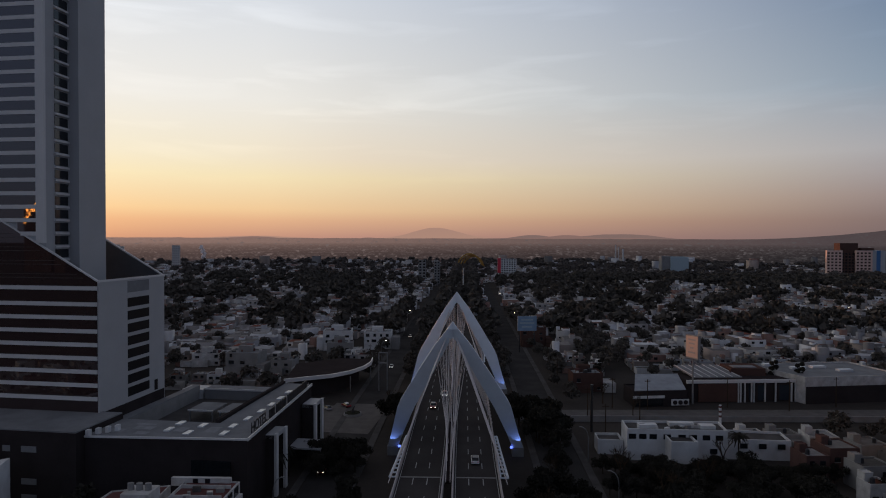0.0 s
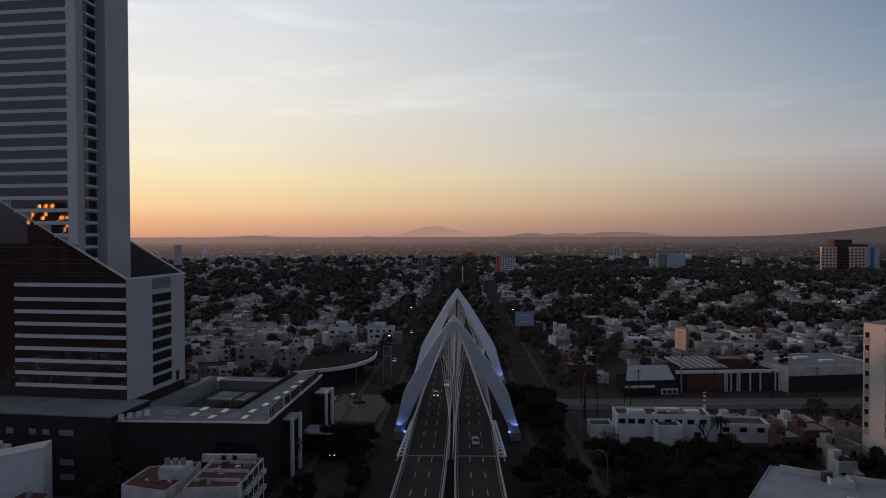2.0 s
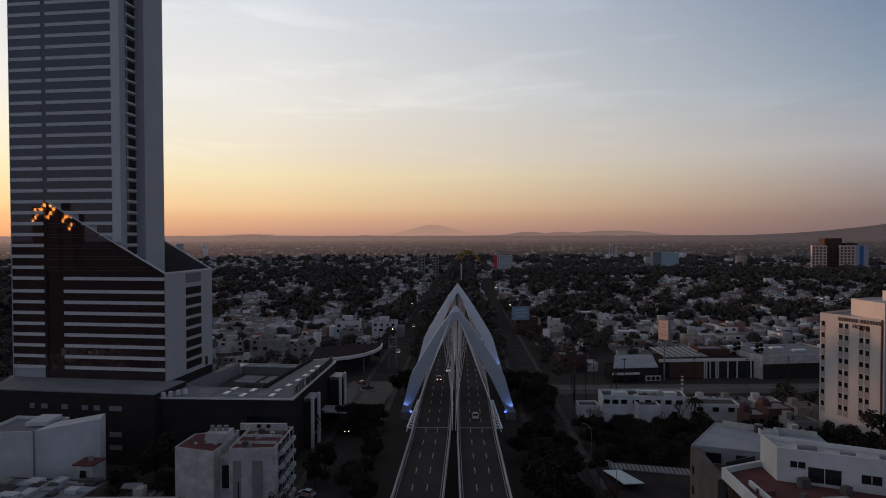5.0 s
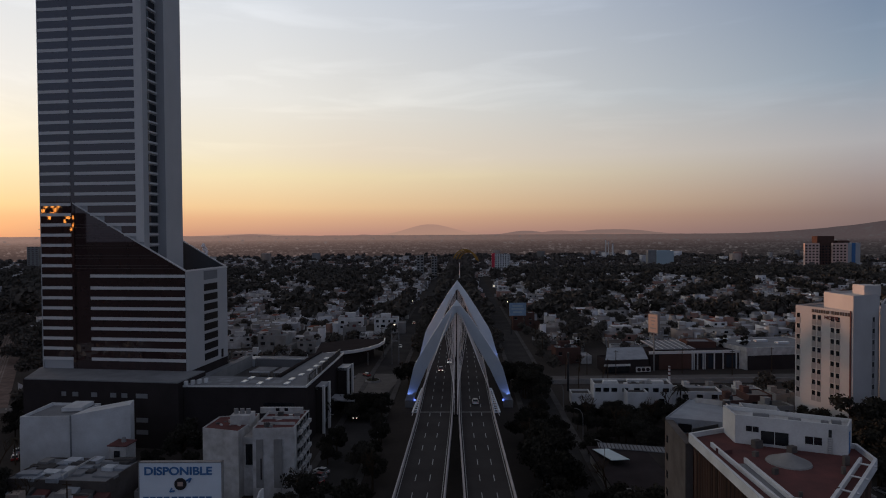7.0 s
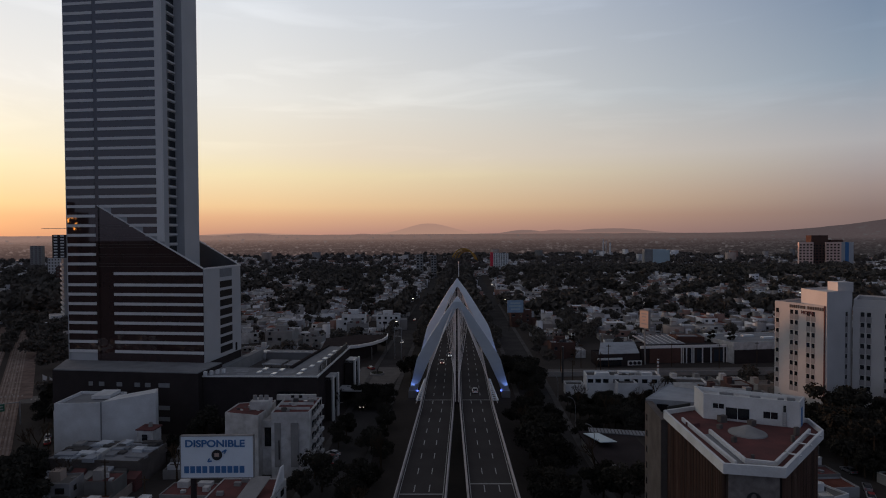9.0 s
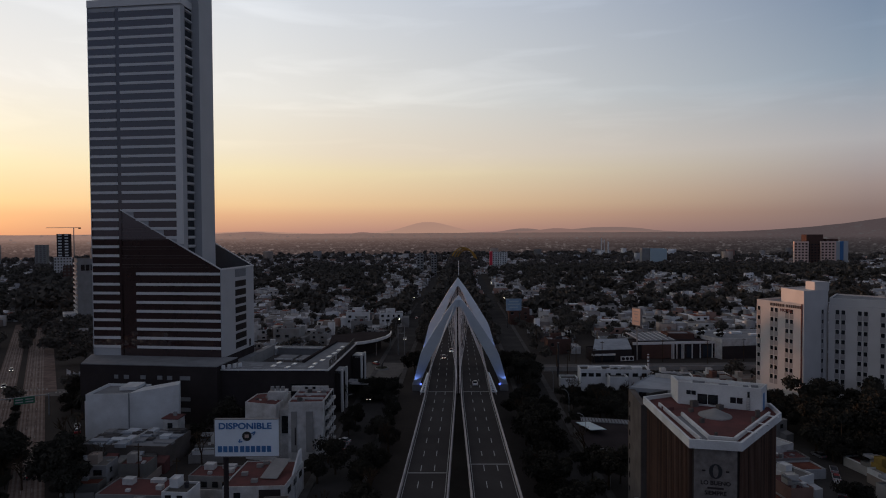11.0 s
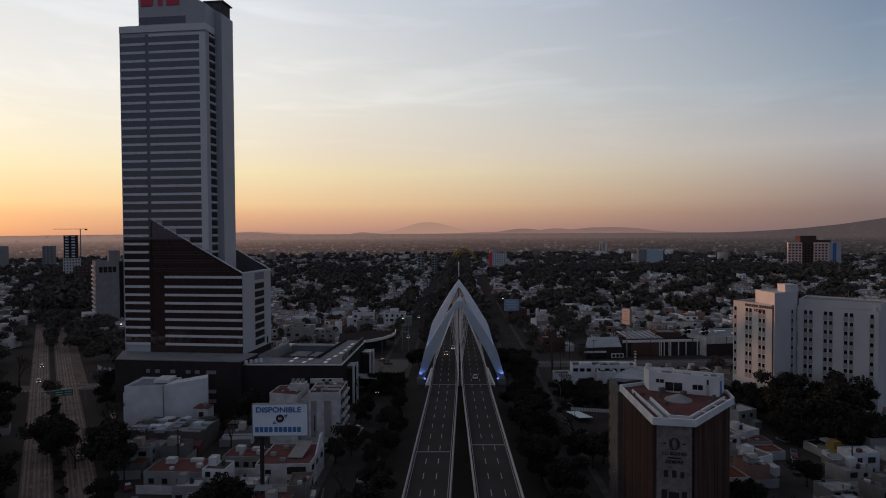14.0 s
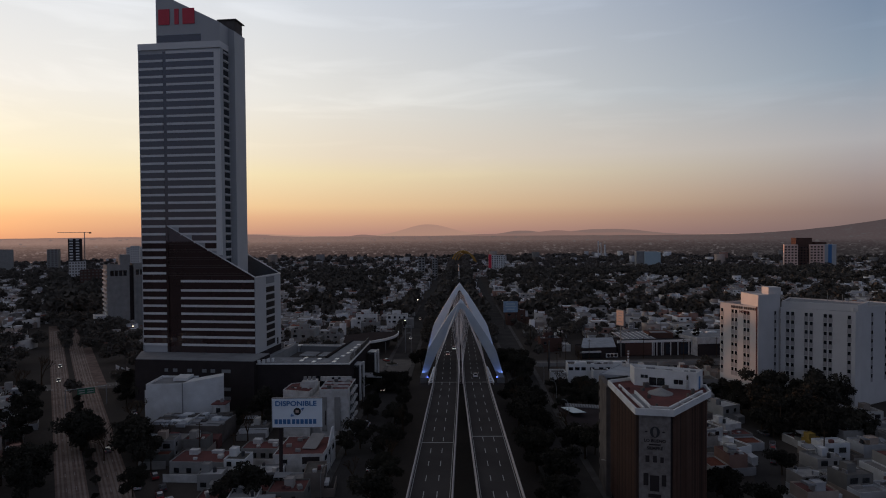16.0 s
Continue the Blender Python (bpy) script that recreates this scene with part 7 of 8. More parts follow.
def green(x, y):
    """Where tree cover is dense: known groves, with ragged edges, and broken cover elsewhere."""
    g = 0.5 * noise.noise((x / 48.0, y / 60.0, 8.7)) + 0.4 * noise.noise((x / 150.0, y / 210.0, 3.1))
    for cx, cy, rx, ry in GROVES:
        q = ((x - cx) / rx) ** 2 + ((y - cy) / ry) ** 2
        if q < 2.2:
            g += 0.5 * (1.3 - q * 0.7)
    return g


hv, hf, rv, rf, wv_, wf_ = [], [], [], [], [], []
tree_spots = []


def far_house(x, y, w, d, h, a, z, extras=True):
    c, s = math.cos(a), math.sin(a)
    if extras and y < 1150:
        for _ in range(5 if y < 600 else 3 if y < 900 else 2):
            u, v = random.uniform(-w * 0.55, w * 0.55), random.uniform(-d * 0.6, d * 0.5)
            up = random.random() < 0.35
            far_house(x + c * u - s * v, y + s * u + c * v, random.uniform(1.6, 5.0), random.uniform(1.8, 5.5), h + random.uniform(0.6, 2.4) if up else h * random.uniform(0.35, 0.85), a, z, False)
    q = [(x + c * u - s * v, y + s * u + c * v) for u, v in ((-w / 2, -d / 2), (w / 2, -d / 2), (w / 2, d / 2), (-w / 2, d / 2))]
    o = len(hv)
    hv.extend([(*p, z - 2) for p in q] + [(*p, z + h) for p in q])
    hf.extend([(o, o + 1, o + 5, o + 4), (o + 1, o + 2, o + 6, o + 5), (o + 2, o + 3, o + 7, o + 6), (o + 3, o, o + 4, o + 7), (o + 4, o + 5, o + 6, o + 7)])
    i = 0.3
    q2 = [(x + c * u - s * v, y + s * u + c * v) for u, v in ((-w / 2 + i, -d / 2 + i), (w / 2 - i, -d / 2 + i), (w / 2 - i, d / 2 - i), (-w / 2 + i, d / 2 - i))]
    o = len(rv)
    rv.extend([(*p, z + h + 0.06) for p in q2])
    rf.append((o, o + 1, o + 2, o + 3))
    if y < 1300 and extras:
        for fl in range(max(1, int(h // 3))):
            for u in (-w * 0.25, w * 0.22):
                ww = random.uniform(0.6, 1.2)
                o = len(wv_)
                zz = z + 1.0 + fl * 3
                e = -d / 2 - 0.05
                for uu, z_ in ((u - ww, zz), (u + ww, zz), (u + ww, zz + 1.3), (u - ww, zz + 1.3)):
                    wv_.append((x + c * uu - s * e, y + s * uu + c * e, z_))
                wf_.append((o, o + 1, o + 2, o + 3))


random.seed(11)
y = 292.0
row = 0
while y < 1650:
    half = 0.80 * (y + 70) + 40
    x = -half
    street = (row % 2 == 1)
    while x < half:
        w = random.uniform(5.2, 10.5) * (1.8 if random.random() < 0.06 else 1)
        d = random.uniform(7, 12)
        xx, yy = x + w / 2, y + random.uniform(-2, 2)
        g = green(xx, yy)
        if clear(xx, yy, 6):
            if g > (0.36 if yy < 700 else 0.29 if yy < 900 else 0.31) + (0.12 if xx < -230 else 0) - (0.14 if xx > 120 and yy > 960 else 0) or random.random() < (0.06 if yy < 500 else 0.05):
                tree_spots.append((xx, yy))
                if random.random() < 0.7:
                    tree_spots.append((xx + random.uniform(-5, 5), yy + random.uniform(6, 12)))
            else:
                a = 8 * noise.noise((xx / 260.0, yy / 260.0, 1.0))
                if y < 345 and abs(xx) < 210:
                    place(KINDS[random.randrange(len(KINDS))], xx, yy, 0, a * 2 + random.choice((0, 0, 180)), random.uniform(0.72, 0.92))
                else:
                    h = random.choice((2.6, 2.8, 3.2, 3.4, 5.6, 5.8, 6.2)) * (1 if random.random() < 0.992 else 1.7)
                    far_house(xx, yy, w, d, h, radians(a * 2), terrain(xx, yy))
                if random.random() < (0.4 if yy < 500 else 0.2 if yy < 900 else 0.1):
                    tree_spots.append((xx + random.uniform(-4, 4), yy - 9))
        x += w + (0.6 if random.random() < 0.85 else 9)
    y += (12.5 if not street else 19) if y < 385 else (11.5 if not street else 18)
    row += 1
# mid-rise blocks standing out of the last districts
random.seed(23)
for _ in range(90):
    yy = random.uniform(1180, 1640)
    xx = random.uniform(-0.74, 0.74) * yy
    if clear(xx, yy, 14) and abs(xx + 30) > 40:
        w = random.uniform(7, 20)
        far_house(xx, yy, w, random.uniform(7, 14), random.choice((8, 9, 10, 12, 15, 20)) * random.uniform(0.9, 1.15), radians(random.uniform(-25, 25)), terrain(xx, yy), False)
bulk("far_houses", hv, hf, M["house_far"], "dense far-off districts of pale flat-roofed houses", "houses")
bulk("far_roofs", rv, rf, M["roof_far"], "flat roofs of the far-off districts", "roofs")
bulk("far_windows", wv_, wf_, M["window"], "small dark windows of the far-off houses", "windows")

# ---------- trees ----------
random.seed(5)
HAND = []
for y in range(60, 184, 7):           # dense planting along both flanks of the viaduct
    HAND.append((-22.0 + random.uniform(-2.2, 1.6), y + random.uniform(-3, 3), random.uniform(0.5, 1.0)))
    HAND.append((21.8 + random.uniform(-1.6, 2.2), y + random.uniform(-3, 3), random.uniform(0.55, 1.15)))
for k in range(16):                   # clipped trees beside the plaza
    HAND.append((random.uniform(-40, -24), random.uniform(194, 206), random.uniform(0.5, 0.68)))
for k in range(9):
    HAND.append((random.uniform(24, 31), random.uniform(196, 240), random.uniform(0.7, 1.05)))
for y in range(240, 520, 13):
    HAND += [(-18 + random.uniform(-2, 2), y + random.uniform(-3, 3), random.uniform(0.6, 1.0)), (23 + random.uniform(-2, 2), y + random.uniform(-3, 3), random.uniform(0.6, 1.0)),
             (-38 + random.uniform(-2, 2), y + 70, random.uniform(0.6, 1.0)), (45 + random.uniform(-3, 3), y + 30, random.uniform(0.6, 1.1))]
for k in range(46):                   # garden behind the corner office
    HAND.append((random.uniform(50, 86), random.uniform(170, 198), random.uniform(0.5, 0.7)))
for k in range(28):                   # dark grove before the white hotel
    HAND.append((random.uniform(98, 126) if k % 2 else random.uniform(118, 141), random.uniform(134, 162) if k % 2 else random.uniform(156, 168), random.uniform(0.7, 1.1)))
for k in range(12):                   # avenue median
    s = k * 11 - 6
    HAND.append((-98.4 + av.x * s + random.uniform(-0.8, 0.8), 96 + av.y * s, random.uniform(0.25, 0.4)))
HAND += [(-119.5, 126.5, 1.15), (-123.5, 131.5, 1.1), (-116.0, 122.5, 0.9), (-128.5, 141.0, 0.6), (-95.2, 113.0, 1.2), (-99.0, 117.5, 0.95), (-92.0, 109.0, 0.8)]
for k in range(16):
    s = k * 13 + 120
    if s > 235:
        HAND.append((-98.4 + av.x * s, 96 + av.y * s, random.uniform(0.6, 1.0)))
    HAND.append((-120 + av.x * s + random.uniform(-6, 0), 96 + av.y * s - 18, random.uniform(0.7, 1.1)))
    HAND.append((-76 + av.x * s + random.uniform(0, 6), 96 + av.y * s + 14, random.uniform(0.8, 1.2)))
HAND += [(37 + (k * 7.3) % 19, 166 + (k * 11.7) % 36, 0.45 + (k % 4) * 0.08) for k in range(20)]      # dark yard trees
HAND += [(x_, 195.0 + (x_ * 7 % 5) * 0.5, 0.42 + (x_ % 3) * 0.08) for x_ in range(56, 98, 4)]
HAND += [(-104, 132, 0.8), (-114, 93, 1.2), (-118, 99, 1.0), (-111, 88, 1.0), (-99, 122, 0.8), (-54, 87, 1.0), (-58, 84, 0.9), (-32.5, 128, 0.8), (-36, 122, 0.7), (-67, 150, 0.9), (-72, 156, 1.0), (-66, 160, 1.0), (-60, 160, 0.9), (-76, 148, 0.8),
         (-34, 158, 0.7), (-33, 166, 0.7), (33, 122, 0.8), (36, 118, 0.9), (40, 122, 0.9), (64, 92, 0.9), (63, 84, 0.9), (70, 80, 1.0), (30, 176, 0.7), (-156, 150, 1.0), (-140, 128, 1.1), (-172, 178, 1.0), (-128, 112, 1.0), (-210, 205, 1.1), (-225, 215, 1.0),
         (-186, 190, 1.0), (118, 233, 1.15), (122, 236, 1.2), (127.5, 231, 1.2), (132, 227, 0.75), (140, 232, 0.8), (150, 234, 0.8), (146, 224, 0.8), (103, 166, 0.9), (88, 90, 0.7), (88, 106, 0.6), (-86, 92, 0.7), (-90, 104, 0.6)]
for k in range(24):
    HAND.append((random.uniform(99, 138), random.uniform(136, 168), random.choice((0.6, 0.75, 0.9, 1.0, 1.15, 1.35))))
for k in range(12):
    y_ = random.uniform(176, 222)
    HAND.append((-98.4 - (y_ - 96) * 0.659 + random.uniform(19, 34), y_, random.uniform(0.5, 0.95)))
for k in range(12):
    HAND.append((random.uniform(108, 126), random.uniform(128, 140), random.uniform(1.0, 1.35)))
for k in range(9):
    HAND.append((104 + k * 1.7, 186 - k * 3.0, 0.72))
HAND = [(x, y, s) for x, y, s in HAND if not (184 < y < 238 and 13 < abs(x) < 23.5) and not (255 < y < 295 and 13 < abs(x) < 27)]
HAND.sort(key=lambda p: math.hypot(p[0], p[1] - 20))
for x, y, s in HAND[:275] + [(-120.5, 127, 1.0), (-123.8, 132, 0.85), (-104.5, 129, 1.2), (-101.5, 125.5, 0.9), (-117, 96.5, 1.2)]:
    place(TREES[random.randrange(len(TREES))], x, y, 0, random.uniform(0, 360), s)
tree_spots += [(x, y) for x, y, s in HAND[275:]]
for x, y, s in ((78, 208, 0.95), (-41.5, 190, 0.9), (-41, 197, 0.8), (-112, 132, 0.8), (-128, 140, 0.8), (82, 214, 0.7), (112, 170, 0.8), (-118, 158, 0.8), (-131, 182, 0.9), (-134, 190, 0.8), (-128, 176, 0.9)):
    place(PALM, x, y, 0, random.uniform(0, 360), s)

for x, y, s in ((125.6, 285.5, 1.3), (127.4, 286, 1.35), (133.4, 281.5, 1.3), (135.4, 282, 1.35), (150, 290, 0.9), (60, 300, 0.9), (62, 302, 1.0), (20, 560, 1.0), (-52, 330, 0.9)):
    place(CYPRESS, x, y, 0, 0, s)

for k, (x, y, s) in enumerate(((-178, 172, 1.1), (-108, 118, 1.0), (-90, 110, 0.9), (-196, 205, 1.0), (-30.5, 100, 0.9), (42, 190, 1.2), (124, 152, 1.2), (137, 160, 1.3), (56, 270, 1.0), (62, 252, 0.9), (-22, 262, 0.8), (-126, 100, 1.0), (20, 150, 1.3), (21, 164, 1.2), (20.5, 118, 1.2), (-20, 142, 1.1), (-21, 108, 1.2), (22, 240, 1.2), (-109, 139, 1.6), (-184, 204, 1.7), (-92, 124, 1.2), (34, 134, 1.2), (48, 176, 1.3), (60, 186, 1.2), (72, 204, 1.1), (112, 138, 1.2), (128, 141, 1.2), (-70, 134, 1.1), (-36, 136, 1.0), (26, 190, 1.0), (-190, 200, 1.3))):
    place(BARE[k % 2], x, y, 0, k * 50, s)

for k in range(150):                  # the avenue runs into a dense wood further out
    s, o_ = 265 + 330 * random.random() ** 1.2, random.uniform(-5, 30)
    if s < 340 and -9 < o_ < 9 and abs(o_) > 2.5:
        continue
    tree_spots.append((-98.4 + av.x * s + av.y * o_, 96 + av.y * s - av.x * o_, 1.35))
for cx, cy, rx, ry, n in ((-204, 302, 14, 12, 9), (-181, 268, 9, 7, 5), (-236, 350, 16, 18, 10), (-259, 296, 12, 10, 8), (-233, 249, 11, 9, 7), (-213, 222, 9, 7, 5)):
    for k in range(n):                # dark stands of trees on both sides of the junction
        tree_spots.append((cx + random.uniform(-rx, rx), cy + random.uniform(-ry, ry), 1.4))
for k in range(110):                  # trees along the avenue beyond the bridge
    yy = 515 + k * 9
    for o_ in (-15, -11.5, 11.5, 15, 0) if yy > 640 else (-14, 14):
        tree_spots.append((10 + (yy - 900) * 0.02 + o_ + random.uniform(-1.2, 1.2), yy + random.uniform(-3, 3)))
for k in range(60):
    s = 500 + k * 9
    for o_ in (0, 12):
        tree_spots.append((-98.4 + av.x * s + av.y * (o_ + random.uniform(-3, 3)), 96 + av.y * s - av.x * (o_ + random.uniform(-3, 3))))
tv, tf, tv2, tf2 = [], [], [], []
cloud = [leaf_cloud(120, [(0, 0, 5.4, 3.2), (1.8, 0.6, 5.0, 2.2), (-1.7, -0.8, 5.2, 2.3), (0.3, 1.8, 6.6, 2.0)], 1.0, 90 + k) for k in range(5)]
finer = [leaf_cloud(420, [(0, 0, 5.4, 3.2), (1.8, 0.6, 5.0, 2.2), (-1.7, -0.8, 5.2, 2.3), (0.3, 1.8, 6.6, 2.0)], 0.55, 80 + k) for k in range(5)]
count, count2 = 0, 0
for x, y, *big in tree_spots:
    v, f = (finer if y < 420 else cloud)[random.randrange(5)]
    s = (random.uniform(0.8, 1.75) if y > 420 else random.uniform(0.6, 1.0)) * (big[0] if big else 1)
    a = random.uniform(0, 6.28)
    c, n = math.cos(a) * s, math.sin(a) * s
    z = terrain(x, y)
    w = np.stack([v[:, 0] * c - v[:, 1] * n + x, v[:, 0] * n + v[:, 1] * c + y, v[:, 2] * s + z], axis=1)
    # the farthest trees get the leaf colour with most haze painted in
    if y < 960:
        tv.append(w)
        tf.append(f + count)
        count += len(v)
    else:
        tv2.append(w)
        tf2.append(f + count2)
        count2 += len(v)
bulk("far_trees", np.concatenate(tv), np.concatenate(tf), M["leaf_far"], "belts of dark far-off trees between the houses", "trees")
bulk("dusty_trees", np.concatenate(tv2), np.concatenate(tf2), M["leaf_hazed"], "grey-green trees on the far plain, haze put into their colour", "trees")

# ---------- far ridges ----------
def ridge(name, dist, base, humps, color, label):
    m = bpy.data.materials.new(name)
    m.use_nodes = True
    N, Lk = m.node_tree.nodes, m.node_tree.links
    p = N["Principled BSDF"]
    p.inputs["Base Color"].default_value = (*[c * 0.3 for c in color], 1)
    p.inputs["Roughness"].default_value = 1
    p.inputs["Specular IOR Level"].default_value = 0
    # emission paints the haze that lies before the ridge
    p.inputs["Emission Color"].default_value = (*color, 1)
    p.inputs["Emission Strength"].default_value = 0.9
    b = Build()
    n = 220
    top = []
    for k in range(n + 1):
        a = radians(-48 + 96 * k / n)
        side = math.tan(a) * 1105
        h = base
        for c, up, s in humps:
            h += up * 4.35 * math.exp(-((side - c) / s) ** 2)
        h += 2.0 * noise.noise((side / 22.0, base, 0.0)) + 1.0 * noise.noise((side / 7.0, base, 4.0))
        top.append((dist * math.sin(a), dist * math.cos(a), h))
    b.raw([(x, y, -5) for x, y, z in top] + top, [(k, k + 1, n + 2 + k, n + 1 + k) for k in range(n)])
    ob = part(name, b, m, kind="structure")
    return tagged(ob, label, "backdrop")


def far_plain():
    """The last hazy districts of the plain and the hill beyond, too far off to shift."""
    R = 1690
    m = bpy.data.materials.new("painted_haze")
    m.use_nodes = True
    N, Lk = m.node_tree.nodes, m.node_tree.links
    p = N["Principled BSDF"]
    p.inputs["Base Color"].default_value = (0.04, 0.035, 0.035, 1)
    p.inputs["Roughness"].default_value = 1
    p.inputs["Specular IOR Level"].default_value = 0
    tc = N.new("ShaderNodeTexCoord")
    sep = N.new("ShaderNodeSeparateXYZ")
    Lk.new(tc.outputs["Object"], sep.inputs[0])

    def calc(op, *a):
        x = N.new("ShaderNodeMath")
        x.operation = op
        for k, v in enumerate(a):
            if isinstance(v, (int, float)):
                x.inputs[k].default_value = v
            else:
                Lk.new(v, x.inputs[k])
        return x.outputs[0]

    # the plain recedes: its streets and belts grow finer towards the skyline
    away = calc("DIVIDE", 66.0, calc("MAXIMUM", calc("SUBTRACT", 66.0, sep.outputs[2]), 9.0))
    lie = N.new("ShaderNodeCombineXYZ")
    Lk.new(calc("MULTIPLY", sep.outputs[0], away), lie.inputs[0])
    Lk.new(calc("MULTIPLY", sep.outputs[1], away), lie.inputs[1])
    Lk.new(calc("MULTIPLY", calc("MAXIMUM", calc("SUBTRACT", sep.outputs[2], 57.0), 0.0), 30.0), lie.inputs[2])

    def grain(scale, lo, hi):
        mp, nz, mr = N.new("ShaderNodeMapping"), N.new("ShaderNodeTexNoise"), N.new("ShaderNodeMapRange")
        mp.inputs["Scale"].default_value = scale
        Lk.new(lie.outputs[0], mp.inputs[0])
        Lk.new(mp.outputs[0], nz.inputs[0])
        nz.inputs["Scale"].default_value = 1.0
        nz.inputs["Detail"].default_value = 6
        nz.inputs["Roughness"].default_value = 0.7
        mr.inputs[1].default_value, mr.inputs[2].default_value = lo, hi
        Lk.new(nz.outputs[0], mr.inputs[0])
        return mr.outputs[0]

    def blend(fac, a, b):
        x = N.new("ShaderNodeMix")
        x.data_type = "RGBA"
        for s, v in ((0, fac), (6, a), (7, b)):
            if isinstance(v, tuple):
                x.inputs[s].default_value = (*v, 1)
            else:
                Lk.new(v, x.inputs[s])
        return x.outputs[2]

    def cells(scale, lo, hi, where=None):
        mp, vo, sc, mr = N.new("ShaderNodeMapping"), N.new("ShaderNodeTexVoronoi"), N.new("ShaderNodeSeparateColor"), N.new("ShaderNodeMapRange")
        mp.inputs["Scale"].default_value = scale
        Lk.new(where or lie.outputs[0], mp.inputs[0])
        Lk.new(mp.outputs[0], vo.inputs[0])
        vo.inputs["Scale"].default_value = 1.0
        Lk.new(vo.outputs["Color"], sc.inputs[0])
        mr.inputs[1].default_value, mr.inputs[2].default_value = lo, hi
        Lk.new(sc.outputs[0], mr.inputs[0])
        return mr.outputs[0]

    def times(a, b):
        return calc("MULTIPLY", a, b)

    belts = grain((0.0050, 0.0034, 0.004), 0.40, 0.60)   # woods and built-up belts
    fine = times(cells((0.24, 0.24, 0.55), 0.35, 0.92, tc.outputs["Object"]), belts)
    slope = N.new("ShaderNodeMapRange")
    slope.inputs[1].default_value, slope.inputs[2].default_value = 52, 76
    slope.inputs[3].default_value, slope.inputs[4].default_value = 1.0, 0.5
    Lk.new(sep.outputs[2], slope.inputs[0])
    fine = times(fine, slope.outputs[0])
    big = cells((0.15, 0.15, 0.34), 0.962, 0.970, tc.outputs["Object"])        # larger pale blocks here and there
    side = N.new("ShaderNodeMapRange")                  # painted haze turns pinker towards the sunrise
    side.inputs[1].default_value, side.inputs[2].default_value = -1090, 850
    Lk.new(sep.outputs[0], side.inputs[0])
    rise = N.new("ShaderNodeMapRange")                  # painted haze turns the further rows paler
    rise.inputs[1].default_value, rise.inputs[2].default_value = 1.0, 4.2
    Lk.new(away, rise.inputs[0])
    # haze is painted into the emission colours, over plain and specks alike
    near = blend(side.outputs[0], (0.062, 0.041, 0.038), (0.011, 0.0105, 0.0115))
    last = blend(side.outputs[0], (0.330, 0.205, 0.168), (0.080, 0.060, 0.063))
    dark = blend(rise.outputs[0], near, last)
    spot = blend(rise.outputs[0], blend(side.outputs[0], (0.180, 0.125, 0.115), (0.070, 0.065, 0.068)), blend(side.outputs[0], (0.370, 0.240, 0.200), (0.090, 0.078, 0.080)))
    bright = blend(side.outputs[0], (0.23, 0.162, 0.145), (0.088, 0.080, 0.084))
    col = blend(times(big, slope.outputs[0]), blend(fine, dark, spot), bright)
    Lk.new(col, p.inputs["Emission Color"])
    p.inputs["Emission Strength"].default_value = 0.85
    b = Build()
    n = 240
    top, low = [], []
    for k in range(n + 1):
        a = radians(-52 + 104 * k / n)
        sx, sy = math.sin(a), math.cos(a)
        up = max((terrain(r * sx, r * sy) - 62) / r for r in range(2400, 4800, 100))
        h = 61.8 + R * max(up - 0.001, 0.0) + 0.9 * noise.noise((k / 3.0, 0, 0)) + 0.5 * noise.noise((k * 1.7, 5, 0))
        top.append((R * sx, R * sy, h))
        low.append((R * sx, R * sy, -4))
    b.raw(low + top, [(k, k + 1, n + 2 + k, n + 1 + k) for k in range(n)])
    return tagged(part("backdrop_far_plain", b, m, kind="structure"), "city plain and hill with mauve haze painted as glow", "backdrop")


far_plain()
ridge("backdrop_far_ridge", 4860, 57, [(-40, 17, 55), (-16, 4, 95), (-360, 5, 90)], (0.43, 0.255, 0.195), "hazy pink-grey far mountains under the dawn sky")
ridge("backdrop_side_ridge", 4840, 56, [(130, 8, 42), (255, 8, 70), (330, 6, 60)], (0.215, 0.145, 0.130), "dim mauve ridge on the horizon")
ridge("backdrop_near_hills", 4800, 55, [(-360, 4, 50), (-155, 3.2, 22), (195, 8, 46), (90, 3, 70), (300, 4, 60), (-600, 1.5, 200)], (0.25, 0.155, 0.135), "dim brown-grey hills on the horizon")

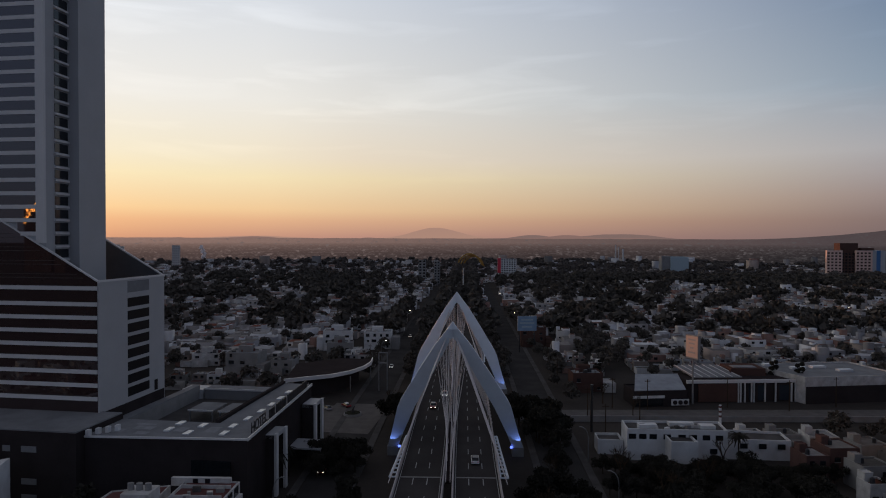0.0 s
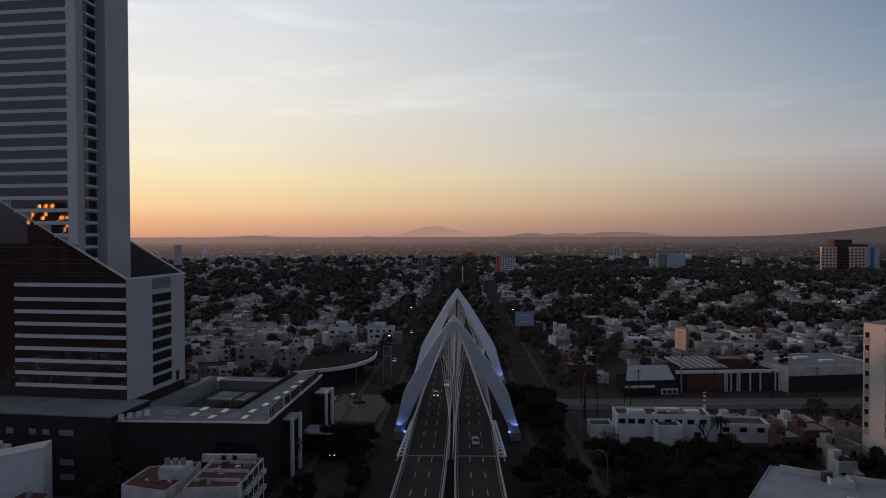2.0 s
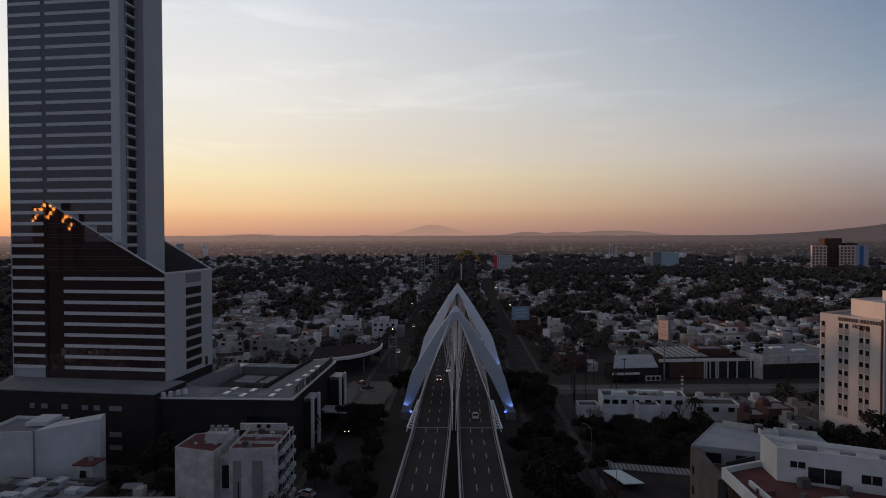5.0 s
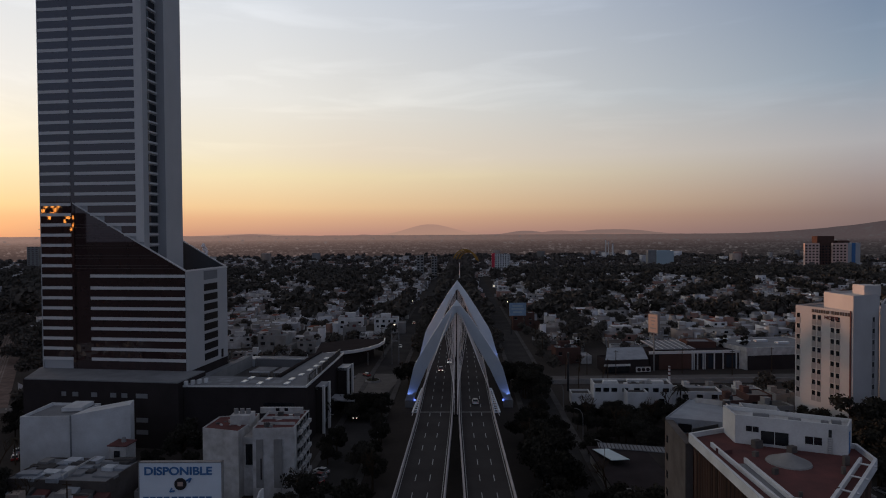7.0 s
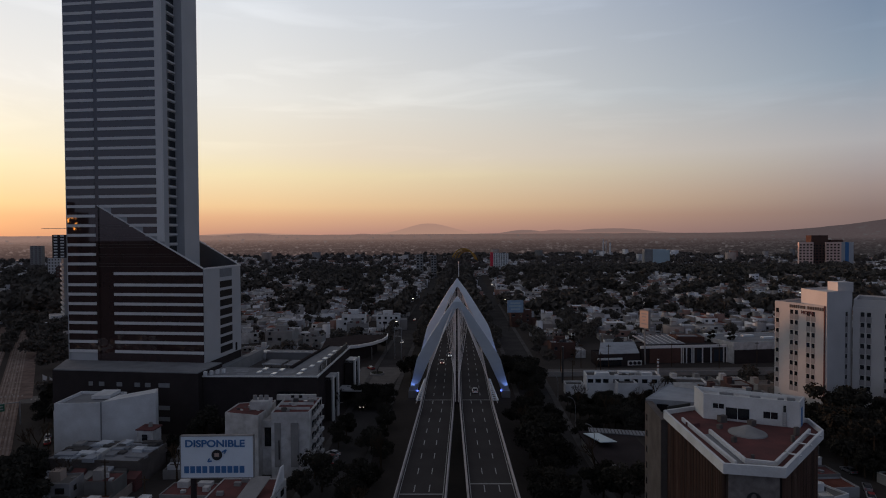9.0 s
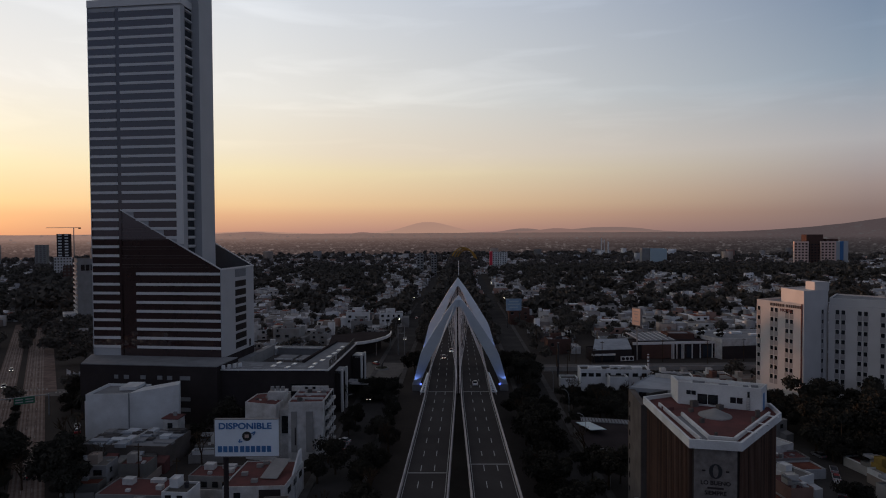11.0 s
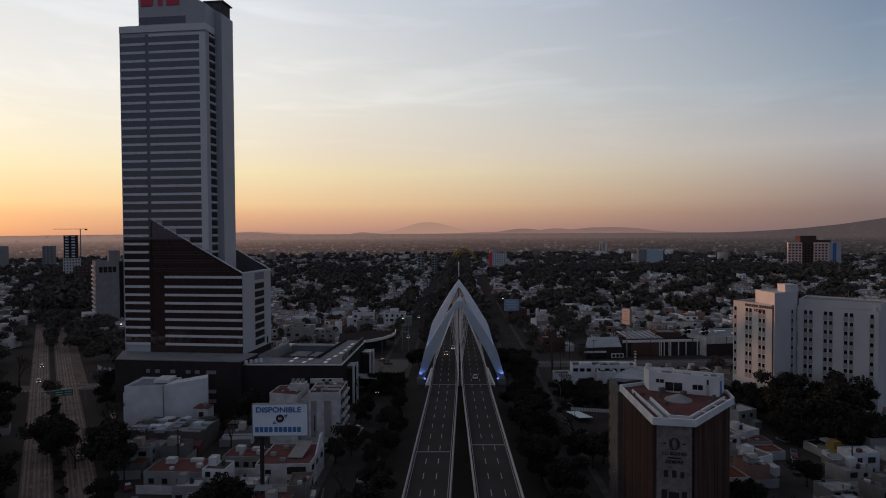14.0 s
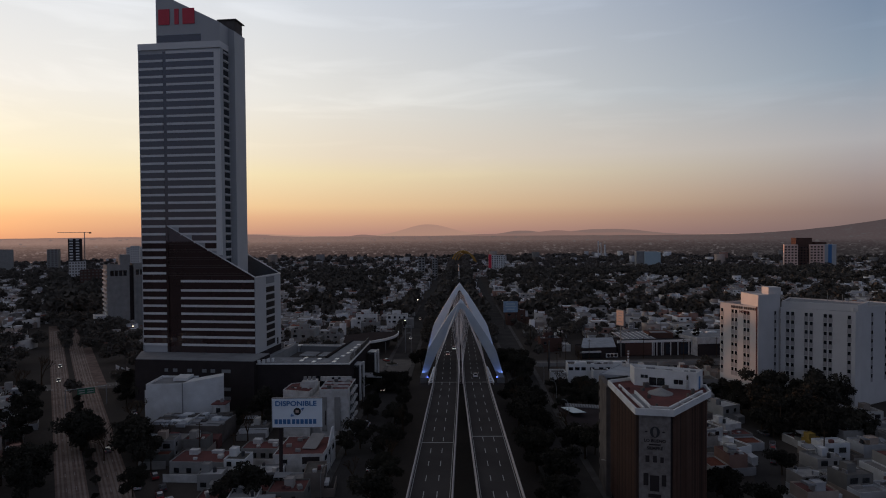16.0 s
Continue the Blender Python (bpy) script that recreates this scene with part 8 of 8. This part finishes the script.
# ---------- cars ----------
def make_car(seed):
    t = thing("car", "small parked saloon car with dark windows", "car", group="cars")
    prof = [(-2.1, 0.35), (2.1, 0.35), (2.15, 0.75), (1.2, 0.9), (-2.1, 0.95)]
    b = Build()
    n = len(prof)
    b.raw([(-0.86, u, z) for u, z in prof] + [(0.86, u, z) for u, z in prof], [tuple(range(n)), tuple(range(2 * n - 1, n - 1, -1))] + [(k, n + k, n + (k + 1) % n, (k + 1) % n) for k in range(n)])
    part("body", b, M["carpaint"], t)
    b = Build()
    b.loft([[(-0.8, -1.9, 0.92), (0.8, -1.9, 0.92), (0.8, 1.1, 0.9), (-0.8, 1.1, 0.9)], [(-0.62, -1.2, 1.42), (0.62, -1.2, 1.42), (0.62, 0.4, 1.42), (-0.62, 0.4, 1.42)]])
    part("cabin_glass", b, M["window"], t, "dark cabin glass")
    part("roof", Build().box(-0.62, 0.62, -1.2, 0.4, 1.41, 1.47), M["carpaint"], t)
    wh = Build().bar((-0.1, 0, 0), (0.1, 0, 0), 0.33, n=12).mesh("wheel", M["tyre"])
    rim_ = Build().bar((-0.12, 0, 0), (0.12, 0, 0), 0.2, n=10).mesh("rim", M["steel"])
    for u in (-0.8, 0.8):
        for v in (-1.3, 1.35):
            whl = part("wheel", wh, None, t)
            whl.location = (u, v, 0.33)
            part("rim", rim_, None, whl, "grey wheel rim")
    for u in (-0.6, 0.6):
        part("headlight", Build().box(u - 0.18, u + 0.18, 2.08, 2.17, 0.6, 0.75), M["headlamp"] if seed else M["skylight"], t, "headlight")
        part("tail_light", Build().box(u - 0.18, u + 0.18, -2.14, -2.08, 0.7, 0.85), M["red"], t, "red tail light")
    return t


PARKED, DRIVING = make_car(0), make_car(1)
tagged(DRIVING, "small saloon car with lit headlights on the road", "car")
lane = lambda s, k, y: AX(y) + s * off(y) + k * 2.95
for s, k, y, deg in ((-1, 0, 222, 180), (-1, 1, 236, 180)):
    place(DRIVING, lane(s, k, y), y, DECK + 0.05, deg)
for s, k, y in ((1, 0, 178),):
    place(PARKED, lane(s, k, y), y, DECK + 0.05, 0)
for x, y, deg in ((-34.5, 146, 62), (-34.5, 149.2, 62), (-34.5, 152.4, 62), (-34.5, 140, 60), (-28, 128, 0), (-26, 134, 2), (-27, 110, 0), (-79, 92, 30), (-80.5, 97, 30), (-75, 89, 40), (90.2, 114.5, -27), (92.6, 119.3, -27), (95.0, 124.2, -27), (97.6, 129.4, -27), (-38, 262, 40), (-44, 258, 40),
                  (-121, 162, 33), (-124, 167, 33), (-86.5, 105, 33), (31, 150, 0), (27, 190, 0), (100, 140, 8), (-88, 98, 32), (-111.5, 126, 33)):
    place(PARKED, x, y, 0.07, deg)
for x, y, deg in ((-140.5, 150.5, 213), (-186, 219, 213), (-29, 330, 180), (-27, 420, 180), (-33, 200, 180), (-205, 250, 213)):
    place(DRIVING, x, y, 0.07, deg)

# ---------- street lamps and poles ----------
def make_lamp(lit):
    t = thing("street_lamp", "curved steel street lamp column with a slim head", "street lamp", group="street lamps")
    b = Build()
    pts = [(0, 0, 0), (0, 0, 6.5), (0.25, 0, 8), (0.9, 0, 9), (1.9, 0, 9.5)]
    for p, q in zip(pts, pts[1:]):
        b.bar(p, q, 0.09, 0.08, 6)
    part("column", b, M["steel"], t, "curved steel column")
    part("lamp_head", Build().box(1.7, 2.5, -0.15, 0.15, 9.42, 9.56), M["lamp"] if lit else M["concrete"], t, "slim lamp head")
    return t


LIT, UNLIT = make_lamp(True), make_lamp(False)
for x, y, deg in ((-38, 108, 0), (-38, 128, 0), (-37.5, 172, 0), (37, 120, 180), (37.5, 150, 180), (38, 178, 180), (38, 210, 180), (37, 92, 180), (-37, 90, 0)):
    place(UNLIT, x, y, 0, deg)
for x, y, deg in ((44, 470, 180), (-180, 285, 0), (-206, 330, 180), (-36, 350, 0), (-34, 480, 0), (44, 620, 180), (300, 520, 0), (-260, 560, 0)):
    place(LIT, x, y, 0, deg)


def make_pole():
    t = thing("utility_pole", "dark utility pole with a crossarm", "utility pole", group="utility poles")
    part("pole", Build().bar((0, 0, 0), (0, 0, 11), 0.2, 0.13, 7), M["bark"], t)
    part("crossarm", Build().box(-1, 1, -0.08, 0.08, 10.2, 10.4), M["bark"], t)
    return t


POLE = make_pole()
for x, y in ((46, 249, ), (58, 264), (100, 266), (140, 268), (47, 228), (62, 244), (-66, 110), (-80, 120), (102, 110), (103, 135), (44, 300), (46, 340), (-39, 330), (70, 262), (120, 262)):
    place(POLE, x, y, 0, random.uniform(-10, 10))
mast = thing("dark_mast", "tall dark billboard mast", "mast", (44.5, 236, 0))
part("mast", Build().bar((0, 0, 0), (0, 0, 15), 0.45, n=10), M["black"], mast)


# ---------- worn lane lines on the avenue ----------
for cx in (-104.3, -92.4):
    b = Build()
    nx = Vector((-av.y, av.x, 0))
    for lane_ in (-1.15, 1.15):
        for s in range(-60, 330, 12):
            for ln in (3.0,):
                p = Vector((cx, 96, 0)) + av * s + nx * lane_
                q = p + av * ln
                b.raw([(p.x - nx.x * .1, p.y - nx.y * .1, 0.16), (p.x + nx.x * .1, p.y + nx.y * .1, 0.16), (q.x + nx.x * .1, q.y + nx.y * .1, 0.16), (q.x - nx.x * .1, q.y - nx.y * .1, 0.16)], [(0, 1, 2, 3)])
    tr_ = Build()
    for lane_ in (-2.9, -1.9, -0.5, 0.5, 1.9, 2.9):
        p, q = Vector((cx, 96, 0)) - av * 80 + nx * lane_, Vector((cx, 96, 0)) + av * 330 + nx * lane_
        w_ = 0.26 if abs(lane_) > 1 else 0.34
        tr_.raw([(p.x - nx.x * w_, p.y - nx.y * w_, 0.15), (p.x + nx.x * w_, p.y + nx.y * w_, 0.15), (q.x + nx.x * w_, q.y + nx.y * w_, 0.15), (q.x - nx.x * w_, q.y - nx.y * w_, 0.15)], [(3, 2, 1, 0)])
    tagged(part("trim_wheel_tracks", tr_, M["worn_track"], kind="structure"), "pale worn wheel tracks along the avenue lanes", "road surface")
    tagged(part("avenue_markings", b, M["old_line"], kind="structure"), "worn white lane lines on the avenue", "road marking")

# stop lines and crossings where the avenue meets the cross street
for p0, p1 in (((-186, 201), (-172, 205.4)), ((-178, 213), (-166, 217)), ((-160, 211), (-148, 214))):
    d = Vector((p1[0] - p0[0], p1[1] - p0[1], 0))
    b = Build()
    n_ = 9
    for k in range(n_):
        c0 = Vector((p0[0], p0[1], 0)) + d * ((k + 0.5) / n_)
        b.turned(c0.x, c0.y, 0.55, 2.6, 0.155, 0.17, 33)
    tagged(part("trim_crossing", b, M["old_line"], kind="structure"), "worn white pedestrian crossing bars", "road marking")
